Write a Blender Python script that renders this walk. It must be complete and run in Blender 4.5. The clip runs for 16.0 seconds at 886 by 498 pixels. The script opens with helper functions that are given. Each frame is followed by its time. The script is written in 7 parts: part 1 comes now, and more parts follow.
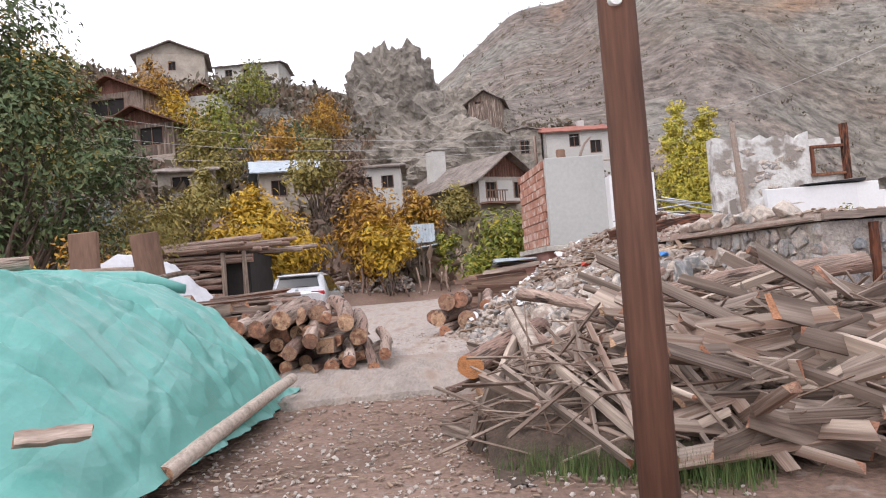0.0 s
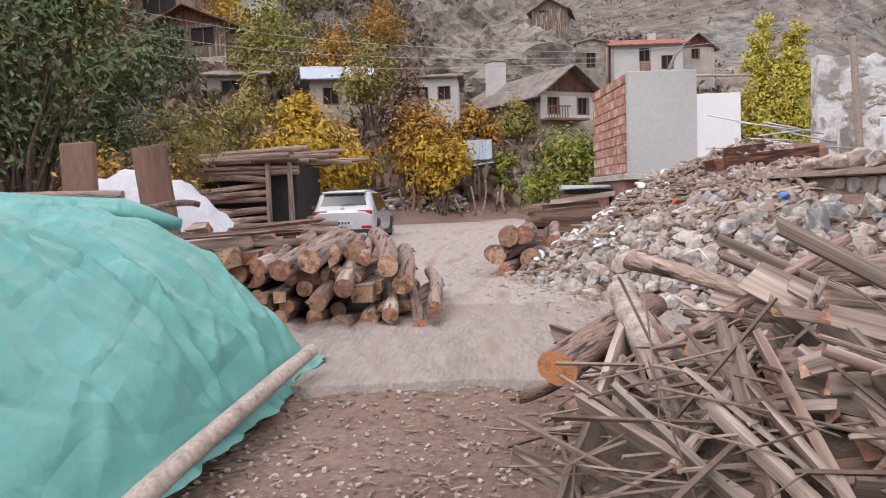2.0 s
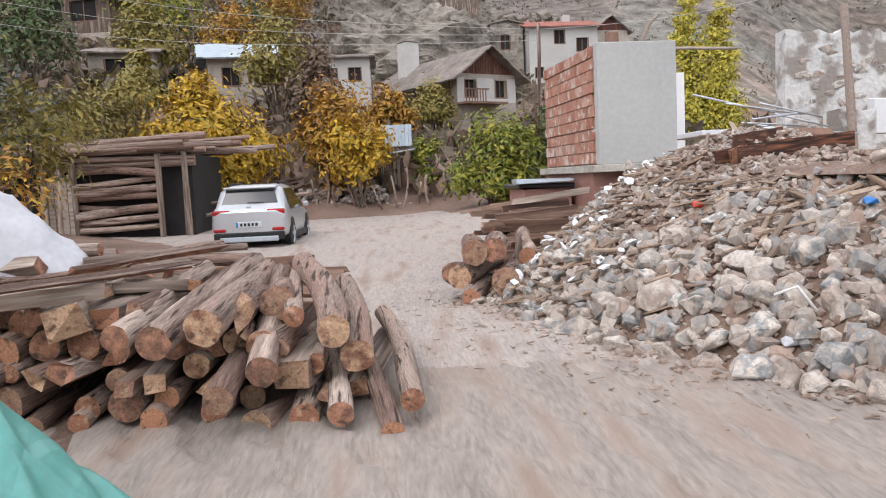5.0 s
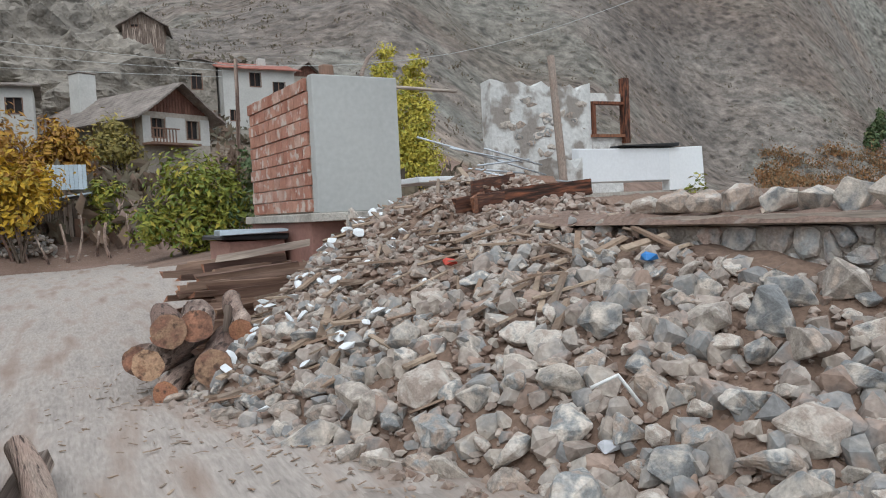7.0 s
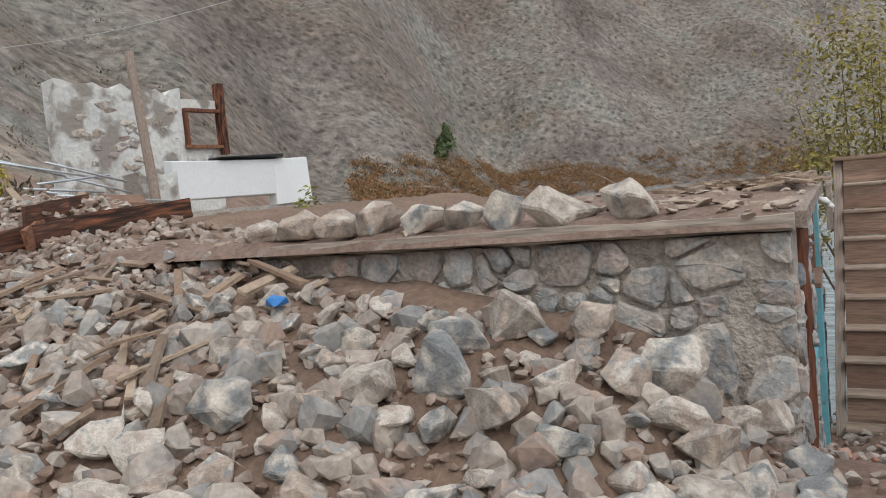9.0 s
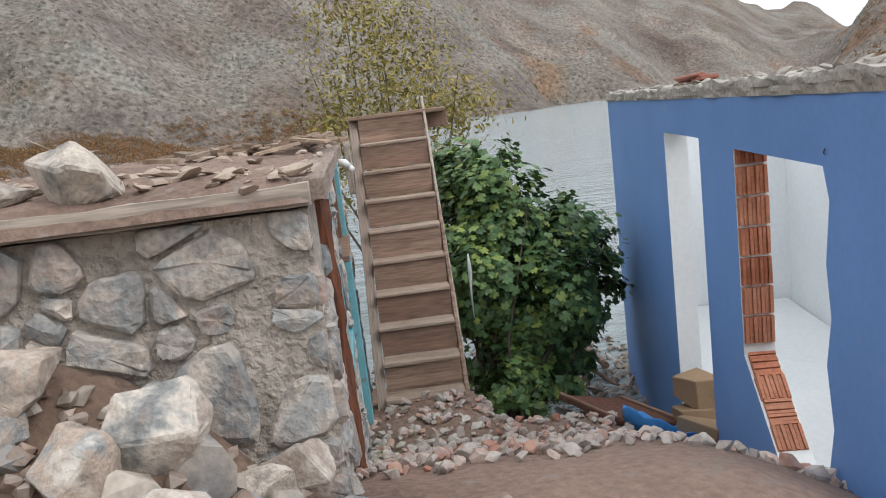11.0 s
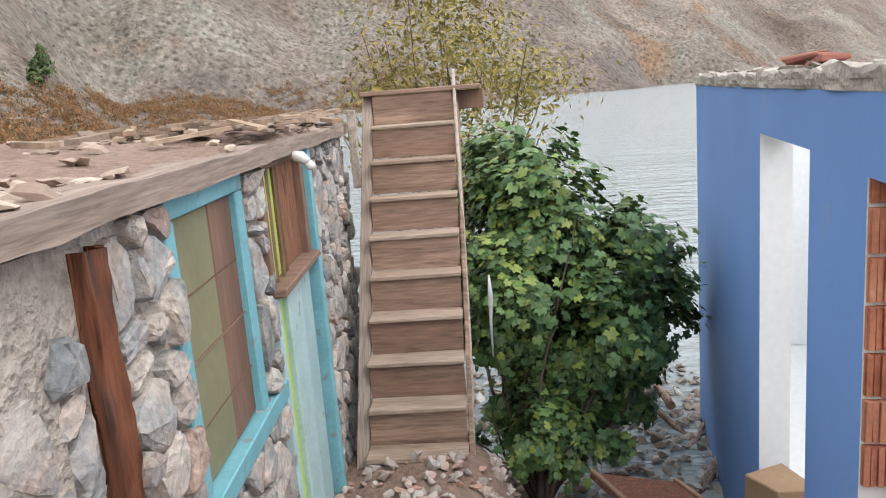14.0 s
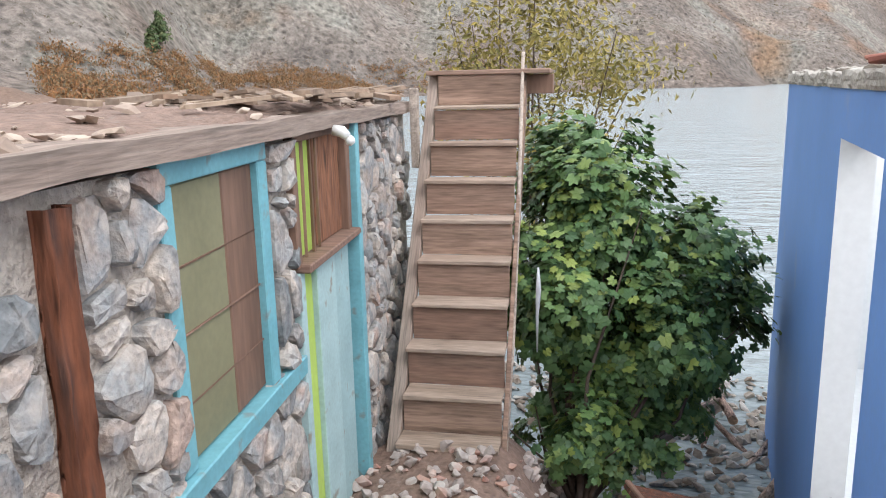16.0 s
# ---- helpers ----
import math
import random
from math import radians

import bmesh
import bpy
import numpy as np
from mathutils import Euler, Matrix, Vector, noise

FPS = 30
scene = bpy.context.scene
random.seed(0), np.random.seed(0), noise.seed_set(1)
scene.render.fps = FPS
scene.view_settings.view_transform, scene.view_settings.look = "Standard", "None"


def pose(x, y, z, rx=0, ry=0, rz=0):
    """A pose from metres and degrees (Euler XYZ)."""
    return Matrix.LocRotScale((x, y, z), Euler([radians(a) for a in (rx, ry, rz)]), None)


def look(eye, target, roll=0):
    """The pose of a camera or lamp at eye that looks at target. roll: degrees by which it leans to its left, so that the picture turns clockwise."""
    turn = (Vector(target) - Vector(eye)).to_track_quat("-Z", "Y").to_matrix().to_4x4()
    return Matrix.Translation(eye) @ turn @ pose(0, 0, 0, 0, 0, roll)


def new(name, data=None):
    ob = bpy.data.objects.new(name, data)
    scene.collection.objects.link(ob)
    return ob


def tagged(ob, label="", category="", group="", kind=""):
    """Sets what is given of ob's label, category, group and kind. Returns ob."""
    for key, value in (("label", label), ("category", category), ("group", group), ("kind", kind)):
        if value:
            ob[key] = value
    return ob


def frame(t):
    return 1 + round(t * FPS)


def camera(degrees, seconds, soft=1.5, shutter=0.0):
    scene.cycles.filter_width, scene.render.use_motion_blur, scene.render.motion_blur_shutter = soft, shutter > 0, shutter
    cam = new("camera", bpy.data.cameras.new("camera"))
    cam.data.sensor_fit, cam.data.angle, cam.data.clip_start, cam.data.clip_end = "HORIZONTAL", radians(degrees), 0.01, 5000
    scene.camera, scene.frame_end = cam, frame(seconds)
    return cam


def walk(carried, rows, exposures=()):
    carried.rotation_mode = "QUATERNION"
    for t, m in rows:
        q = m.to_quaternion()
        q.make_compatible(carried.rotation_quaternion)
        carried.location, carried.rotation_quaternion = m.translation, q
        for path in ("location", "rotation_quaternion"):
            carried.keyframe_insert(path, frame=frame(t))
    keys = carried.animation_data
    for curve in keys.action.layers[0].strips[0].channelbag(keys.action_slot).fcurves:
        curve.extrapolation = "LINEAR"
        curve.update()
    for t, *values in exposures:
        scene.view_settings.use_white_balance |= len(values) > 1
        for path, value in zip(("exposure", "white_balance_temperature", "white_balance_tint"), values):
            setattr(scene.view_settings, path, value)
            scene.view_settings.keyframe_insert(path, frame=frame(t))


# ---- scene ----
cam = camera(60.2, 16.0, soft=1.1)
METRES, EYE, TILT, LEAN, TURN = 12.5, 1.06, 0.0, 0.0, -1.2
ROWS = [
    (0.0, 0.0, 0.0, 0.0, 0.19, 2.38, 4.51),
    (0.5, -0.0052, 0.0348, 0.0083, 2.67, -0.78, 3.24),
    (1.0, 0.002, 0.0801, 0.0111, 5.18, -0.42, 1.21),
    (1.5, -0.003, 0.1162, 0.0145, 4.65, -1.9, 3.7),
    (2.0, -0.0123, 0.1582, 0.0211, 4.1, -3.83, 2.05),
    (2.5, -0.0162, 0.2068, 0.0196, 3.84, -2.11, 4.66),
    (3.0, -0.0267, 0.2491, 0.0264, 4.5, -5.37, 5.69),
    (5.5, -0.0684, 0.4368, 0.0431, -3.7, -4.87, 2.33),
    (6.0, -0.0672, 0.4775, 0.0449, -2.91, -2.39, 3.19),
    (6.5, -0.0587, 0.5201, 0.0432, -11.92, -0.52, 1.48),
    (7.0, -0.0525, 0.5541, 0.0463, -25.26, -2.86, 2.72),
    (7.5, -0.0317, 0.5866, 0.0483, -31.9, -1.4, 3.18),
    (8.0, -0.0161, 0.6065, 0.0525, -38.67, -2.53, 3.78),
    (8.5, -0.0006, 0.6345, 0.0533, -44.55, -2.45, 3.06),
    (9.0, 0.0185, 0.6523, 0.0554, -54.61, -4.09, 5.2),
    (9.5, 0.0452, 0.666, 0.0543, -63.27, -1.26, 4.03),
    (10.0, 0.0676, 0.6736, 0.053, -72.51, -4.32, 6.58),
    (12.5, 0.2169, 0.6579, 0.0473, -99.07, -10.12, 3.0),
    (13.0, 0.2348, 0.6517, 0.0488, -95.55, -9.12, 5.54),
    (13.5, 0.2556, 0.6329, 0.0492, -86.08, -11.77, 4.4),
    (14.0, 0.2673, 0.6277, 0.0494, -81.46, -11.34, 4.47),
    (14.5, 0.2787, 0.6301, 0.0521, -77.26, -8.48, 3.71),
    (15.0, 0.2841, 0.6279, 0.0516, -74.8, -7.92, 2.82),
    (15.5, 0.2823, 0.6156, 0.0467, -72.36, -10.79, 0.67),
    (16.0, 0.2846, 0.6076, 0.0465, -74.14, -12.13, 1.28),
]
walk(cam, [(t, pose(0, 0, EYE, TILT, LEAN, TURN) @ pose(METRES * x, METRES * y, METRES * z, 90 + pitch, roll, yaw)) for t, x, y, z, yaw, pitch, roll in ROWS],
     [(0.0, 0.5, 6500, 20), (1.5, 0.4, 6500, 22), (3.2, 0.42, 6500, 20), (5.5, 0.48, 6250, 12), (6.0, 0.36, 5950, 8), (6.5, 0.25, 5950, 8), (7.5, -0.06, 6300, 9), (9.0, 0.03, 6450, 10), (10.2, 0.2, 6100, 9), (12.3, 0.5, 7100, 16), (13.0, 0.6, 7100, 17), (14.0, 0.8, 6650, 13), (15.0, 0.72, 6400, 14), (16.0, 0.88, 6350, 13)])

# ---- light: an overcast day ----
SUN_EL, SUN_ROT = radians(48), radians(215)
world = bpy.data.worlds.new("world")
scene.world = world
world.use_nodes = True
wn, wl = world.node_tree.nodes, world.node_tree.links
wn.clear()
sky = wn.new("ShaderNodeTexSky")
sky.sky_type, sky.sun_disc, sky.sun_elevation, sky.sun_rotation = "NISHITA", False, SUN_EL, SUN_ROT
sky.air_density, sky.dust_density = 1.0, 4.0
hsv = wn.new("ShaderNodeHueSaturation")
hsv.inputs["Saturation"].default_value = 0.12
cloud = wn.new("ShaderNodeMix")
cloud.data_type = "RGBA"
cloud.inputs[0].default_value = 0.8
cloud.inputs[7].default_value = (7.6, 7.9, 8.2, 1)
bg = wn.new("ShaderNodeBackground")
bg.inputs["Strength"].default_value = 0.15
wout = wn.new("ShaderNodeOutputWorld")
wl.new(sky.outputs[0], hsv.inputs["Color"])
wl.new(hsv.outputs[0], cloud.inputs[6])
wl.new(cloud.outputs[2], bg.inputs["Color"])
wl.new(bg.outputs[0], wout.inputs["Surface"])
sun = new("sun", bpy.data.lights.new("sun", "SUN"))
sun.data.energy, sun.data.angle, sun.data.color = 0.6, radians(25), (1.0, 0.96, 0.9)
sun.matrix_world = look((0, 0, 60), (math.sin(SUN_ROT) * -30, math.cos(SUN_ROT) * -30, 60 - 30 * math.tan(SUN_EL)))


# ---- materials ----
def mat(name, pal, rough=0.85, scale=3.0, amount=0.35, fine=40.0, bump=0.4, dist=0.01, metal=0.0, stretch=(1, 1, 1), spec=0.3, island=False, wave=0.0, spot=None):
    """Surface whose colour is picked from pal per object (or per loose piece), mottled by noise at two scales, with bump."""
    m = bpy.data.materials.new(name)
    m.use_nodes = True
    n, l = m.node_tree.nodes, m.node_tree.links
    b = n["Principled BSDF"]
    b.inputs["Metallic"].default_value = metal
    b.inputs["Specular IOR Level"].default_value = spec
    tc = n.new("ShaderNodeTexCoord")
    info = n.new("ShaderNodeObjectInfo")
    rnd = info.outputs["Random"]
    if island:
        rnd = n.new("ShaderNodeNewGeometry").outputs["Random Per Island"]
    shift = n.new("ShaderNodeVectorMath")
    shift.operation = "MULTIPLY_ADD"
    comb = n.new("ShaderNodeCombineXYZ")
    for i in range(3):
        l.new(rnd, comb.inputs[i])
    l.new(comb.outputs[0], shift.inputs[0])
    shift.inputs[1].default_value = (37, 53, 71)
    mp = n.new("ShaderNodeMapping")
    mp.inputs["Scale"].default_value = stretch
    l.new(tc.outputs["Object"], mp.inputs[0])
    l.new(mp.outputs[0], shift.inputs[2])
    vec = shift.outputs[0]
    ramp = n.new("ShaderNodeValToRGB")
    els = ramp.color_ramp.elements
    while len(els) < len(pal):
        els.new(0.5)
    for i, c in enumerate(pal):
        els[i].position = i / max(1, len(pal) - 1)
        els[i].color = (*c, 1)
    big = n.new("ShaderNodeTexNoise")
    big.inputs["Scale"].default_value, big.inputs["Detail"].default_value = scale, 5
    l.new(vec, big.inputs["Vector"])
    small = n.new("ShaderNodeTexNoise")
    small.inputs["Scale"].default_value, small.inputs["Detail"].default_value = fine, 4
    l.new(vec, small.inputs["Vector"])
    pick = n.new("ShaderNodeMath")
    pick.operation = "MULTIPLY_ADD"
    l.new(big.outputs[0], pick.inputs[0])
    pick.inputs[1].default_value = 0.9
    sub = n.new("ShaderNodeMath")
    sub.operation = "SUBTRACT"
    l.new(rnd, sub.inputs[0])
    sub.inputs[1].default_value = 0.45
    l.new(sub.outputs[0], pick.inputs[2])
    l.new(pick.outputs[0], ramp.inputs[0])
    add = n.new("ShaderNodeMath")
    add.operation = "ADD"
    l.new(big.outputs[0], add.inputs[0])
    l.new(small.outputs[0], add.inputs[1])
    rng = n.new("ShaderNodeMapRange")
    rng.inputs[1].default_value, rng.inputs[2].default_value = 0.65, 1.35
    rng.inputs[3].default_value, rng.inputs[4].default_value = 1 - amount, 1 + amount
    l.new(add.outputs[0], rng.inputs[0])
    mul = n.new("ShaderNodeVectorMath")
    mul.operation = "SCALE"
    l.new(ramp.outputs[0], mul.inputs[0])
    l.new(rng.outputs[0], mul.inputs["Scale"])
    col = mul.outputs[0]
    if spot:
        sc, lo, hi, colour = spot
        vn = n.new("ShaderNodeTexNoise")
        vn.inputs["Scale"].default_value, vn.inputs["Detail"].default_value = sc, 6
        l.new(vec, vn.inputs["Vector"])
        vr = n.new("ShaderNodeMapRange")
        vr.inputs[1].default_value, vr.inputs[2].default_value = lo, hi
        l.new(vn.outputs[0], vr.inputs[0])
        mx = n.new("ShaderNodeMix")
        mx.data_type = "RGBA"
        l.new(vr.outputs[0], mx.inputs[0])
        l.new(col, mx.inputs[6])
        mx.inputs[7].default_value = (*colour, 1)
        col = mx.outputs[2]
    l.new(col, b.inputs["Base Color"])
    rr = n.new("ShaderNodeMapRange")
    rr.inputs[3].default_value, rr.inputs[4].default_value = max(0.02, rough - 0.1), min(1, rough + 0.1)
    l.new(small.outputs[0], rr.inputs[0])
    l.new(rr.outputs[0], b.inputs["Roughness"])
    if bump:
        bp = n.new("ShaderNodeBump")
        bp.inputs["Strength"].default_value, bp.inputs["Distance"].default_value = bump, dist
        l.new(add.outputs[0], bp.inputs["Height"])
        l.new(bp.outputs[0], b.inputs["Normal"])
    return m


DIRT = mat("packed_dirt", [(0.15, 0.092, 0.068), (0.2, 0.132, 0.1), (0.24, 0.168, 0.134)], 0.95, 0.6, 0.4, 22, 0.9, 0.03, spot=(7, 0.6, 0.7, (0.26, 0.21, 0.18)))
SOIL = mat("rubble_soil", [(0.17, 0.112, 0.085), (0.235, 0.16, 0.122), (0.2, 0.135, 0.1)], 0.95, 1.5, 0.35, 22, 0.9, 0.03)
ROCK = mat("field_stone", [(0.23, 0.235, 0.235), (0.4, 0.36, 0.315), (0.53, 0.465, 0.4), (0.27, 0.235, 0.205), (0.44, 0.35, 0.285), (0.25, 0.26, 0.26), (0.6, 0.54, 0.475), (0.36, 0.295, 0.25)], 0.85, 4, 0.3, 30, 0.6, 0.012, spot=(3, 0.58, 0.7, (0.62, 0.57, 0.51)))
CRAG = mat("crag_rock", [(0.2, 0.18, 0.155), (0.3, 0.27, 0.23)], 0.95, 0.25, 0.5, 1.2, 1.0, 0.8)
OLDWOOD = mat("weathered_wood", [(0.14, 0.105, 0.085), (0.28, 0.225, 0.185), (0.11, 0.078, 0.063), (0.4, 0.33, 0.275), (0.21, 0.138, 0.102), (0.33, 0.265, 0.22), (0.47, 0.385, 0.315)], 0.85, 9, 0.4, 60, 0.5, 0.005, stretch=(1, 1, 0.08))
BARK = mat("log_bark", [(0.24, 0.16, 0.128), (0.4, 0.31, 0.255), (0.3, 0.2, 0.16), (0.18, 0.115, 0.092), (0.46, 0.37, 0.31)], 0.9, 7, 0.6, 80, 1.0, 0.025, stretch=(1, 1, 0.18), spot=(22, 0.57, 0.65, (0.07, 0.048, 0.04)))
CUT = mat("sawn_log_end", [(0.46, 0.23, 0.13), (0.3, 0.14, 0.09), (0.5, 0.33, 0.21), (0.22, 0.12, 0.085), (0.38, 0.19, 0.12)], 0.85, 12, 0.45, 70, 0.6, 0.006, spot=(16, 0.56, 0.68, (0.12, 0.075, 0.055)))
TARP = mat("teal_tarpaulin", [(0.07, 0.285, 0.25), (0.09, 0.32, 0.28), (0.12, 0.365, 0.325)], 0.36, 0.8, 0.1, 30, 0.15, 0.004, spec=0.5)


def crease_bump(m, rows):
    """Sharp-edged crumples: cell-shaped facets at several sizes (scale, depth) under the surface's own bump."""
    n, l = m.node_tree.nodes, m.node_tree.links
    socket = n["Principled BSDF"].inputs["Normal"].links[0].from_node.inputs["Normal"]
    tc = n.new("ShaderNodeTexCoord")
    warp = n.new("ShaderNodeMapping")
    warp.inputs["Scale"].default_value = (1.5, 0.6, 0.5)
    warp.inputs["Rotation"].default_value = (0.5, 0.2, 0.6)
    l.new(tc.outputs["Object"], warp.inputs[0])
    for scale, depth, sharp in rows:
        v = n.new("ShaderNodeTexVoronoi")
        v.inputs["Scale"].default_value = scale
        l.new(warp.outputs[0], v.inputs["Vector"])
        height = v.outputs["Distance"]
        if sharp:
            v.feature = "DISTANCE_TO_EDGE"
            line = n.new("ShaderNodeMapRange")
            line.inputs[2].default_value = sharp
            l.new(height, line.inputs[0])
            height = line.outputs[0]
        bp = n.new("ShaderNodeBump")
        bp.inputs["Strength"].default_value, bp.inputs["Distance"].default_value = 1.0, depth
        l.new(height, bp.inputs["Height"])
        l.new(bp.outputs[0], socket)
        socket = bp.inputs["Normal"]


SLAB = mat("grooved_concrete", [(0.325, 0.28, 0.246), (0.41, 0.36, 0.322), (0.365, 0.31, 0.272)], 0.9, 3.5, 0.3, 34, 0.9, 0.02, stretch=(1, 0.16, 1), spot=(3.5, 0.5, 0.7, (0.29, 0.22, 0.178)))
crease_bump(TARP, ((1.5, 0.045, 0.0), (1.7, 0.007, 0.1), (4.0, 0.02, 0.0), (9.0, 0.006, 0.0)))
WHITETARP = mat("white_plastic_sheet", [(0.5, 0.51, 0.54), (0.64, 0.65, 0.68)], 0.4, 3, 0.12, 20, 0.3, 0.01, spec=0.5)
BLUE = mat("blue_wall_paint", [(0.135, 0.275, 0.6), (0.15, 0.3, 0.64), (0.165, 0.32, 0.67)], 0.6, 0.9, 0.08, 25, 0.12, 0.004, spot=(2.2, 0.66, 0.8, (0.24, 0.34, 0.58)))
WHITE = mat("white_plaster", [(0.74, 0.765, 0.785), (0.78, 0.8, 0.805)], 0.75, 0.8, 0.06, 18, 0.1, 0.004)
PATCHY = mat("flaking_whitewash", [(0.6, 0.6, 0.58), (0.7, 0.69, 0.66)], 0.9, 1.2, 0.2, 10, 0.8, 0.04, spot=(1.4, 0.52, 0.6, (0.3, 0.27, 0.24)))
CONCRETE = mat("grey_cement", [(0.4, 0.41, 0.4), (0.47, 0.48, 0.465)], 0.85, 0.5, 0.1, 12, 0.25, 0.006, spot=(1.1, 0.6, 0.75, (0.5, 0.5, 0.48)))
ROUGHCON = mat("rough_concrete", [(0.38, 0.35, 0.31), (0.5, 0.47, 0.42)], 0.95, 3, 0.3, 25, 1.0, 0.02)
BRICK = mat("hollow_clay_brick", [(0.33, 0.12, 0.07), (0.42, 0.17, 0.1), (0.46, 0.22, 0.14), (0.37, 0.15, 0.095)], 0.9, 5, 0.25, 40, 0.5, 0.006)
PALEBRICK = mat("pale_clay_brick", [(0.36, 0.16, 0.11), (0.47, 0.26, 0.19), (0.41, 0.2, 0.145), (0.53, 0.36, 0.29)], 0.9, 3, 0.25, 30, 0.4, 0.006, spot=(5, 0.55, 0.62, (0.58, 0.49, 0.43)))
REDPAINT = mat("dusty_pink_render", [(0.31, 0.17, 0.14), (0.38, 0.22, 0.18)], 0.9, 1.5, 0.2, 20, 0.3, 0.01)
WALLROCK = mat("wall_stone", [(0.22, 0.235, 0.24), (0.37, 0.335, 0.305), (0.3, 0.31, 0.31), (0.47, 0.39, 0.335), (0.26, 0.27, 0.275), (0.52, 0.455, 0.395), (0.34, 0.35, 0.345), (0.41, 0.31, 0.26)], 0.85, 5, 0.45, 36, 0.9, 0.015, spot=(6, 0.56, 0.68, (0.48, 0.44, 0.4)))
MORTAR = mat("lime_mortar", [(0.385, 0.34, 0.295), (0.49, 0.44, 0.385)], 0.95, 4.5, 0.35, 26, 1.0, 0.04)
POLE = mat("creosoted_pole", [(0.12, 0.06, 0.042), (0.17, 0.09, 0.06)], 0.8, 5, 0.4, 40, 0.6, 0.006, stretch=(1, 1, 0.08))
# treads are paler than the risers
TREAD = mat("pale_stair_tread", [(0.34, 0.26, 0.2), (0.42, 0.33, 0.265), (0.3, 0.22, 0.17)], 0.85, 10, 0.4, 60, 0.5, 0.005, stretch=(1, 0.1, 1))
STAIR = mat("bare_stair_board", [(0.25, 0.165, 0.122), (0.33, 0.225, 0.17), (0.21, 0.13, 0.097)], 0.8, 12, 0.5, 60, 0.4, 0.004, stretch=(1, 0.09, 1))
BEAM = mat("silvered_beam", [(0.38, 0.32, 0.27), (0.43, 0.365, 0.31), (0.26, 0.2, 0.165), (0.33, 0.275, 0.23)], 0.9, 14, 0.45, 70, 0.6, 0.006, stretch=(0.07, 1, 1))
TURQ = mat("turquoise_paint", [(0.16, 0.4, 0.46), (0.2, 0.46, 0.52)], 0.55, 4, 0.15, 40, 0.2, 0.003, spot=(9, 0.62, 0.7, (0.22, 0.3, 0.3)))
PALETURQ = mat("faded_turquoise_paint", [(0.36, 0.52, 0.53), (0.42, 0.58, 0.58)], 0.65, 4, 0.15, 40, 0.2, 0.003, spot=(8, 0.62, 0.72, (0.3, 0.27, 0.22)))
LIME = mat("lime_green_paint", [(0.42, 0.58, 0.1), (0.48, 0.64, 0.14)], 0.6, 3, 0.1, 30, 0.1, 0.003)
OLIVE = mat("olive_board", [(0.23, 0.22, 0.13), (0.28, 0.265, 0.16)], 0.6, 2, 0.15, 30, 0.1, 0.003)
BROWNBOARD = mat("brown_board", [(0.17, 0.1, 0.07), (0.23, 0.14, 0.1)], 0.7, 3, 0.3, 40, 0.3, 0.004, stretch=(1, 1, 0.15))
RUSTY = mat("rotten_red_post", [(0.045, 0.026, 0.02), (0.2, 0.075, 0.04), (0.06, 0.033, 0.026), (0.27, 0.12, 0.065), (0.09, 0.05, 0.038)], 0.85, 26, 0.6, 40, 0.8, 0.01, stretch=(1, 1, 0.15))
REDROOF = mat("red_roof_tile", [(0.29, 0.11, 0.085), (0.36, 0.16, 0.12)], 0.85, 1.5, 0.25, 15, 0.5, 0.02)
DARKROOF = mat("old_grey_roof", [(0.2, 0.17, 0.15), (0.3, 0.26, 0.23)], 0.95, 1.2, 0.4, 8, 0.9, 0.04)
SHEET = mat("galvanised_sheet", [(0.45, 0.52, 0.57), (0.52, 0.58, 0.62)], 0.45, 2, 0.12, 20, 0.1, 0.004, metal=0.5)
REDWOOD = mat("red_brown_boards", [(0.12, 0.055, 0.04), (0.18, 0.09, 0.065)], 0.85, 1.5, 0.35, 15, 0.5, 0.01)
ADOBE = mat("mud_plaster", [(0.34, 0.3, 0.255), (0.42, 0.375, 0.32)], 0.95, 0.8, 0.25, 8, 0.7, 0.03)
HOUSEWHITE = mat("dirty_whitewash", [(0.46, 0.45, 0.425), (0.54, 0.53, 0.5)], 0.9, 0.8, 0.12, 8, 0.2, 0.01)
# Near-black stands in for shade in unlit rooms; far window panes use it too.
DARK = mat("shade_and_pane_black", [(0.02, 0.02, 0.02), (0.035, 0.03, 0.03)], 0.9, 2, 0.2, 10, 0.1)
METALTUBE = mat("galvanised_tube", [(0.5, 0.54, 0.58), (0.6, 0.64, 0.67)], 0.4, 6, 0.15, 30, 0.05, 0.002, metal=0.6)
BLUEPLASTIC = mat("blue_plastic", [(0.03, 0.2, 0.55), (0.05, 0.26, 0.62)], 0.4, 5, 0.1, 30, 0.05, 0.002, spec=0.5)
REDPLASTIC = mat("red_plastic", [(0.5, 0.06, 0.04), (0.6, 0.09, 0.06)], 0.45, 5, 0.1, 30, 0.05, 0.002)
PORCELAIN = mat("white_porcelain", [(0.75, 0.75, 0.73), (0.8, 0.8, 0.78)], 0.3, 5, 0.05, 30, 0.02, 0.002, spec=0.5)
CARD = mat("brown_cardboard", [(0.27, 0.18, 0.11), (0.33, 0.23, 0.145)], 0.85, 3, 0.12, 30, 0.1, 0.003)
CARPAINT = mat("silver_car_paint", [(0.55, 0.57, 0.6), (0.6, 0.62, 0.64)], 0.3, 2, 0.04, 200, 0.0, metal=0.55, spec=0.5)
CARBLACK = mat("black_car_trim", [(0.02, 0.02, 0.022), (0.03, 0.03, 0.032)], 0.5, 4, 0.1, 60, 0.05, 0.002)
CARGLASS = mat("dark_car_glass", [(0.012, 0.016, 0.018), (0.02, 0.025, 0.028)], 0.08, 4, 0.05, 60, 0.0, spec=0.6)
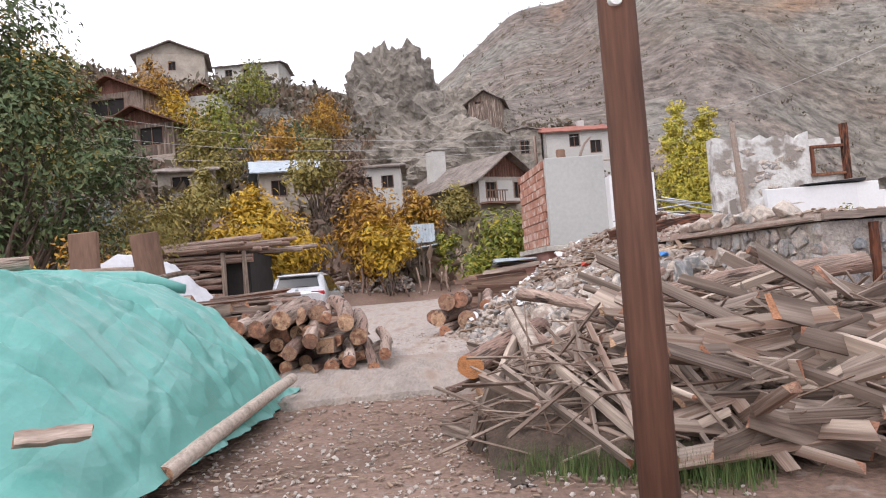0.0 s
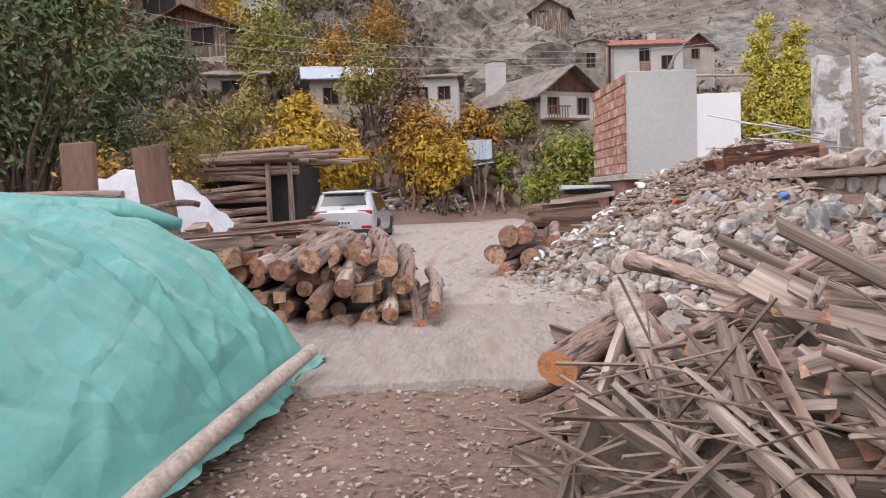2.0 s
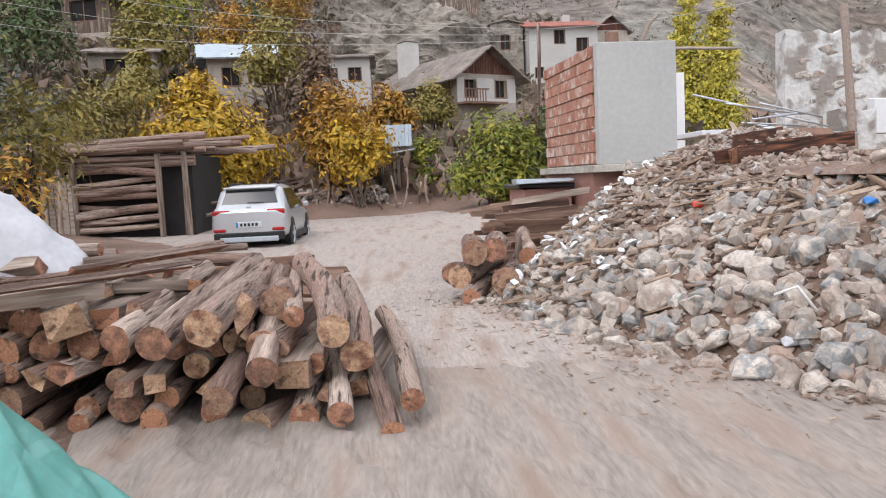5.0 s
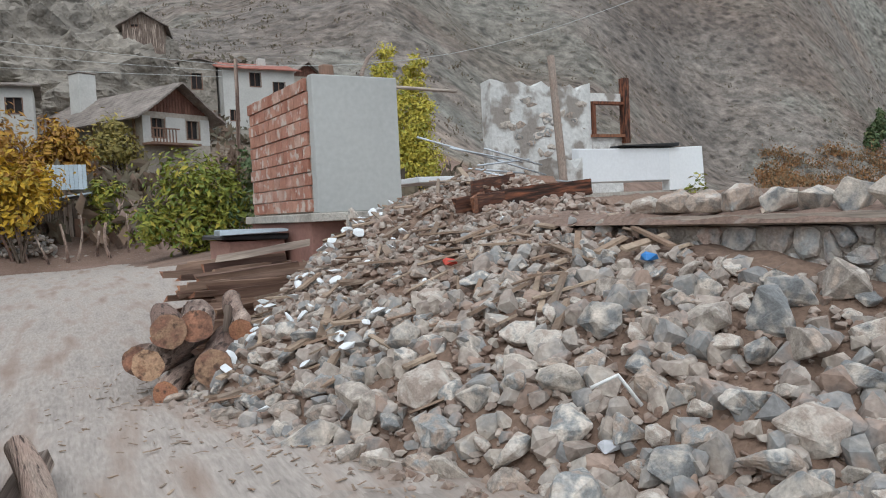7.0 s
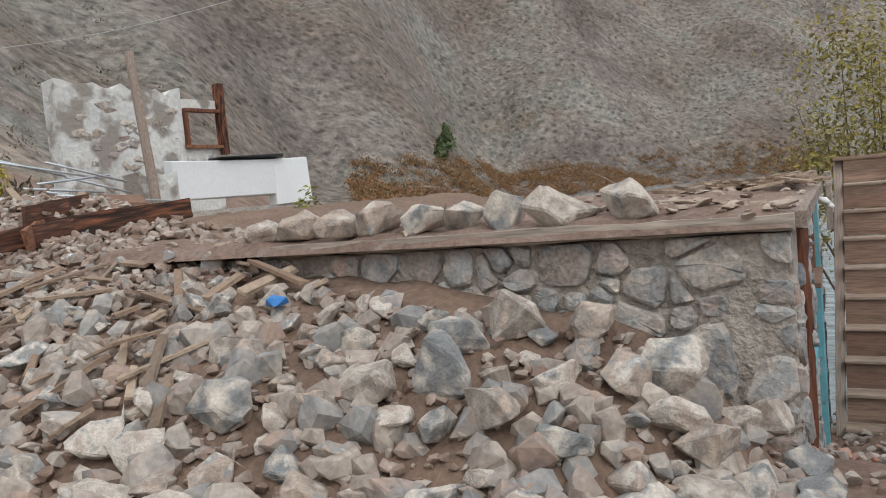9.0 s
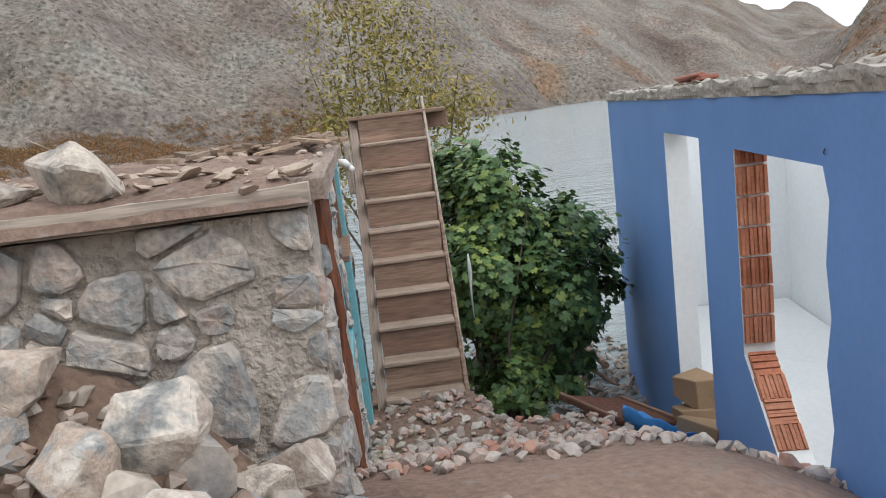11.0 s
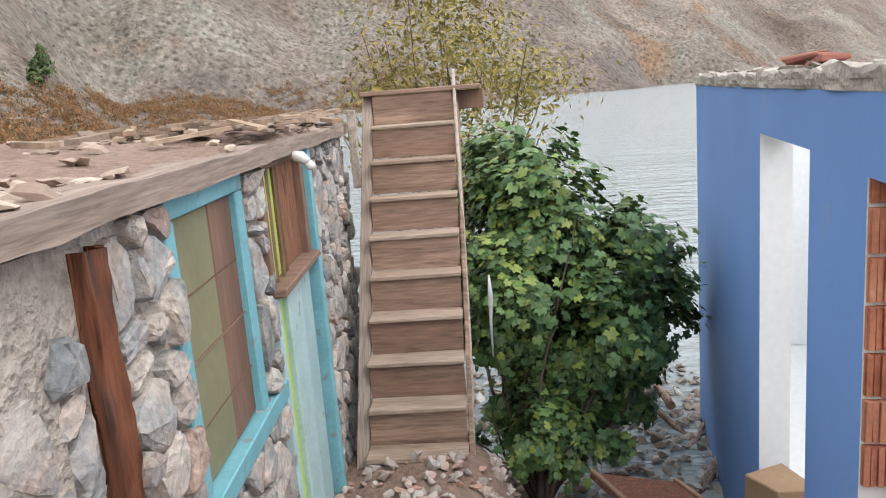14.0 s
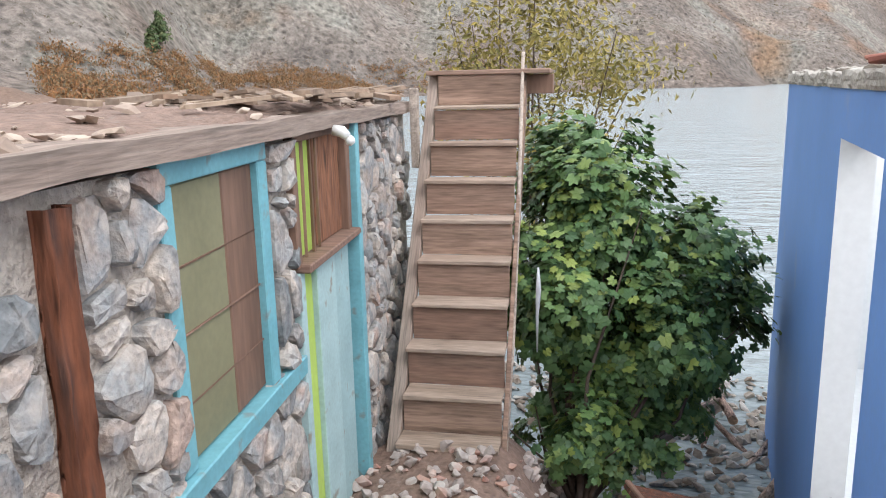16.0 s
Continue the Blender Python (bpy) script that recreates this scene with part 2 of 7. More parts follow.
CARRED = mat("red_tail_light", [(0.35, 0.01, 0.015), (0.42, 0.02, 0.02)], 0.2, 4, 0.1, 60, 0.0, spec=0.6)
PLATE = mat("number_plate_white", [(0.62, 0.66, 0.7), (0.66, 0.7, 0.73)], 0.4, 4, 0.05, 60, 0.0)
GREENLEAF = mat("fig_leaf", [(0.06, 0.125, 0.05), (0.095, 0.175, 0.06), (0.08, 0.155, 0.06), (0.13, 0.22, 0.065), (0.24, 0.3, 0.07)], 0.5, 0.6, 0.15, 20, 0.1, 0.004, island=True, spec=0.4)
POPLARLEAF = mat("poplar_leaf", [(0.36, 0.36, 0.06), (0.54, 0.46, 0.07), (0.62, 0.5, 0.08), (0.3, 0.34, 0.07)], 0.6, 0.5, 0.15, 12, 0.1, 0.004, island=True)
DARKLEAF = mat("dark_green_leaf", [(0.055, 0.09, 0.04), (0.08, 0.125, 0.05), (0.115, 0.155, 0.065), (0.16, 0.17, 0.075)], 0.6, 0.5, 0.15, 12, 0.1, 0.004, island=True)
YELLOWLEAF = mat("yellow_autumn_leaf", [(0.5, 0.3, 0.025), (0.62, 0.4, 0.04), (0.42, 0.27, 0.03), (0.3, 0.24, 0.04)], 0.6, 0.5, 0.15, 12, 0.1, 0.004, island=True)
ORANGELEAF = mat("orange_autumn_leaf", [(0.36, 0.17, 0.035), (0.45, 0.26, 0.04), (0.26, 0.13, 0.05), (0.55, 0.36, 0.04)], 0.65, 0.5, 0.15, 12, 0.1, 0.004, island=True)
LIMELEAF = mat("yellow_green_leaf", [(0.16, 0.2, 0.035), (0.28, 0.28, 0.04), (0.1, 0.16, 0.035), (0.42, 0.34, 0.05)], 0.6, 0.5, 0.15, 12, 0.1, 0.004, island=True)
OCHRELEAF = mat("olive_ochre_leaf", [(0.2, 0.19, 0.06), (0.3, 0.25, 0.07), (0.24, 0.2, 0.07), (0.36, 0.28, 0.07)], 0.6, 0.5, 0.15, 12, 0.1, 0.004, island=True)
SAGELEAF = mat("grey_green_leaf", [(0.13, 0.16, 0.14), (0.18, 0.2, 0.17)], 0.7, 0.5, 0.15, 12, 0.1, 0.004, island=True)
DRYLEAF = mat("dry_brown_twig", [(0.17, 0.12, 0.09), (0.24, 0.17, 0.12), (0.14, 0.1, 0.08)], 0.9, 0.5, 0.2, 12, 0.1, 0.004, island=True)
GRASS = mat("grass_blade", [(0.05, 0.1, 0.03), (0.09, 0.15, 0.045), (0.14, 0.15, 0.06)], 0.6, 1, 0.2, 20, 0.0, island=True)
TRUNK = mat("tree_bark", [(0.1, 0.075, 0.06), (0.15, 0.115, 0.09)], 0.95, 4, 0.3, 25, 0.8, 0.01)
SHRUB = mat("scrub", [(0.13, 0.108, 0.08), (0.17, 0.14, 0.1), (0.12, 0.108, 0.075), (0.18, 0.13, 0.095)], 0.95, 0.2, 0.3, 3, 0.3, 0.1, island=True)
AUTUMNSHRUB = mat("autumn_scrub", [(0.24, 0.125, 0.07), (0.34, 0.17, 0.07), (0.14, 0.12, 0.075), (0.26, 0.16, 0.085)], 0.95, 0.2, 0.3, 3, 0.3, 0.1, island=True)


def water_material():
    m = bpy.data.materials.new("lake_water")
    m.use_nodes = True
    n, l = m.node_tree.nodes, m.node_tree.links
    b = n["Principled BSDF"]
    b.inputs["Base Color"].default_value = (0.3, 0.355, 0.37, 1)
    b.inputs["Roughness"].default_value = 0.12
    b.inputs["IOR"].default_value = 1.33
    tc = n.new("ShaderNodeTexCoord")
    mp = n.new("ShaderNodeMapping")
    mp.inputs["Scale"].default_value = (1.0, 0.35, 1.0)
    mp.inputs["Rotation"].default_value = (0, 0, radians(12))
    l.new(tc.outputs["Object"], mp.inputs[0])
    total = None
    for sc, wt in ((1.6, 0.6), (5.0, 0.35), (0.25, 1.0)):
        t = n.new("ShaderNodeTexNoise")
        t.inputs["Scale"].default_value, t.inputs["Detail"].default_value = sc, 3
        l.new(mp.outputs[0], t.inputs["Vector"])
        k = n.new("ShaderNodeMath")
        k.operation = "MULTIPLY_ADD"
        k.inputs[1].default_value = wt
        l.new(t.outputs[0], k.inputs[0])
        if total:
            l.new(total, k.inputs[2])
        total = k.outputs[0]
    bp = n.new("ShaderNodeBump")
    bp.inputs["Strength"].default_value, bp.inputs["Distance"].default_value = 1.0, 0.5
    l.new(total, bp.inputs["Height"])
    l.new(bp.outputs[0], b.inputs["Normal"])
    return m


WATER = water_material()


def mountain_material():
    """Dry slope: grey scree, ochre earth and streaks, with dark scrub mottling at several sizes."""
    m = mat("dry_mountain", [(0.2, 0.16, 0.137), (0.245, 0.22, 0.197), (0.22, 0.173, 0.146), (0.23, 0.213, 0.195), (0.262, 0.203, 0.163)], 0.95, 0.014, 0.38, 0.35, 0.8, 1.2, spot=(0.016, 0.61, 0.7, (0.27, 0.175, 0.12)))
    n, l = m.node_tree.nodes, m.node_tree.links
    b = n["Principled BSDF"]
    old = b.inputs["Base Color"].links[0].from_socket
    tc = n.new("ShaderNodeTexCoord")
    v = n.new("ShaderNodeTexNoise")
    v.inputs["Scale"].default_value, v.inputs["Detail"].default_value, v.inputs["Roughness"].default_value = 0.4, 6, 0.75
    l.new(tc.outputs["Object"], v.inputs["Vector"])
    r = n.new("ShaderNodeMapRange")
    r.inputs[1].default_value, r.inputs[2].default_value, r.inputs[3].default_value, r.inputs[4].default_value = 0.4, 0.62, 0.7, 1.32
    l.new(v.outputs[0], r.inputs[0])
    s = n.new("ShaderNodeVectorMath")
    s.operation = "SCALE"
    l.new(old, s.inputs[0])
    l.new(r.outputs[0], s.inputs["Scale"])
    dots = n.new("ShaderNodeTexVoronoi")
    dots.inputs["Scale"].default_value = 0.3
    l.new(tc.outputs["Object"], dots.inputs["Vector"])
    dr = n.new("ShaderNodeMapRange")
    dr.inputs[1].default_value, dr.inputs[2].default_value, dr.inputs[3].default_value, dr.inputs[4].default_value = 0.14, 0.36, 0.5, 1.0
    l.new(dots.outputs["Distance"], dr.inputs[0])
    s2 = n.new("ShaderNodeVectorMath")
    s2.operation = "SCALE"
    l.new(s.outputs[0], s2.inputs[0])
    l.new(dr.outputs[0], s2.inputs["Scale"])
    lean = n.new("ShaderNodeMapping")
    lean.inputs["Rotation"].default_value = (0.5, 0.6, 0.3)
    lean.inputs["Scale"].default_value = (1.0, 1.0, 0.22)
    l.new(tc.outputs["Object"], lean.inputs[0])
    scree = n.new("ShaderNodeTexNoise")
    scree.inputs["Scale"].default_value, scree.inputs["Detail"].default_value, scree.inputs["Roughness"].default_value = 0.022, 9, 0.62
    l.new(lean.outputs[0], scree.inputs["Vector"])
    tint = n.new("ShaderNodeValToRGB")
    for el, (at, c) in zip((tint.color_ramp.elements[0], tint.color_ramp.elements[1], tint.color_ramp.elements.new(0.5), tint.color_ramp.elements.new(0.58)), ((0.3, (0.62, 0.58, 0.56)), (0.75, (1.5, 1.5, 1.48)), (0.5, (1.02, 0.97, 0.92)), (0.58, (1.05, 1.1, 1.04)))):
        el.position, el.color = at, (*c, 1)
    l.new(scree.outputs[0], tint.inputs[0])
    mixed = n.new("ShaderNodeVectorMath")
    mixed.operation = "MULTIPLY"
    l.new(s2.outputs[0], mixed.inputs[0])
    l.new(tint.outputs[0], mixed.inputs[1])
    l.new(mixed.outputs[0], b.inputs["Base Color"])
    gully = n.new("ShaderNodeTexNoise")
    gully.inputs["Scale"].default_value, gully.inputs["Detail"].default_value, gully.inputs["Roughness"].default_value = 0.035, 8, 0.6
    l.new(tc.outputs["Object"], gully.inputs["Vector"])
    gb = n.new("ShaderNodeBump")
    gb.inputs["Strength"].default_value, gb.inputs["Distance"].default_value = 1.0, 16.0
    l.new(gully.outputs[0], gb.inputs["Height"])
    fine_bump = b.inputs["Normal"].links[0].from_node
    l.new(gb.outputs[0], fine_bump.inputs["Normal"])
    return m


MOUNTAIN = mountain_material()


# ---- mesh helpers ----
def mesh_of(name, verts, faces, mats, idx=None, smooth=False):
    me = bpy.data.meshes.new(name)
    me.from_pydata([tuple(v) for v in verts], [], faces)
    for m in mats:
        me.materials.append(m)
    if idx is not None:
        me.polygons.foreach_set("material_index", idx)
    if smooth:
        me.polygons.foreach_set("use_smooth", [True] * len(me.polygons))
    me.update()
    return me


def ob_of(name, me, m=None, parent=None, label=""):
    ob = new(name, me)
    if m is not None:
        ob.matrix_basis = m
    if parent is not None:
        ob.parent = parent
    if label:
        ob["label"] = label
    return ob


def bm_mesh(name, bm, mats, smooth=False):
    me = bpy.data.meshes.new(name)
    bm.normal_update()
    bm.to_mesh(me)
    bm.free()
    for m in (mats if isinstance(mats, (list, tuple)) else [mats]):
        me.materials.append(m)
    if smooth:
        me.polygons.foreach_set("use_smooth", [True] * len(me.polygons))
    return me


def part(name, bm, material, parent, label="", smooth=False, m=None):
    return ob_of(name, bm_mesh(name, bm, material, smooth), m, parent, label)


def empty(name, m=None):
    ob = new(name)
    ob.empty_display_size = 0.2
    if m is not None:
        ob.matrix_basis = m
    return ob


def box(bm, lo, hi, bevel=0.0, m=None, wob=0.0, seg=1):
    """A bevelled box from corner lo to corner hi."""
    c = [(lo[i] + hi[i]) / 2 for i in range(3)]
    s = [abs(hi[i] - lo[i]) for i in range(3)]
    g = bmesh.ops.create_cube(bm, size=1, matrix=Matrix.Translation(c) @ Matrix.Diagonal((*s, 1)))
    vs = g["verts"]
    if wob:
        for v in vs:
            v.co += Vector((random.uniform(-wob, wob), random.uniform(-wob, wob), random.uniform(-wob, wob)))
    if bevel:
        es = list({e for v in vs for e in v.link_edges})
        r = bmesh.ops.bevel(bm, geom=es, offset=bevel, segments=seg, affect="EDGES", profile=0.6)
        vs = list({v for f in r["faces"] for v in f.verts} | {v for v in vs if v.is_valid})
    if m is not None:
        bmesh.ops.transform(bm, matrix=m, verts=[v for v in vs if v.is_valid])
    return bm


def boxbm(lo, hi, bevel=0.0, m=None, wob=0.0):
    return box(bmesh.new(), lo, hi, bevel, m, wob)


def tube(bm, pts, radii, n=8, caps=True):
    """A tube through pts."""
    rings = []
    pts = [Vector(p) for p in pts]
    for i, p in enumerate(pts):
        d = (pts[min(i + 1, len(pts) - 1)] - pts[max(i - 1, 0)]).normalized()
        a = d.orthogonal().normalized() if i == 0 else (a - a.dot(d) * d).normalized()
        b = d.cross(a)
        r = radii[i] if isinstance(radii, (list, tuple)) else radii
        rings.append([bm.verts.new(p + r * (math.cos(2 * math.pi * k / n) * a + math.sin(2 * math.pi * k / n) * b)) for k in range(n)])
    for q, w in zip(rings, rings[1:]):
        for k in range(n):
            bm.faces.new((q[k], q[(k + 1) % n], w[(k + 1) % n], w[k])).smooth = True
    if caps:
        bm.faces.new(rings[0][::-1])
        bm.faces.new(rings[-1])
    return bm


def grid_mesh(name, us, vs, fn, mats, pick=None, smooth=True):
    verts = [fn(u, v) for u in us for v in vs]
    w = len(vs)
    faces = [(i * w + j, i * w + j + 1, (i + 1) * w + j + 1, (i + 1) * w + j) for i in range(len(us) - 1) for j in range(w - 1)]
    idx = None
    if pick:
        idx = [pick(*[sum(verts[k][a] for k in f) / 4 for a in range(3)]) for f in faces]
    return mesh_of(name, verts, faces, mats, idx, smooth)


def sstep(x, a, b):
    t = min(1, max(0, (x - a) / (b - a)))
    return t * t * (3 - 2 * t)


def fbm(x, y, z=0.0, octaves=4):
    return noise.fractal(Vector((x, y, z)), 1.0, 2.0, octaves)


# ---- ground, lake and mountains ----
WATER_Z = -2.3
PROFILES = (
    (-180, ((0, -0.2), (60, 0), (300, 6), (4500, 6))),
    (-90, ((0, 0), (11, 0.3), (40, 8), (100, 25), (400, 60), (4500, 60))),
    (-40, ((0, 0), (24, 0.3), (45, 7.5), (100, 31), (300, 40), (4500, 40))),
    (-15, ((0, 0), (36, 0.2), (42, 3.2), (50, 6.4), (65, 12), (85, 21.5), (106, 31), (125, 33), (4500, 33))),
    (-7.5, ((0, 0), (36, 0.2), (42, 3.2), (50, 6.2), (65, 11), (85, 21.5), (106, 32), (125, 34), (4500, 34))),
    (-1, ((0, 0), (36, 0.2), (43, 2.6), (52, 4.2), (60, 5.5), (68, 10), (100, 25), (120, 30), (150, 25), (260, 64), (4500, 64))),
    (10, ((0, 0), (22, 0.5), (37, 1), (50, 3.0), (60, 4.5), (68, 9), (100, 22), (250, 80), (330, 117), (4500, 117))),
    (20, ((0, 0), (22, 1.2), (35, 1.4), (60, 5), (100, 19), (300, 130), (400, 182), (4500, 182))),
    (34, ((0, 0), (15, 0.3), (24, 1.4), (35, 0.6), (60, 1), (100, 6), (150, 26), (345, 160), (430, 210), (4500, 210))),
    (46, ((0, 0), (9, 0), (18, 0.6), (28, -1), (40, -4), (115, -4), (122, -1.5), (170, 6), (390, 185), (4500, 200))),
    (60, ((0, 0), (9, 0), (14, -1.5), (18, -4), (230, -4), (240, -1), (300, 10), (520, 215), (4500, 215))),
    (75, ((0, 0), (8, -0.6), (13, -2.2), (17, -4), (300, -4), (305, -1), (380, 25), (600, 185), (4500, 185))),
    (88, ((0, 0), (8, -0.8), (13, -2.4), (17, -4), (380, -4), (385, 4), (640, 140), (4500, 140))),
    (98, ((0, 0), (8, -0.8), (13, -2.4), (17, -4), (480, -4), (486, 6), (860, 128), (4500, 128))),
    (107, ((0, 0), (8, -0.8), (13, -2.4), (17, -4), (680, -4), (690, 8), (1180, 140), (4500, 140))),
    (114, ((0, 0), (8, -0.8), (13, -2.4), (17, -4), (900, -4), (910, 8), (1700, 122), (4500, 122))),
    (119, ((0, 0), (8, -0.8), (13, -2.4), (17, -4), (300, -4), (304, 0), (420, 20), (600, 32), (4500, 34))),
    (131, ((0, 0), (8, -0.8), (13, -2.4), (17, -4), (200, -4), (204, 0), (330, 26), (500, 40), (4500, 42))),
    (160, ((0, 0), (30, -1), (90, -4), (100, 0), (250, 20), (4500, 24))),
    (180, ((0, -0.2), (60, 0), (300, 6), (4500, 6))),
)


def along(profile, r):
    for (r0, z0), (r1, z1) in zip(profile, profile[1:]):
        if r <= r1:
            return z0 + (z1 - z0) * (r - r0) / (r1 - r0)
    return profile[-1][1]


def near_ground(x, y):
    """Road level is 0; dirt before the slab lies lower; the yard falls to the shore."""
    z = -0.15 * (1 - sstep(y, 6.3, 7.4)) - 0.16 * (1 - sstep(y, 1.0, 5.0))
    z += 0.25 * sstep(x, 1.2, 3.6) * sstep(y, 6.4, 7.6) * (1 - sstep(y, 8.8, 10))
    k = sstep(y, 7.9, 8.5)
    yard = -1.15 * sstep(x, 4.2, 7.8) - 1.45 * ((1 - k) * sstep(x, 7.6, 10.0) + k * sstep(x, 8.7, 11.2)) - 1.6 * sstep(x, 12, 16)
    z += yard * (1 - sstep(y, 13 + max(0, x - 12.5) * 0.8, 18 + max(0, x - 12.5) * 0.8))
    return z


def ground_z(x, y):
    r, a = math.hypot(x, y), math.degrees(math.atan2(x, y))
    for (a0, p0), (a1, p1) in zip(PROFILES, PROFILES[1:]):
        if a0 <= a <= a1:
            k = (a - a0) / (a1 - a0)
            k = k * k * (3 - 2 * k)
            far = along(p0, r) * (1 - k) + along(p1, r) * k
            break
    if r > 30 and far > -1:
        amp = min(1, (far + 1) / 12)
        far += amp * (fbm(x / 17, y / 17, 3.1) * min(2.0, r * 0.012) * (1 - 0.75 * sstep(r, 110, 260)) + fbm(x / 70, y / 70, 7.7) * min(13, r * 0.04) + abs(fbm(x / 190, y / 190, 1.7)) * min(20, r * 0.05) * sstep(r, 180, 400))
    w = sstep(r, 17, 27)
    return near_ground(x, y) * (1 - w) + far * w + (0.02 * fbm(x * 1.3, y * 1.3) + 0.012 * fbm(x * 5, y * 5)) * (1 - w)


def ground_pick(x, y, z):
    r = math.hypot(x, y)
    if z > 7 + 3 * fbm(x / 20, y / 20) or r > 120:
        return 2
    return 0


def heap_edge(y):
    pts = ((6.9, 3.9), (8.0, 3.55), (8.9, 2.95), (10.3, 1.9), (11.05, 1.46), (12.76, 0.8), (14.2, 0.3), (16, 1.0), (18.5, 2.1), (21, 3.2), (24, 4.6))
    for (y0, x0), (y1, x1) in zip(pts, pts[1:]):
        if y <= y1:
            return x0 + (x1 - x0) * (max(y, y0) - y0) / (y1 - y0)
    return 4.6


def bed_dip(x, y):
    """The earth bed lies lower under the road slab, the lane and the blue house's floor."""
    d = 0.1 * sstep(y, 7.45, 7.7) * (1 - sstep(y, 23, 25)) * sstep(x, -2.9, -2.4) * (1 - sstep(x, heap_edge(y) - 0.3, heap_edge(y) + 0.1) * sstep(y, 8, 9) - (1 - sstep(y, 8, 9)) * sstep(x, 2.2, 2.6))
    back = (6.768 - (x - 4.15) * 0.08) - y
    return max(0, d) + 1.5 * sstep(back, 0.06, 0.3) * (1 - sstep(back, 2.9, 3.2)) * sstep(x, 4.2, 4.6) * (1 - sstep(x, 12.2, 12.6))


RADII = [0.0] + [0.22 * k for k in range(1, 100)] + [22 * 1.031 ** k for k in range(1, 176)]
ANGLES = [-180 + 3 * k for k in range(40)] + [-60 + 0.75 * k for k in range(267)] + [140.25 + 3 * k for k in range(14)] + [180]
ground = ob_of("ground", grid_mesh("ground", RADII, ANGLES, lambda r, a: (r * math.sin(radians(a)), r * math.cos(radians(a)), ground_z(r * math.sin(radians(a)), r * math.cos(radians(a))) - bed_dip(r * math.sin(radians(a)), r * math.cos(radians(a)))), [DIRT, DIRT, MOUNTAIN], ground_pick))
tagged(ground, "dry dirt ground, dusty road and bare rocky mountain slopes", "ground", kind="structure")

lake = ob_of("water", mesh_of("water", [(5, -2500, WATER_Z), (3500, -2500, WATER_Z), (3500, 2500, WATER_Z), (5, 2500, WATER_Z)], [(0, 1, 2, 3)], [WATER]))
tagged(lake, "rippled grey-green lake water below the ruined houses", "water", kind="structure")

# concrete road slab with worn grooves and a broken front edge
def slab(u, v):
    x, y = -3.2 + 6.0 * u, 7.2 + 4.6 * v
    edge = 0.16 * fbm(x * 1.3, 4.0) + 0.04 * fbm(x * 6, 2.0)
    if v == 0:
        return (x, y + edge - 0.02, -0.25)
    y2 = y + edge * (1 - v)
    fade = sstep(v, 0, 0.1) * (1 - sstep(v, 0.55, 1.0))
    wave = abs(math.sin((x * 7 + y2 * 2.2 + fbm(x, y2) * 1.5))) ** 7
    return (x, y2, 0.045 - 0.1 * wave * fade * (0.5 + 0.5 * fbm(x * 2, y2 * 2)) + 0.012 * fbm(x * 3, y2 * 3) - 0.03 * sstep(v, 0.6, 1.0) - 0.05 * sstep(abs(u - 0.5), 0.4, 0.5))


road = ob_of("road", grid_mesh("road", [k / 200 for k in range(201)], [0] + [0.002 + 0.998 * k / 90 for k in range(91)], slab, [SLAB]))
tagged(road, "worn grooved concrete road slab dusted with earth", "road", kind="structure")


def lane(u, v):
    """The dusty road beyond the slab, bending left behind the car."""
    y = 9.8 + 26.4 * v
    xl = -5.5 - 1.0 * sstep(y, 13, 20) - 5.0 * sstep(y, 24, 33)
    xr = heap_edge(min(y, 16)) + 0.9 + 1.6 * sstep(y, 16, 21) - 1.6 * sstep(y, 25, 34)
    x = xl + (xr - xl) * u + 0.25 * fbm(y * 0.8, u * 2)
    e = min(u, 1 - u)
    return (x, y, ground_z(x, y) + 0.075 * sstep(e, 0.0, 0.08) - 0.035 - 0.1 * (1 - sstep(v, 0, 0.07)) - 0.02 * sstep(v, 0.95, 1) + 0.01 * fbm(x * 2, y * 2))


lane_ob = ob_of("road_surface", grid_mesh("road_surface", [k / 70 for k in range(71)], [k / 160 for k in range(161)], lane, [SLAB]))
tagged(lane_ob, "pale dusty village road bending past the parked car", "road", kind="structure")

# ---- rubble heap beside the road ----
def heap_z(x, y):
    d = x - heap_edge(y)
    top = 1.75 + 0.8 * sstep(y, 12.5, 16) - 0.75 * sstep(x, 4.8, 6.2)
    z = top * (1 - math.exp(-max(0, d) * (0.775 + 0.5 * sstep(y, 14.5, 17)) / top)) if d > 0 else d * 0.6
    z *= sstep(y, 8.3, 9.6)
    z -= 3.0 * sstep(x, 4.3, 4.85) * (1 - sstep(y, 11.6, 12.7))
    return z - 0.05 + 0.06 * fbm(x * 1.4, y * 1.4, 2) + 0.03 * fbm(x * 4, y * 4, 5)


heap = ob_of("rubble_heap", grid_mesh("rubble_heap", [7.6 + 0.13 * k for k in range(128)], [0.0 + 0.13 * k for k in range(95)], lambda y, x: (x, y, heap_z(x, y) if x - heap_edge(y) > -0.5 else -3), [SOIL]))
tagged(heap, "heap of brown earth and broken masonry from demolished houses", "rubble heap", kind="structure")


# ---- stone house without a roof: west and south walls ----
HA = radians(7.1)
HM = Matrix.Translation((4.62, 8.895, 0)) @ Matrix.Rotation(HA, 4, "Z")
WM = Matrix.Translation((4.62, 8.87, 0)) @ Matrix.Rotation(radians(6.5), 4, "Z")


def wall_plain(name, lo, hi, m, material, label, parent=None):
    ob = part(name, boxbm(lo, hi, 0.015), material, parent, m=m)
    return tagged(ob, label, "wall", kind="structure")


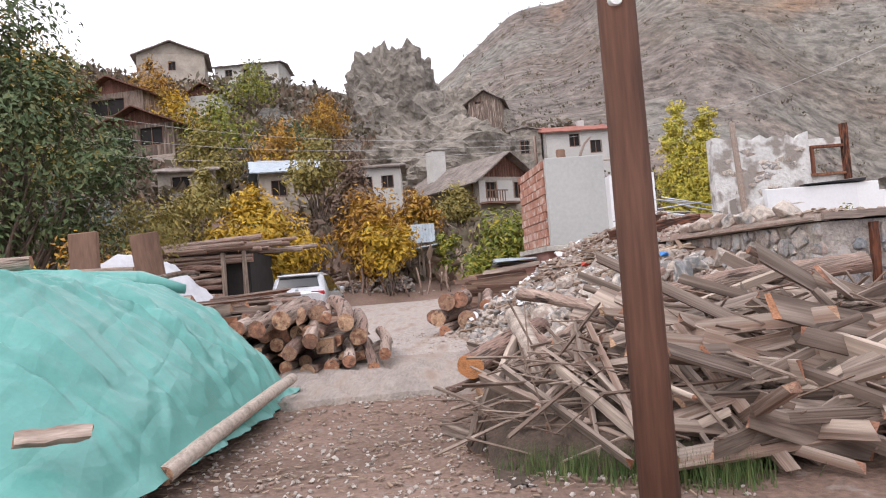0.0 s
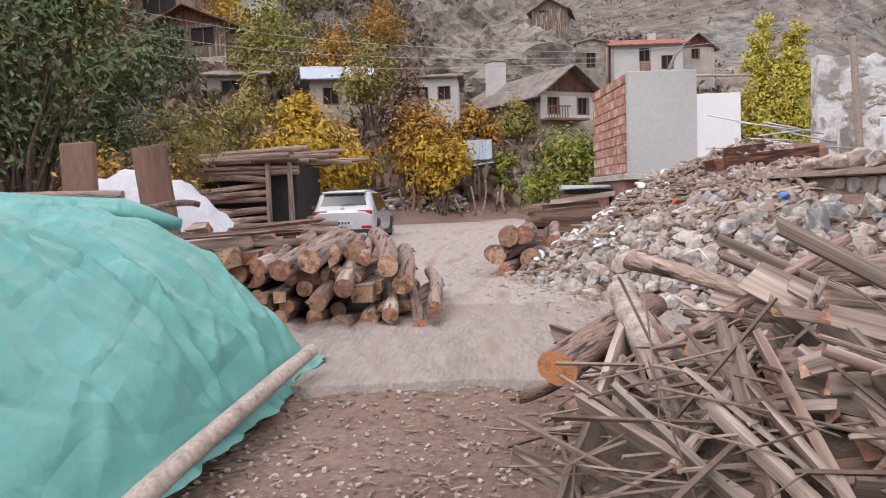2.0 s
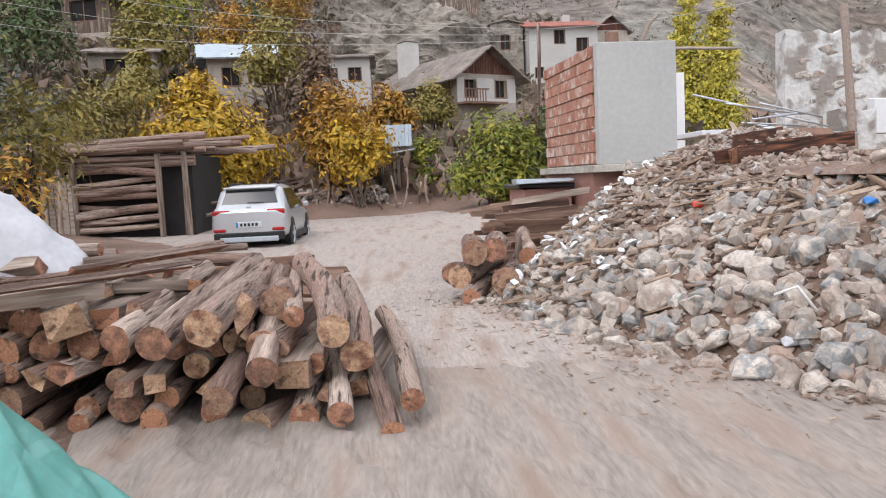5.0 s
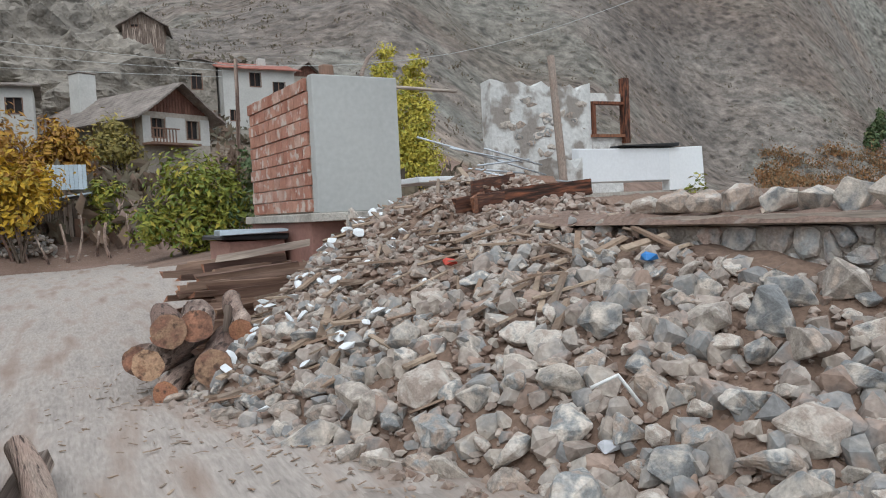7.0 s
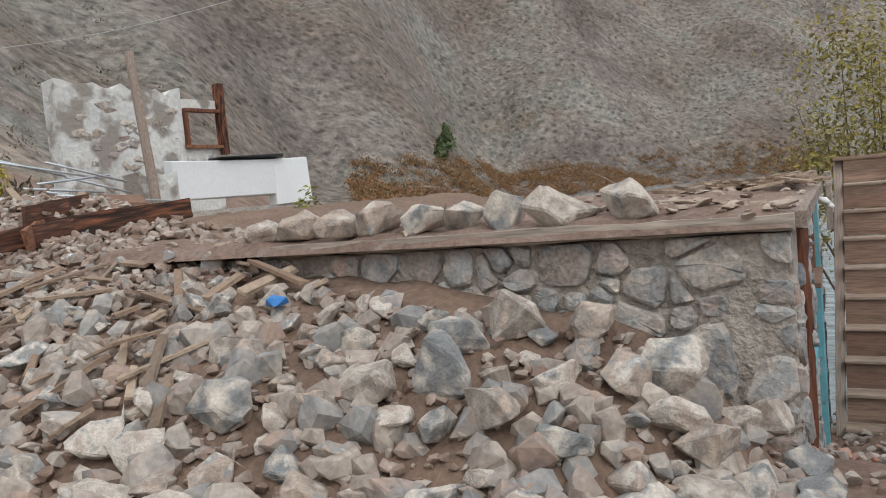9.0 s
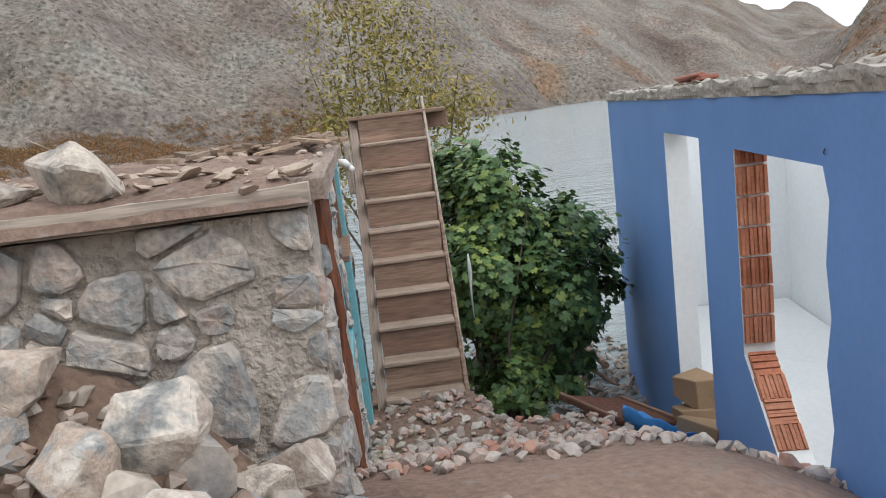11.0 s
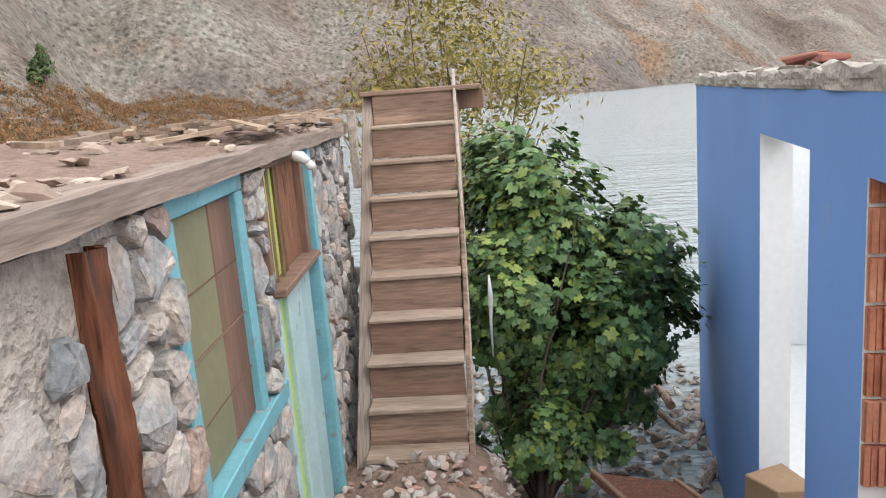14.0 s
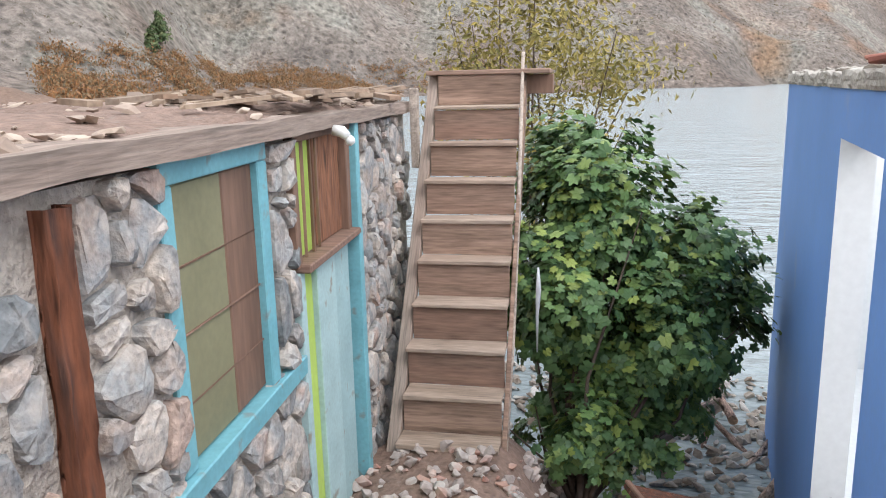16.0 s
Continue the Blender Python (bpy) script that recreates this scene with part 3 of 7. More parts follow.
def holed_wall(bm, x0, x1, z0, z1, y0, y1, holes):
    """A wall along x in pieces around rectangular openings (a, b, c, d)."""
    xs = sorted({x0, x1, *[h[0] for h in holes], *[h[1] for h in holes]})
    for a, b in zip(xs, xs[1:]):
        hs = sorted((h[2], h[3]) for h in holes if h[0] <= a + 1e-6 and h[1] >= b - 1e-6)
        z = z0
        for c, d in hs:
            if c > z:
                box(bm, (a, y0, z), (b, y1, c))
            z = d
        if z1 > z:
            box(bm, (a, y0, z), (b, y1, z1))
    bmesh.ops.remove_doubles(bm, verts=bm.verts, dist=1e-4)
    return bm


wall_south = part("wall_south", holed_wall(bmesh.new(), 0.0, 5.75, -1.6, 1.4, 0.02, 0.42, [(1.3, 2.25, 0.28, 1.4), (2.62, 3.74, -1.6, 1.4)]), MORTAR, None, m=HM)
tagged(wall_south, "rubble stone house wall with lime mortar", "wall", kind="structure")
wall_west = part("wall_west", boxbm((0.02, 0.02, -0.8), (0.45, 4.4, 1.4)), MORTAR, None, m=WM)
tagged(wall_west, "rubble stone house wall half buried in debris", "wall", kind="structure")


def roof_fn(u, v):
    x, y = -0.1 + 5.95 * u, -0.02 + 6.5 * v
    e = min(x + 0.1, 5.85 - x, y + 0.02, 6.48 - y)
    return (x, y, 1.5 + 0.05 * sstep(e, 0, 0.6) + 0.04 * fbm(x * 1.5, y * 1.5) + 0.02 * fbm(x * 5, y * 5) if e > 0.01 else 1.43)


earth_roof = ob_of("roof", grid_mesh("roof", [k / 70 for k in range(71)], [k / 70 for k in range(71)], roof_fn, [DIRT]), HM)
tagged(earth_roof, "flat earth roof of the stone house strewn with splinters", "roof", kind="structure")
lime_side = part("wall_east", boxbm((5.4, 0.43, -2.2), (5.75, 6.4, 1.42)), MORTAR, None, m=HM)
tagged(lime_side, "plain stone wall closing the house toward the lake", "wall", kind="structure")
part_back = part("wall_north", boxbm((0.3, 6.0, -1.5), (5.35, 6.4, 1.42)), MORTAR, None, m=HM)
tagged(part_back, "plain stone wall at the back of the house", "wall", kind="structure")

# ---- blue house: rendered wall with a door opening and a broken hole ----
BD = Vector((12.4 - 4.15, 6.108 - 6.768, 0))
BA = math.atan2(BD.y, BD.x)
BM = Matrix.Translation((4.15, 6.768, 0)) @ Matrix.Rotation(BA, 4, "Z")
BL = BD.length
HOLE = ((2.44, -0.1), (2.44, 1.25), (1.06, 1.25), (1.0, 1.1), (1.06, 0.8), (1.02, 0.55), (1.09, 0.3), (1.03, 0.0), (1.1, -0.25), (1.2, -0.5), (1.5, -0.75), (1.85, -0.55))


def blue_wall():
    """A slab along x with a rectangular doorway and a jagged hole, cut as one outline."""
    bm = bmesh.new()
    outer = [(0, -2.6), (3.31, -2.6), (3.31, 1.28), (4.58, 1.28), (4.58, -2.6), (BL, -2.6), (BL, 1.57), (0, 1.57)]
    loops = [outer, [(x, z) for x, z in HOLE]]
    edges = []
    for lp in loops:
        vs = [bm.verts.new((x, 0, z)) for x, z in lp]
        edges += [bm.edges.new((vs[i], vs[(i + 1) % len(vs)])) for i in range(len(vs))]
    bmesh.ops.triangle_fill(bm, edges=edges, use_beauty=True)
    g = bmesh.ops.extrude_face_region(bm, geom=list(bm.faces))
    bmesh.ops.translate(bm, vec=(0, -0.2, 0), verts=[v for v in g["geom"] if isinstance(v, bmesh.types.BMVert)])
    bmesh.ops.recalc_face_normals(bm, faces=bm.faces)
    for f in bm.faces:
        c = f.calc_center_median()
        if -0.19 < c.y < -0.01:
            f.material_index = 1
        elif c.y < -0.15:
            f.material_index = 1
    return bm


wall_blue = part("wall_blue", blue_wall(), [BLUE, WHITE], None, m=BM)
tagged(wall_blue, "bright blue rendered house wall with a doorway and a broken hole", "wall", kind="structure")
wall_plain("wall_white", (0.2, -2.4, -2.5), (BL - 0.3, -2.2, 1.4), BM, WHITE, "white plastered inner wall of the demolished house")
wall_plain("wall_side", (BL - 0.2, -2.9, -2.6), (BL, -0.203, 1.5), BM, WHITE, "white plastered end wall of the demolished house")
# white floor added to bounce daylight onto the inner walls
wall_plain("floor", (0.2, -2.19, -1.5), (BL - 0.22, -0.21, -1.36), BM, WHITE, "added white floor that bounces light inside the demolished house")


# ================= things by the road =================
def hull_verts(seed, n, sx, sy, sz):
    """An angular boulder: the hull of n random points in an ellipsoid. Gives vertices and faces."""
    rng = random.Random(seed)
    bm = bmesh.new()
    for _ in range(n):
        v = Vector((rng.gauss(0, 1), rng.gauss(0, 1), rng.gauss(0, 1))).normalized() * rng.uniform(0.75, 1.0)
        bm.verts.new((v.x * sx, v.y * sy, v.z * sz))
    bmesh.ops.convex_hull(bm, input=bm.verts)
    bmesh.ops.delete(bm, geom=[v for v in bm.verts if not v.link_faces], context="VERTS")
    return bm


ROCK_MESHES = []
for k in range(12):
    rock = hull_verts(100 + k, 12, 0.5, 0.36 + 0.1 * (k % 3) / 2, 0.26 + 0.1 * (k % 4) / 3)
    bmesh.ops.bevel(rock, geom=list(rock.edges), offset=0.02, segments=1, affect="EDGES")
    bmesh.ops.triangulate(rock, faces=list(rock.faces))
    bmesh.ops.subdivide_edges(rock, edges=[e for e in rock.edges if e.calc_length() > 0.12], cuts=2, use_grid_fill=True)
    bmesh.ops.triangulate(rock, faces=[f for f in rock.faces if len(f.verts) > 4])
    rock.normal_update()
    for v in rock.verts:
        v.co += v.normal * (0.02 * fbm(v.co.x * 3.5, v.co.y * 3.5, v.co.z * 3.5 + k) + 0.016 * fbm(v.co.x * 11, v.co.y * 11, v.co.z * 11 + k))
    ROCK_MESHES.append(bm_mesh("stone", rock, ROCK, False))
CHIPS = []
for k in range(10):
    chip = hull_verts(300 + k, 15, 0.5, 0.38, 0.22 + 0.022 * k)
    CHIPS.append((np.array([v.co[:] for v in chip.verts]), [[v.index for v in f.verts] for f in (chip.verts.index_update() or chip.faces)]))
    chip.free()
SPLINTERS = []
for k in range(4):
    w, h = 0.035 + 0.02 * k, 0.02 + 0.008 * k
    SPLINTERS.append((np.array([(-0.5, -w, 0), (0.5, -w * 0.7, 0), (0.5, w, 0), (-0.5, w, 0), (-0.5, -w, h), (0.45, -w * 0.5, h), (0.5, w, h), (-0.48, w, h)]), [[3, 2, 1, 0], [4, 5, 6, 7], [0, 1, 5, 4], [1, 2, 6, 5], [2, 3, 7, 6], [3, 0, 4, 7]]))


def scatter(name, shapes, items, material, label, category, parent=None):
    """Many small pieces joined in one mesh. items: (matrix)."""
    vs, fs = [], []
    for i, m in enumerate(items):
        a, f = shapes[i % len(shapes)]
        b = len(vs)
        mm = np.array(m)
        vs.extend((a @ mm[:3, :3].T + mm[:3, 3]).tolist())
        fs.extend([[b + q for q in face] for face in f])
    ob = ob_of(name, mesh_of(name, vs, fs, [material]), None, parent)
    return tagged(ob, label, category, kind="stuff")


def turn(rng, flat=1.0):
    return Euler((rng.uniform(-1, 1) * flat, rng.uniform(-1, 1) * flat, rng.uniform(0, 6.28))).to_matrix().to_4x4()


def surface(x, y):
    """Height of what lies underfoot at a place: ground or heap."""
    z = ground_z(x, y)
    if 7.6 < y < 24 and x > heap_edge(y) - 0.4 and x < 12:
        z = max(z, heap_z(x, y))
    return z


# boulders on the heap: large ones low and near, smaller toward the back
rng = random.Random(5)
placed = []
tries = 0
while len(placed) < 250 and tries < 60000:
    tries += 1
    y = 8.7 + 5.6 * rng.random() ** 1.15
    d = rng.random() ** 1.2 * 3.2 - 0.12
    x = heap_edge(y) + d
    if d > 1.5 and rng.random() < 0.6:
        continue
    if x > 4.25 - 0.16 * (y - 9) and y < 12.3 or d < -0.05 and rng.random() < 0.5:
        continue
    size = rng.uniform(0.24, 0.5) * (1.15 if d < 1.6 else 0.8) * (1 - 0.45 * sstep(y, 12.3, 14.5)) * (0.75 if rng.random() < 0.4 else 1)
    if any((x - a) ** 2 + (y - b) ** 2 < (0.25 * (size + c)) ** 2 for a, b, c in placed):
        continue
    placed.append((x, y, size))
for i, (x, y, size) in enumerate(placed):
    ob = ob_of("boulder", ROCK_MESHES[i % 12], Matrix.Translation((x, y, surface(x, y) + size * 0.13)) @ turn(rng, 0.55) @ Matrix.Scale(size, 4))
    tagged(ob, "rough grey-beige field stone lying in the rubble heap", "stone", "stones of the rubble heap")
# big stones that can be told apart near the wall
for x, y, size, k in ((4.05, 9.75, 0.5, 3), (3.9, 10.15, 0.46, 7), (3.62, 10.35, 0.48, 1), (3.75, 9.15, 0.42, 5), (3.3, 9.3, 0.46, 9), (4.35, 9.05, 0.44, 2)):
    tagged(ob_of("boulder", ROCK_MESHES[k], Matrix.Translation((x, y, surface(x, y) + 0.1)) @ turn(rng, 0.5) @ Matrix.Scale(size, 4)), "large pale field stone at the foot of the stone wall", "stone", "stones of the rubble heap")

mid = []
for _ in range(2600):
    y = rng.uniform(8.8, 20.5)
    d = rng.random() * 4.6 - 0.1
    x = heap_edge(y) + d
    if d > 1.5 and rng.random() < 0.65:
        continue
    if x > 4.3 - 0.16 * (y - 9) and y < 12.3 or y > 13 and rng.random() < 0.35:
        continue
    s = rng.uniform(0.14, 0.3) * (1 - 0.3 * sstep(y, 12.5, 15))
    mid.append(Matrix.Translation((x, y, surface(x, y) + s * 0.12)) @ turn(rng, 0.7) @ Matrix.Diagonal((s, s, s * 1.5, 1)))
MIDROCK = mat("broken_stone", [(0.28, 0.275, 0.27), (0.41, 0.36, 0.315), (0.3, 0.245, 0.21), (0.48, 0.42, 0.36), (0.25, 0.25, 0.245), (0.35, 0.26, 0.21)], 0.85, 5, 0.3, 30, 0.6, 0.01, island=True)
scatter("broken_stones", CHIPS, mid, MIDROCK, "fist-sized to head-sized broken stones filling the heap", "rubble")
small = []
for _ in range(9500):
    y = rng.uniform(8.2, 21.5)
    x = heap_edge(y) + rng.random() * 5.0 - 0.3
    if x > 4.3 - 0.16 * (y - 9) and y < 12.3:
        continue
    s = rng.uniform(0.04, 0.14) if y < 13 else rng.uniform(0.05, 0.18)
    small.append(Matrix.Translation((x, y, surface(x, y) + s * 0.2)) @ turn(rng, 0.6) @ Matrix.Scale(s, 4))
scatter("small_rubble", CHIPS, small, mat("small_rubble", [(0.27, 0.2, 0.16), (0.36, 0.31, 0.27), (0.3, 0.215, 0.17), (0.46, 0.41, 0.36), (0.22, 0.15, 0.115), (0.33, 0.25, 0.2)], 0.9, 4, 0.3, 30, 0.5, 0.01, island=True), "small broken stones and clods among the boulders", "rubble")
white = []
for _ in range(100):
    y = rng.uniform(12.8, 19)
    x = heap_edge(y) + abs(rng.gauss(1.1, 0.8))
    s = rng.uniform(0.08, 0.22)
    white.append(Matrix.Translation((x, y, surface(x, y) + 0.13)) @ turn(rng, 0.7) @ Matrix.Diagonal((s, s, s * 0.5, 1)))
scatter("plaster_shards", CHIPS, white, WHITE, "broken white plaster shards on the rubble slope", "plaster shard")
slats = []
for _ in range(260):
    y = rng.uniform(11.5, 21)
    x = heap_edge(y) + rng.random() * 3.6 + 0.1
    if x > 4.0 and y < 12.3:
        continue
    L = rng.uniform(0.15, 0.7)
    slats.append(Matrix.Translation((x, y, surface(x, y) + 0.07)) @ Euler((rng.uniform(-0.4, 0.4), rng.uniform(-0.5, 0.1), rng.gauss(0.5, 0.7))).to_matrix().to_4x4() @ Matrix.Diagonal((L, 0.45, 0.6, 1)))
WOODBITS = mat("wood_bits", [(0.3, 0.24, 0.19), (0.2, 0.14, 0.1), (0.4, 0.31, 0.23), (0.25, 0.17, 0.12)], 0.9, 3, 0.3, 30, 0.3, 0.005, island=True)
scatter("splintered_laths", SPLINTERS, slats, WOODBITS, "splintered laths and broken slats among rubble", "lath")
# litter on the dirt before the slab and on the road
chips = []
for _ in range(2600):
    x, y = rng.uniform(-2.6, 1.6), rng.uniform(1.5, 7.3)
    s = rng.uniform(0.015, 0.06)
    chips.append(Matrix.Translation((x, y, ground_z(x, y) + s * 0.15)) @ turn(rng, 0.4) @ Matrix.Scale(s, 4))
scatter("pebbles", CHIPS, chips, mat("pebble", [(0.36, 0.32, 0.28), (0.5, 0.46, 0.42), (0.26, 0.18, 0.14)], 0.9, 4, 0.2, 30, 0.3, 0.01, island=True), "pebbles and grit on the bare dirt", "pebble")
chips = []
for _ in range(2400):
    if rng.random() < 0.72:
        x, y = rng.uniform(-2.4, 1.4), rng.uniform(2, 7.2)
    else:
        y = rng.uniform(9, 20)
        x = heap_edge(y) - abs(rng.gauss(0, 0.7))
    L = rng.uniform(0.02, 0.1)
    chips.append(Matrix.Translation((x, y, max(ground_z(x, y), -0.2 if y < 7.2 else 0.03) + 0.015)) @ Euler((0, rng.uniform(-0.15, 0.15), rng.uniform(0, 3.14))).to_matrix().to_4x4() @ Matrix.Diagonal((L, 0.1, 0.12, 1)))
scatter("wood_chips", SPLINTERS, chips, WOODBITS, "wood chips and twigs scattered on the ground", "wood chip")


# ---- wood: logs, poles, planks ----
def log_mesh(seed, length, r, bend=0.04, taper=0.85, knots=0.03):
    """A round log along z with a sawn face at each end."""
    rng = random.Random(seed)
    n, m = 22, 11
    verts, faces, idx = [], [], []
    ph, ph2 = rng.uniform(0, 6), rng.uniform(0, 6)
    for i in range(m):
        t = i / (m - 1)
        cx, cy = bend * math.sin(t * 3 + ph), bend * math.sin(t * 2.3 + ph2)
        rr = r * (1 + (taper - 1) * t)
        for k in range(n):
            a = 2 * math.pi * k / n
            w = rr * (1 + 0.08 * fbm(math.cos(a) * 1.1 + seed, math.sin(a) * 1.1, t * 3, 2)) + 0.25 * knots * fbm(math.cos(a) * 2.2, math.sin(a) * 2.2 + seed, t * 7, 3)
            verts.append((cx + w * math.cos(a), cy + w * math.sin(a), t * length))
    for i in range(m - 1):
        for k in range(n):
            faces.append((i * n + k, i * n + (k + 1) % n, (i + 1) * n + (k + 1) % n, (i + 1) * n + k))
            idx.append(0)
    for base, end in ((0, -0.004), ((m - 1) * n, 0.004)):
        c = len(verts)
        ring = [verts[base + k] for k in range(n)]
        verts.append((sum(p[0] for p in ring) / n, sum(p[1] for p in ring) / n, ring[0][2] + end))
        for k in range(n):
            f = (base + k, c, base + (k + 1) % n) if base == 0 else (base + k, base + (k + 1) % n, c)
            faces.append(f)
            idx.append(1)
    me = mesh_of("log", verts, faces, [BARK, CUT], idx)
    me.polygons.foreach_set("use_smooth", [i == 0 for i in idx])
    return me


def plank_mesh(seed, length, w, h, rough=0.006, mats=None):
    """A rough board along z with split, uneven ends."""
    rng = random.Random(seed)
    verts, faces = [], []
    m = 6
    for i in range(m):
        t = i / (m - 1)
        e = (0.9 if i in (0, m - 1) else 1.0)
        sx = rng.uniform(-rough, rough)
        for a, b in ((-1, -1), (1, -1), (1, 1), (-1, 1)):
            z = t * length + (rng.uniform(-0.06, 0.06) * length * 0.5 if i in (0, m - 1) else 0)
            verts.append((a * w / 2 * e + sx + rng.uniform(-rough, rough), b * h / 2 * e + rng.uniform(-rough, rough) * 0.6, z))
    for i in range(m - 1):
        for k in range(4):
            faces.append((i * 4 + k, i * 4 + (k + 1) % 4, (i + 1) * 4 + (k + 1) % 4, (i + 1) * 4 + k))
    faces += [(3, 2, 1, 0), tuple((m - 1) * 4 + k for k in range(4))]
    idx = [0] * (len(faces) - 2) + [1, 1]
    return mesh_of("plank", verts, faces, mats or [OLDWOOD, CUT], idx)


def split_mesh(seed, length, r):
    """A split billet: wedge section along z."""
    rng = random.Random(seed)
    sec = [(0, 0)] + [(r * math.cos(a) * rng.uniform(0.85, 1.1), r * math.sin(a) * rng.uniform(0.85, 1.1)) for a in (-0.2, 0.35, 0.9, 1.5, 2.0)]
    n, m = len(sec), 5
    verts = [(x * (1 - 0.1 * (i / m)) + 0.02 * math.sin(i + seed), y + 0.015 * math.cos(i * 1.7 + seed), i / (m - 1) * length + (rng.uniform(-0.05, 0.05) if i in (0, m - 1) else 0)) for i in range(m) for x, y in sec]
    faces = [(i * n + k, i * n + (k + 1) % n, (i + 1) * n + (k + 1) % n, (i + 1) * n + k) for i in range(m - 1) for k in range(n)]
    idx = [1 if k in (0, n - 1) else 0 for i in range(m - 1) for k in range(n)]
    faces += [tuple(range(n))[::-1], tuple((m - 1) * n + k for k in range(n))]
    return mesh_of("billet", verts, faces, [BARK, CUT], idx + [1, 1])


LOGS = [log_mesh(k, 1.0, 0.092 + 0.018 * (k % 3), 0.03 + 0.035 * (k % 4), 0.78 + 0.06 * (k % 4)) for k in range(10)]
PLANKS = [plank_mesh(50 + k, 1.0, (0.16, 0.11, 0.2, 0.08, 0.13, 0.24)[k % 6], (0.03, 0.045, 0.035, 0.05, 0.022, 0.03)[k % 6]) for k in range(12)]
BEAMS = [plank_mesh(80 + k, 1.0, 0.17 + 0.03 * k, 0.15 + 0.025 * k, 0.01) for k in range(5)]
STICKS = [log_mesh(20 + k, 1.0, 0.024 + 0.006 * (k % 3), 0.09, 0.6, 0.006) for k in range(8)]
REDDISH = mat("red_brown_slab_wood", [(0.13, 0.075, 0.055), (0.22, 0.14, 0.1), (0.17, 0.1, 0.075), (0.3, 0.2, 0.145), (0.1, 0.06, 0.048)], 0.85, 9, 0.4, 60, 0.5, 0.005, stretch=(1, 1, 0.08))
REDPLANKS = [plank_mesh(150 + k, 1.0, (0.13, 0.1, 0.16, 0.08)[k % 4], (0.03, 0.045, 0.035, 0.025)[k % 4], 0.008, [REDDISH, CUT]) for k in range(8)]
RUSTPLANKS = [plank_mesh(170 + k, 1.0, 0.2, 0.03, 0.012, [RUSTY, RUSTY]) for k in range(3)]
PALESTICKS = [log_mesh(220 + k, 1.0, 0.022 + 0.007 * (k % 4), 0.07, 0.6, 0.006) for k in range(8)]
for me in PALESTICKS:
    me.materials[0] = OLDWOOD
BILLETS = [split_mesh(120 + k, 1.0, 0.13 + 0.02 * (k % 3)) for k in range(6)]


def lay(name, me, p, q, roll=0.0, scale=(1, 1), label="", category="", group=""):
    """Lays a piece of wood whose mesh runs along z from p to q."""
    p, q = Vector(p), Vector(q)
    d = q - p
    rot = d.to_track_quat("Z", "Y").to_matrix().to_4x4() @ Matrix.Rotation(roll, 4, "Z")
    ob = ob_of(name, me, Matrix.Translation(p) @ rot @ Matrix.Diagonal((scale[0], scale[1], d.length, 1)))
    return tagged(ob, label, category, group)


# log pile across the road from the rubble: rows of logs with their ends to the walker
rng = random.Random(11)
for row in range(4):
    x = -4.6 + 0.12 * row
    k = 0
    while x < -1.05 - 0.22 * row:
        w = rng.uniform(0.68, 1.15)
        r = 0.108 * w
        x += r
        y0 = 10.05 + rng.uniform(-0.12, 0.25) + 0.08 * row + (0.15 if x < -3 else 0)
        L = rng.uniform(1.5, 2.5)
        z = 0.12 + 0.2 * row + rng.uniform(-0.02, 0.03)
        p = (x, y0, z)
        q = (x + rng.gauss(0.05, 0.16), y0 + L, z + rng.uniform(-0.05, 0.07))
        kind = rng.random()
        if kind < 0.68:
            lay("log", LOGS[rng.randrange(10)], p, q, rng.uniform(0, 6), (w, w), "weathered brown log with sawn end in the roadside pile", "log", "logs in the roadside pile")
        elif kind < 0.86:
            lay("beam", BEAMS[rng.randrange(5)], p, q, rng.uniform(-0.3, 0.3), (w, w), "old squared beam stacked in the roadside pile", "beam", "beams in the roadside pile")
        else:
            lay("billet", BILLETS[rng.randrange(6)], p, q, rng.uniform(0, 6), (w, w), "split billet with orange heartwood in the pile", "firewood", "billets in the roadside pile")
        x += r + 0.012
        k += 1
# logs that lean over the pile's end and lie toward the road
for p, q, w, kk in (((-1.6, 9.75, 0.46), (-1.65, 11.7, 0.82), 1.1, 0), ((-1.28, 9.95, 0.58), (-1.36, 12.1, 0.78), 1.2, 3), ((-1.05, 10.1, 0.4), (-1.14, 12.2, 0.66), 0.9, 5), ((-0.86, 9.55, 0.1), (-1.1, 11.9, 0.56), 0.78, 6), ((-0.62, 9.75, 0.08), (-0.9, 12.1, 0.42), 0.72, 7), ((-1.92, 9.85, 0.68), (-1.86, 11.9, 0.88), 0.95, 8), ((-2.2, 9.9, 0.64), (-2.06, 12.0, 0.88), 0.9, 2), ((-2.52, 9.95, 0.68), (-2.32, 11.8, 0.88), 0.85, 4), ((-1.44, 10.2, 0.72), (-1.5, 12.3, 0.84), 0.8, 9), ((-1.75, 9.6, 0.3), (-1.72, 11.5, 0.5), 0.85, 1), ((-1.2, 9.7, 0.2), (-1.25, 11.6, 0.4), 0.9, 6)):
    lay("log", LOGS[kk], p, q, kk, (w, w), "gnarled bare log leaning against the pile", "log", "logs in the roadside pile")
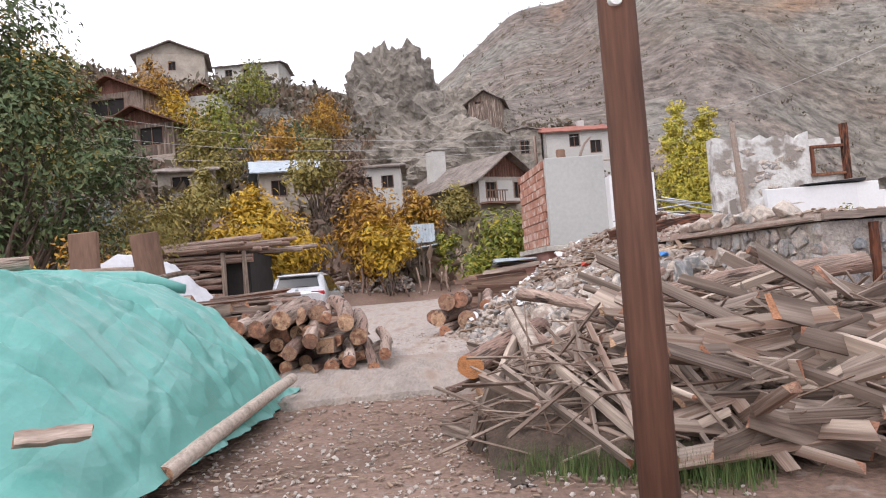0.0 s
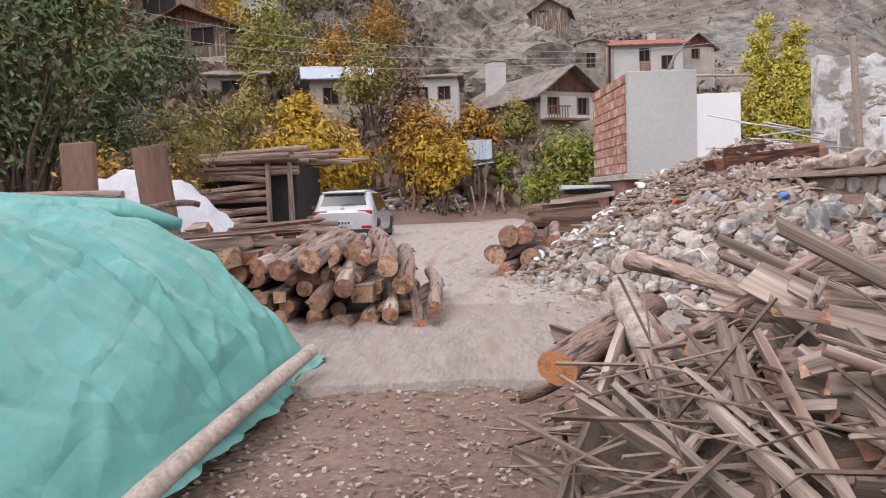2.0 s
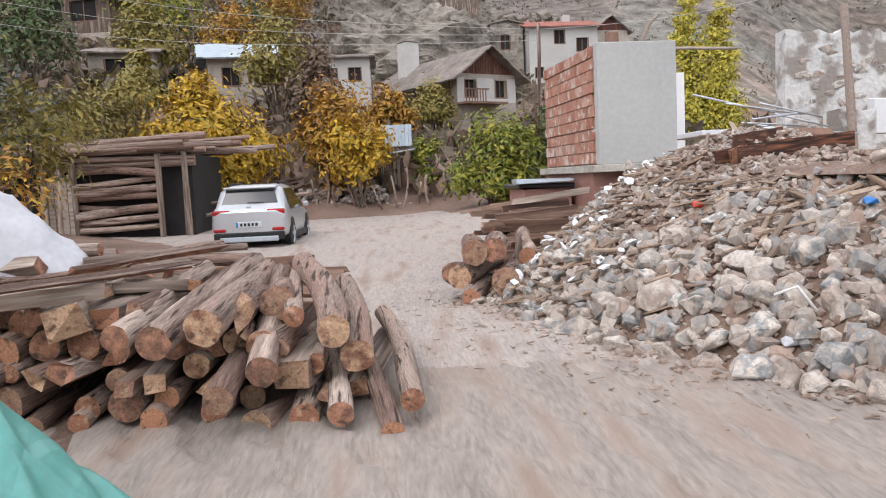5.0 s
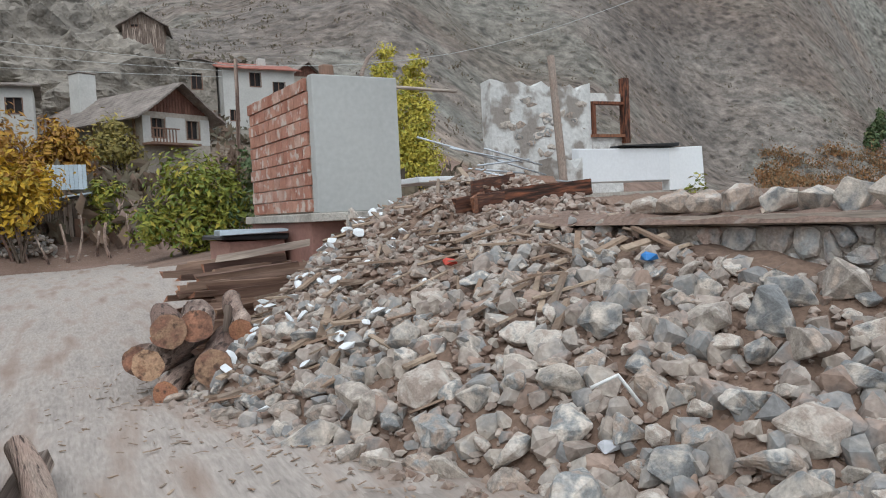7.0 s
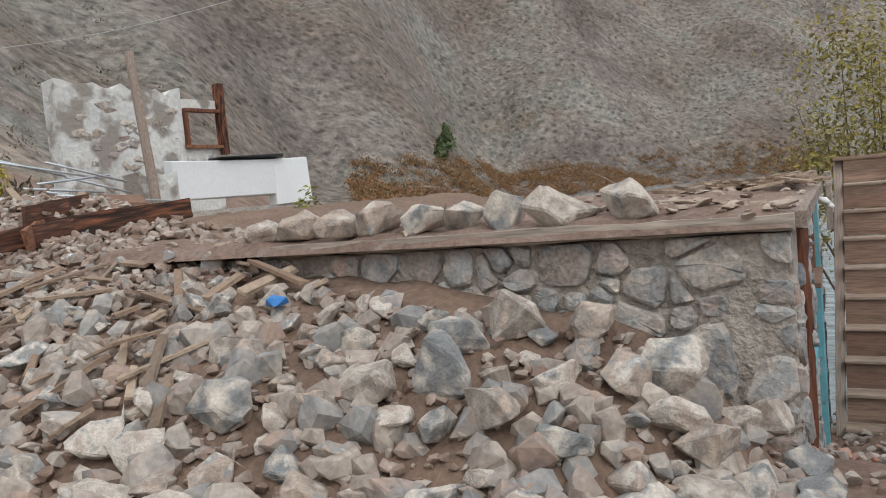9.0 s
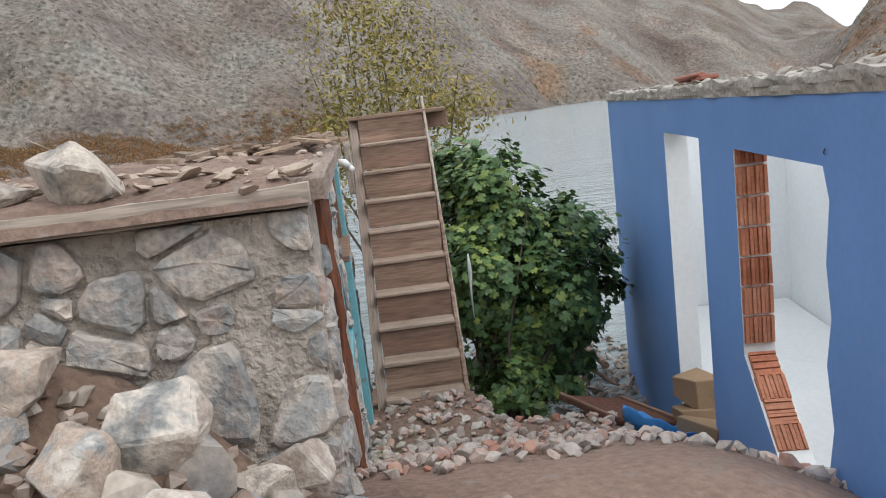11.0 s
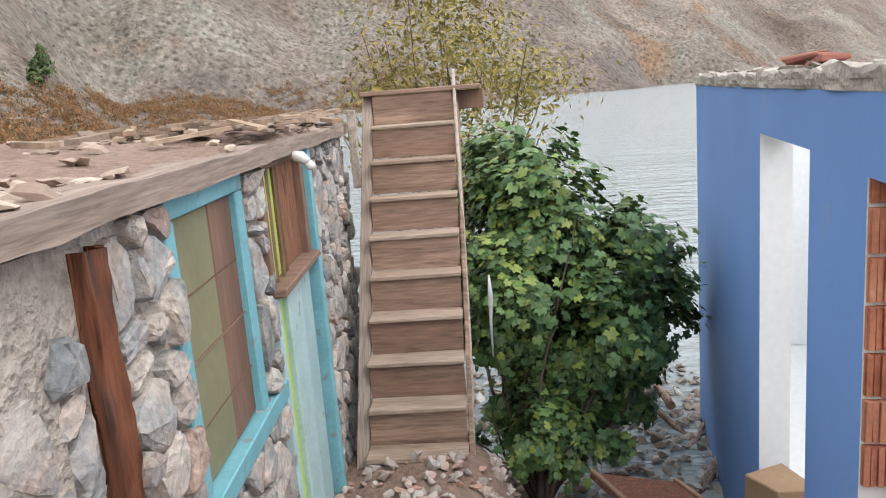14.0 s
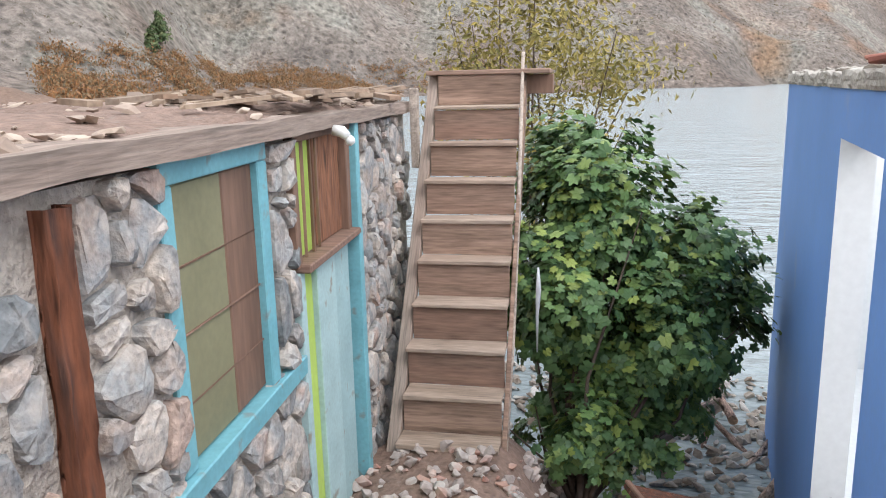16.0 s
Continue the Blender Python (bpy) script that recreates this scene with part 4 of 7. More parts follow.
for k in range(30):
    x, y, z = rng.uniform(-4.8, -2.4), rng.uniform(10.1, 12.4), 0.84 + 0.04 * (k % 5)
    a = rng.gauss(0.25, 0.3)
    L = rng.uniform(0.7, 1.9)
    w = rng.uniform(0.35, 0.65)
    p, q = (x - math.cos(a) * L / 2, y - math.sin(a) * L / 2, z), (x + math.cos(a) * L / 2, y + math.sin(a) * L / 2, z + rng.uniform(-0.08, 0.1))
    me = (LOGS[k % 10], BEAMS[k % 5], BILLETS[k % 6])[k % 3]
    lay(("log", "beam", "billet")[k % 3], me, p, q, rng.uniform(0, 6), (w, w), "thick timber thrown crosswise on top of the pile", "timber", "timbers on top of the pile")
# thin boards heaped behind
for k in range(70):
    x, y = rng.uniform(-6.2, -2.2), rng.uniform(12.0, 15.6)
    z = 0.1 + 0.75 * rng.random() * (1 - 0.3 * abs(y - 13.6) / 1.8)
    a = rng.gauss(0.15, 0.35)
    L = rng.uniform(0.9, 2.6)
    lay("board", REDPLANKS[rng.randrange(8)], (x - math.cos(a) * L / 2, y - math.sin(a) * L / 2, z + rng.uniform(-0.1, 0.1)), (x + math.cos(a) * L / 2, y + math.sin(a) * L / 2, z + rng.uniform(-0.1, 0.1)), 1.57 + rng.uniform(-0.3, 0.3), (1, 1), "thin weathered board in the heap behind the logs", "board", "boards behind the log pile")
lay("pole", LOGS[2], (-7.5, 12.6, 1.0), (-3.4, 12.2, 1.02), 0, (0.55, 0.55), "long grey pole lying over the boards", "pole")


# ---- the teal tarpaulin over a stack ----
def tarp_height(x, y):
    s = -x
    prof = ((1.42, 0.0), (1.52, 0.12), (1.7, 0.42), (2.2, 0.92), (2.65, 1.24), (3.0, 1.36), (4.6, 1.42), (5.2, 1.1), (5.6, 0.0))
    z = 0.0
    for (a, b), (c, d) in zip(prof, prof[1:]):
        if a <= s <= c:
            z = b + (d - b) * (s - a) / (c - a)
    return z


def tarp_point(u, v):
    """The sheet's broad shape: a planar slope from the ridge to the hem."""
    y = 3.5 + 4.75 * u
    toe = 1.42 + 0.35 * (1 - u) ** 1.3
    s = toe + (5.7 - toe) * v ** 1.15
    z = tarp_height(-(1.42 + (s - toe) * (5.6 - 1.42) / (5.7 - toe)), y)
    z *= sstep(u, -0.08, 0.14) * 0.35 + 0.65 * sstep(u, -0.02, 0.4) ** 0.6
    z *= sstep(1 - u, 0.0, 0.11) ** 0.6
    return Vector((-s, y, z))


def tarp_mesh():
    """Plastic sheet folded along many straight crease lines into flat facets, hem uneven."""
    rng = random.Random(17)
    folds = []
    for k in range(110):
        c = Vector((rng.uniform(3.5, 8.25), rng.uniform(0, 3.4)))
        t = rng.gauss(0.15, 0.3) + (1.57 if k % 3 else rng.uniform(0, 1.57))
        folds.append((c, Vector((-math.sin(t), math.cos(t))), Vector((math.cos(t), math.sin(t))), rng.choice((-1, 1, 1)) * rng.uniform(0.2, 0.55), rng.uniform(0.03, 0.1), rng.uniform(0.4, 1.8)))

    def fn(u, v):
        p = tarp_point(u, v)
        w = Vector((p.y, math.hypot(p.x + 1.5, p.z)))
        lift = 0.07 * fbm(p.y * 0.6, p.x * 0.7, 4, 2)
        for c, nrm, run, amp, reach, length in folds:
            d = abs((w - c).dot(nrm))
            if d < reach:
                lift += amp * (reach - d) * (1 - sstep(abs((w - c).dot(run)), length * 0.4, length))
        k = sstep(p.z, 0.03, 0.35)
        hem = 0.14 * fbm(p.y * 1.4, 3.0) * (1 - sstep(v, 0, 0.05))
        return (p.x + lift * 0.6 * k + hem, p.y + hem * 0.3, max(-0.12 if p.y < 7.25 else 0.05, p.z + lift * k))

    return grid_mesh("sheet", [k / 170 for k in range(171)], [k / 120 for k in range(121)], fn, [TARP])


tarp = empty("tarpaulin", Matrix.Translation((-3.0, 6.0, 0)))
tagged(tarp, "crumpled teal plastic tarpaulin draped over a stack of firewood", "tarpaulin")
tme = tarp_mesh()
ob_of("sheet", tme, Matrix.Translation((3.0, -6.0, 0)), tarp)
roll_bm = bmesh.new()
tube(roll_bm, [(-5.6, 7.9, 1.36), (-4.6, 7.95, 1.43), (-3.6, 8.0, 1.36), (-3.0, 8.0, 1.3), (-2.55, 8.05, 1.18)], [0.1, 0.13, 0.12, 0.11, 0.04], 12)
for v in roll_bm.verts:
    v.co += Vector((0, 0, 1)) * 0.05 * fbm(v.co.x * 3, v.co.y * 8, v.co.z * 8)
part("rolled_hem", roll_bm, TARP, tarp, "bunched teal fold along the top", True, Matrix.Translation((3.0, -6.0, 0)))
PALELOG = log_mesh(31, 1.0, 0.11, 0.02, 0.85)
PALELOG.materials[0] = BEAM
lay("log", PALELOG, (-1.72, 4.75, 0.0), (-1.42, 7.55, 0.22), 1, (0.55, 0.6), "long pale log holding down the tarpaulin's hem", "log")
lay("plank", PLANKS[4], (-2.14, 3.9, 0.43), (-1.8, 4.02, 0.43), 0.6, (0.8, 1.4), "short brown plank lying on the tarpaulin", "plank")
lay("stick", STICKS[3], (-3.05, 8.0, 1.33), (-2.45, 8.05, 1.2), 0, (1.6, 1.6), "short pale stick on the tarpaulin's edge", "stick")
lay("log", LOGS[6], (-5.6, 8.6, 1.5), (-3.3, 8.7, 1.42), 2, (0.5, 0.5), "thin pale log lying along the stack's top", "log")
lay("log", LOGS[4], (-6.2, 7.2, 1.5), (-3.9, 7.6, 1.58), 2, (0.8, 0.8), "thick pale log on top of the stack", "log")
for x0, tilt, h in ((-4.6, 0.0, 2.08), (-3.68, -0.12, 2.02)):
    post = part("board_post", boxbm((-0.19, -0.035, 0), (0.19, 0.035, h - 0.0), 0.012, wob=0.015), BROWNBOARD, None, m=Matrix.Translation((x0 - tilt, 10.35, 0.0)) @ Matrix.Rotation(tilt, 4, "Y"))
    tagged(post, "upright brown board standing behind the tarpaulin", "post", "upright boards behind the tarpaulin")


def sheet_fn(u, v):
    x = -5.9 + 2.8 * u
    y = 10.75 + 1.3 * v
    top = 0.65 + 1.1 * math.sin(math.pi * min(1, max(0, u * 0.95 + 0.02))) ** 0.7
    z = top * math.sin(math.pi * (0.12 + 0.8 * v)) + 0.07 * fbm(x * 2.2, y * 2.2, 3) + 0.05 * abs(math.sin(x * 7 + y * 3 + 2 * fbm(x, y))) + 0.04 * abs(fbm(x * 5, y * 5, 7))
    return (x, y, max(0.0, z))


tagged(ob_of("plastic_sheet", grid_mesh("plastic_sheet", [k / 60 for k in range(61)], [k / 40 for k in range(41)], sheet_fn, [WHITETARP])), "pale translucent plastic sheet over a heap", "plastic sheet")

# ---- utility pole ----
pole_bm = bmesh.new()
tube(pole_bm, [(0.955, 3.45, -0.5), (0.955, 3.45, 1.2), (0.955, 3.45, 3.0), (0.955, 3.45, 7.5)], [0.092, 0.09, 0.086, 0.075], 20)
pole = tagged(part("utility_pole", pole_bm, POLE, None, "", True), "dark red-brown creosoted wooden utility pole", "utility pole")
badge = bmesh.new()
bmesh.ops.create_cone(badge, cap_ends=True, segments=14, radius1=0.035, radius2=0.03, depth=0.03, matrix=Matrix.Translation((0.93, 3.365, 2.26)) @ Matrix.Rotation(1.57, 4, "X"))
part("tag", badge, WHITE, pole, "small white plate nailed to the pole")

# ---- timber pile on the dirt ----
rng = random.Random(23)


def mound(x, y):
    e = ((x - 2.45) / 2.45) ** 2 + ((y - 5.75) / 1.5) ** 2
    return 0.87 * max(0, 1 - e) ** 0.6 - 0.12


count = 0
while count < 430:
    x, y = rng.uniform(0.15, 4.4), rng.uniform(4.2, 7.1)
    h = mound(x, y)
    if h < -0.05 or (x > 3.0 and y > 6.5):
        continue
    layer = rng.random() ** 0.6
    z = -0.05 + (h + 0.08) * layer
    L = min(rng.choice((0.5, 0.8, 1.1, 1.5, 2.0)), 2.4)
    a = rng.gauss(-0.12, 0.35) if layer > 0.72 else rng.gauss(-0.7, 0.7)
    slope = rng.gauss(-0.08, 0.27) + (0.25 if y < 5 else 0) * rng.random()
    dx, dy = math.cos(a) * L / 2, math.sin(a) * L / 2
    if y + abs(dy) > 7.35:
        y = 7.35 - abs(dy)
    if x + dx > 4.0 and y + dy > 6.5:
        continue
    if x - abs(dx) < 0.3:
        x = 0.3 + abs(dx)
    if y - abs(dy) < 6.45 and x - abs(dx) < 1.15 and rng.random() < 0.93:
        x = 1.15 + abs(dx) + 0.2 * rng.random()
    p, q = (x - dx, y - dy, max(-0.1, z - slope * L / 2)), (x + dx, y + dy, max(-0.1, z + slope * L / 2))
    kind = rng.random()
    if kind < (0.82 if y < 5.8 else 0.6):
        lay("plank", PLANKS[rng.randrange(12)], p, q, rng.gauss(1.3, 0.5), (rng.uniform(0.4, 0.95), 0.7), "weathered grey-brown plank in the scrap timber pile", "plank", "planks of the timber pile")
    elif kind < 0.95:
        s = rng.uniform(0.4, 0.95)
        lay("stick", (STICKS + PALESTICKS)[rng.randrange(16)], p, q, rng.uniform(0, 6), (s, s), "crooked bare branch in the scrap timber pile", "branch", "branches of the timber pile")
    else:
        s = rng.uniform(0.3, 0.45)
        lay("beam", BEAMS[rng.randrange(5)], p, q, rng.uniform(0, 1.5), (s, s * 0.8), "old broken beam in the scrap timber pile", "beam", "beams of the timber pile")
    count += 1
# dark mound added inside so gaps between the timbers look deep in shade
core_me = grid_mesh("pile_core", [k / 30 for k in range(31)], [k / 24 for k in range(25)], lambda u, v: (0.3 + 4.1 * u, 4.4 + 2.7 * v, min(0.7, 0.66 * mound(0.3 + 4.1 * u, 4.4 + 2.7 * v)) - 0.09 + 0.08 * fbm(u * 14, v * 12)), [mat("pile_gap_shade", [(0.06, 0.045, 0.036), (0.11, 0.08, 0.062)], 0.95, 8, 0.4, 40, 0.9, 0.02)])
tagged(ob_of("wood_litter", core_me), "dark mound inside the timber pile, shading its gaps by colour", "wood litter", kind="stuff")
twigs = []
for _ in range(550):
    x, y = rng.uniform(0.2, 4.3), rng.uniform(4.2, 7.1)
    h = mound(x, y)
    if h < -0.08 or (x > 3.2 and y > 6.3):
        continue
    L = rng.uniform(0.2, 1.0)
    twigs.append(Matrix.Translation((x, y, -0.08 + (h + 0.14) * rng.random() ** 0.5)) @ Euler((rng.uniform(-1, 1), rng.gauss(0, 0.35), rng.gauss(-0.3, 0.8))).to_matrix().to_4x4() @ Matrix.Diagonal((L, 0.14, 0.35, 1)))
scatter("splinters", SPLINTERS, twigs, mat("dark_splinters", [(0.22, 0.17, 0.135), (0.13, 0.09, 0.07), (0.36, 0.29, 0.235), (0.17, 0.115, 0.085)], 0.9, 3, 0.3, 30, 0.3, 0.005, island=True), "splinters, twigs and lath ends between the timbers", "splinter")
# pieces that can be told apart
STUMP = LOGS[8].copy()
STUMP.materials[1] = mat("fresh_orange_cut", [(0.46, 0.17, 0.07), (0.55, 0.25, 0.11), (0.36, 0.13, 0.06)], 0.85, 12, 0.4, 70, 0.8, 0.01)
lay("log_stump", STUMP, (0.3, 6.2, 0.36), (0.95, 7.0, 0.56), 0, (1.05, 0.8), "thick split log with a fresh orange end", "log")
lay("plank", PLANKS[5], (0.35, 5.6, -0.1), (0.72, 6.5, 0.42), 1.45, (1.5, 1.2), "wide pale plank leaning at the pile's edge", "plank")
lay("plank", PLANKS[2], (0.22, 5.35, -0.15), (0.42, 5.6, 0.2), 1.4, (1.1, 1.1), "short wide board stub at the pile's edge", "plank")
lay("plank", PLANKS[3], (0.45, 5.5, 0.1), (0.65, 6.2, 0.4), 0.8, (0.9, 0.7), "narrow fresh yellow plank leaning on the pile", "plank")
lay("branch", STICKS[2], (0.85, 6.9, 0.78), (1.75, 5.6, 0.36), 0, (1.6, 1.6), "pale crooked branch lying across the pile", "branch")
lay("branch", STICKS[5], (0.35, 5.9, 0.25), (2.0, 6.7, 0.86), 0, (1.7, 1.7), "long bare branch crossing the pile", "branch")
lay("log", LOGS[7], (1.5, 6.6, 0.6), (3.6, 6.3, 0.95), 0, (0.8, 0.8), "long reddish log high in the pile", "log")
lay("log", PALELOG, (0.95, 5.75, 0.0), (0.72, 6.75, 0.72), 0, (0.85, 0.85), "pale stripped log leaning on the pile", "log")
lay("branch", STICKS[6], (0.62, 5.3, 0.05), (1.75, 6.3, 0.78), 0, (1.3, 1.3), "long pale stripped branch leaning on the pile", "branch")
lay("plank", PLANKS[8], (0.75, 5.2, -0.12), (1.2, 6.3, 0.55), 1.3, (0.8, 1.0), "weathered wide board leaning on the pile", "plank")
lay("branch", STICKS[1], (1.45, 5.55, 0.25), (1.42, 5.7, 0.88), 0, (1.3, 1.3), "upright stick poking out of the pile", "branch")
lay("log", LOGS[0], (0.75, 6.85, 0.72), (1.0, 5.95, 0.3), 0, (0.75, 0.75), "pale forked log end in the pile", "log")
lay("plank", PLANKS[0], (0.02, 6.05, -0.08), (0.35, 5.5, -0.1), 1.5, (0.7, 0.8), "short pale offcut lying on the dirt", "plank")
lay("stick", STICKS[4], (0.05, 6.5, 0.24), (0.75, 6.55, 0.3), 0, (1.2, 1.2), "thin stick poking toward the road", "branch")
for k, (x0, y0) in enumerate(((2.0, 4.1), (2.5, 3.7), (2.9, 3.6), (3.3, 3.8), (2.3, 4.0))):
    lay("plank", PLANKS[(2 * k + 1) % 12], (x0 + 0.6, y0 - 0.2, -0.12), (x0 - 0.6, y0 + 1.2, 0.45 + 0.05 * k), 1.3, (0.9, 1.1), "long pale board sliding off the pile", "plank", "boards sliding off the pile")
for k in range(46):
    x, y = 0.75 + 3.0 * rng.random(), 4.5 + 0.9 * rng.random()
    x1, y1 = x - rng.uniform(-0.15, 0.75), y + rng.uniform(0.5, 1.0)
    lay("plank", PLANKS[k % 12], (x + rng.uniform(-0.1, 0.35), y - 0.35, -0.13 + 0.1 * rng.random()), (x1, y1, max(0.25, mound(x1, y1) * rng.uniform(0.75, 1.05) + 0.08)), rng.gauss(1.4, 0.5), (rng.uniform(0.4, 0.9), 1.0), "weathered board leaning over the front of the pile", "plank", "boards leaning over the pile")

# grass tuft at the pile's foot
blades = []
gf = []
rng = random.Random(3)
for _ in range(2400):
    cx, cy = rng.choice(((0.95, 4.6), (1.3, 4.35), (0.7, 4.85), (1.55, 4.3)))
    x, y = rng.gauss(cx, 0.15), rng.gauss(cy, 0.12)
    z = ground_z(x, y)
    a, L, ln = rng.uniform(0, 6.28), rng.uniform(0.08, 0.2), rng.uniform(0, 0.08)
    b = len(blades)
    w = 0.004
    blades += [(x - w * math.cos(a), y - w * math.sin(a), z), (x + w * math.cos(a), y + w * math.sin(a), z), (x + ln * math.sin(a), y - ln * math.cos(a), z + L)]
    gf.append((b, b + 1, b + 2))
tagged(ob_of("grass", mesh_of("grass", blades, gf, [GRASS])), "tuft of fresh green grass at the pile's foot", "grass", kind="stuff")

# ---- small log stack and slab-wood stack by the rubble ----
for p, q, w, kk in (((0.28, 14.1, 0.12), (0.75, 15.4, 0.16), 1.0, 1), ((0.62, 14.05, 0.36), (1.05, 15.4, 0.36), 1.6, 4), ((0.18, 14.35, 0.38), (0.6, 15.7, 0.4), 1.15, 2), ((0.05, 14.5, 0.18), (0.5, 15.8, 0.2), 1.25, 7), ((0.45, 14.3, 0.66), (0.75, 15.6, 0.68), 1.2, 5), ((0.3, 14.25, 0.62), (0.35, 15.6, 0.72), 1.25, 8), ((0.75, 14.5, 0.12), (1.2, 15.8, 0.12), 1.3, 9), ((0.9, 14.9, 0.6), (1.35, 16.0, 0.66), 1.3, 6)):
    lay("log", LOGS[kk], p, q, kk, (w, w), "short thick log with red sawn end beside the rubble", "log", "logs beside the rubble")
rng = random.Random(9)
for k in range(58):
    z = 0.06 + 0.055 * (k % 19)
    x, y = 1.0 + 0.6 * rng.random() + 0.012 * (k % 19), 16.3 + rng.uniform(0, 1.5)
    lay("slab_wood", REDPLANKS[k % 8], (x - rng.uniform(0.4, 0.8), y + rng.uniform(-0.5, 0.3), z), (x + rng.uniform(0.5, 1.0), y + rng.uniform(-0.2, 0.7), z + rng.uniform(-0.05, 0.1)), 1.57 + rng.gauss(0, 0.2), (1.0, 0.9), "bark-edged slab wood stacked by the road", "slab wood", "stacked slab wood")
lay("plank", PLANKS[1], (0.9, 15.0, 0.15), (0.98, 15.05, 0.75), 0.3, (0.7, 0.7), "narrow plank standing against the rubble", "plank")


# ================= the stone house, its stair and the blue ruin =================
def clip(poly, nx, nz, c):
    """Keeps the part of a polygon where nx * x + nz * z <= c."""
    out = []
    for (x0, z0), (x1, z1) in zip(poly, poly[1:] + poly[:1]):
        a, b = nx * x0 + nz * z0 - c, nx * x1 + nz * z1 - c
        if a <= 0:
            out.append((x0, z0))
        if a * b < 0:
            t = a / (a - b)
            out.append((x0 + (x1 - x0) * t, z0 + (z1 - z0) * t))
    return out


def wall_stones(wall, u0, u1, z0, z1, holes, seed, count, r0, r1, proud, share):
    """Rubble masonry on a face that looks toward -y: close-fitting stones with recessed joints, each a part of the wall."""
    rng = random.Random(seed)
    seeds = []
    tries = 0
    while len(seeds) < count and tries < 30000:
        tries += 1
        u, z, r = rng.uniform(u0, u1), rng.uniform(z0, z1), r0 + (r1 - r0) * rng.random() ** 1.6
        if any(a < u < b and c < z < d for a, b, c, d in holes):
            continue
        if any((u - a) ** 2 + ((z - b) * 1.25) ** 2 < (0.62 * (r + q)) ** 2 for a, b, q in seeds):
            continue
        seeds.append((u, z, r))
    for i, (u, z, r) in enumerate(seeds):
        if rng.random() > share:
            continue
        poly = [(u + 1.7 * r * math.cos(k * 0.5236), z + 1.4 * r * math.sin(k * 0.5236)) for k in range(12)]
        for a, b, q in seeds:
            d2 = (a - u) ** 2 + (b - z) ** 2
            if 0 < d2 < 1.2:
                d = math.sqrt(d2)
                nx, nz = (a - u) / d, (b - z) / d
                k = d * r / (r + q)
                poly = clip(poly, nx, nz, nx * u + nz * z + k - rng.uniform(0.004, 0.02))
        for a, b, c, d in holes:
            if u <= a:
                if c < z < d:
                    poly = clip(poly, 1, 0, a)
            elif u >= b:
                if c < z < d:
                    poly = clip(poly, -1, 0, -b)
            elif z >= d:
                poly = clip(poly, 0, -1, -d)
            elif z <= c:
                poly = clip(poly, 0, 1, c)
        poly = clip(clip(poly, -1, 0, -u0), 0, 1, z1)
        if len(poly) < 4:
            continue
        poly = [(p[0] * (1 - w) + q[0] * w, p[1] * (1 - w) + q[1] * w) for p, q in zip(poly, poly[1:] + poly[:1]) for w in (0.2, 0.8)]
        cx, cz = sum(p[0] for p in poly) / len(poly), sum(p[1] for p in poly) / len(poly)
        out = proud * rng.uniform(0.4, 1.3)
        n = len(poly)
        verts, tilt = [], (rng.uniform(-0.07, 0.07), rng.uniform(-0.07, 0.07))
        for s, y in ((1.0, 0.03), (0.97, -out * 0.55), (0.82, -out)):
            for x, zz in poly:
                dx, dz = x - cx, zz - cz
                verts.append((dx * s + rng.uniform(-0.006, 0.006), y + (tilt[0] * dx + tilt[1] * dz) * (y < 0) + rng.uniform(-0.008, 0.008), dz * s + rng.uniform(-0.006, 0.006)))
        verts.append((rng.uniform(-0.1, 0.1) * r, -out * 1.2 + rng.uniform(-0.015, 0.01), rng.uniform(-0.1, 0.1) * r))
        faces = [(k, (k + 1) % n, n + (k + 1) % n, n + k) for k in range(n)] + [(n + k, n + (k + 1) % n, 2 * n + (k + 1) % n, 2 * n + k) for k in range(n)] + [(2 * n + k, 2 * n + (k + 1) % n, 3 * n) for k in range(n)]
        ob_of("stone", mesh_of("stone", verts, faces, [WALLROCK]), Matrix.Translation((cx, 0.004, cz)), wall)


SOUTH_HOLES = [(1.28, 2.27, 0.18, 1.5), (2.57, 3.82, -1.7, 1.5), (0.58, 0.79, -1.7, 1.5)]
wall_stones(wall_south, 0.0, 5.72, -1.3, 1.4, SOUTH_HOLES, 41, 300, 0.05, 0.2, 0.034, 0.95)
west_face = empty("wall_west_stones", WM @ Matrix(((0, 1, 0, 0), (1, 0, 0, 0), (0, 0, 1, 0), (0, 0, 0, 1))))
tagged(west_face, "grey stones bedded in mortar on the west wall", "stonework", kind="structure")
wall_stones(west_face, 0.02, 4.35, -0.4, 1.4, [], 43, 190, 0.06, 0.22, 0.028, 0.8)


# beams along the wall heads
def beam_bm(L, x0, y0, y1, z0, z1, seed):
    bm = bmesh.new()
    n = 40
    for i in range(n + 1):
        x = x0 + L * i / n
        for a, b in ((y0, z0), (y1, z0), (y1, z1), (y0, z1)):
            bm.verts.new((x, a + 0.012 * fbm(x * 2.5, a * 9, seed), b + 0.014 * fbm(x * 2, b * 9 + a, seed + 3)))
    bm.verts.ensure_lookup_table()
    for i in range(n):
        for k in range(4):
            bm.faces.new([bm.verts[j] for j in (i * 4 + k, i * 4 + (k + 1) % 4, i * 4 + 4 + (k + 1) % 4, i * 4 + 4 + k)][::-1])
    bm.faces.new([bm.verts[k] for k in (0, 1, 2, 3)])
    bm.faces.new([bm.verts[n * 4 + k] for k in (3, 2, 1, 0)])
    return bm


b1 = part("wall_beam", beam_bm(5.8, 0.02, -0.08, 0.14, 1.42, 1.505, 1), BEAM, None, m=HM)
tagged(b1, "long cracked silver-grey beam along the wall head", "beam", kind="structure")
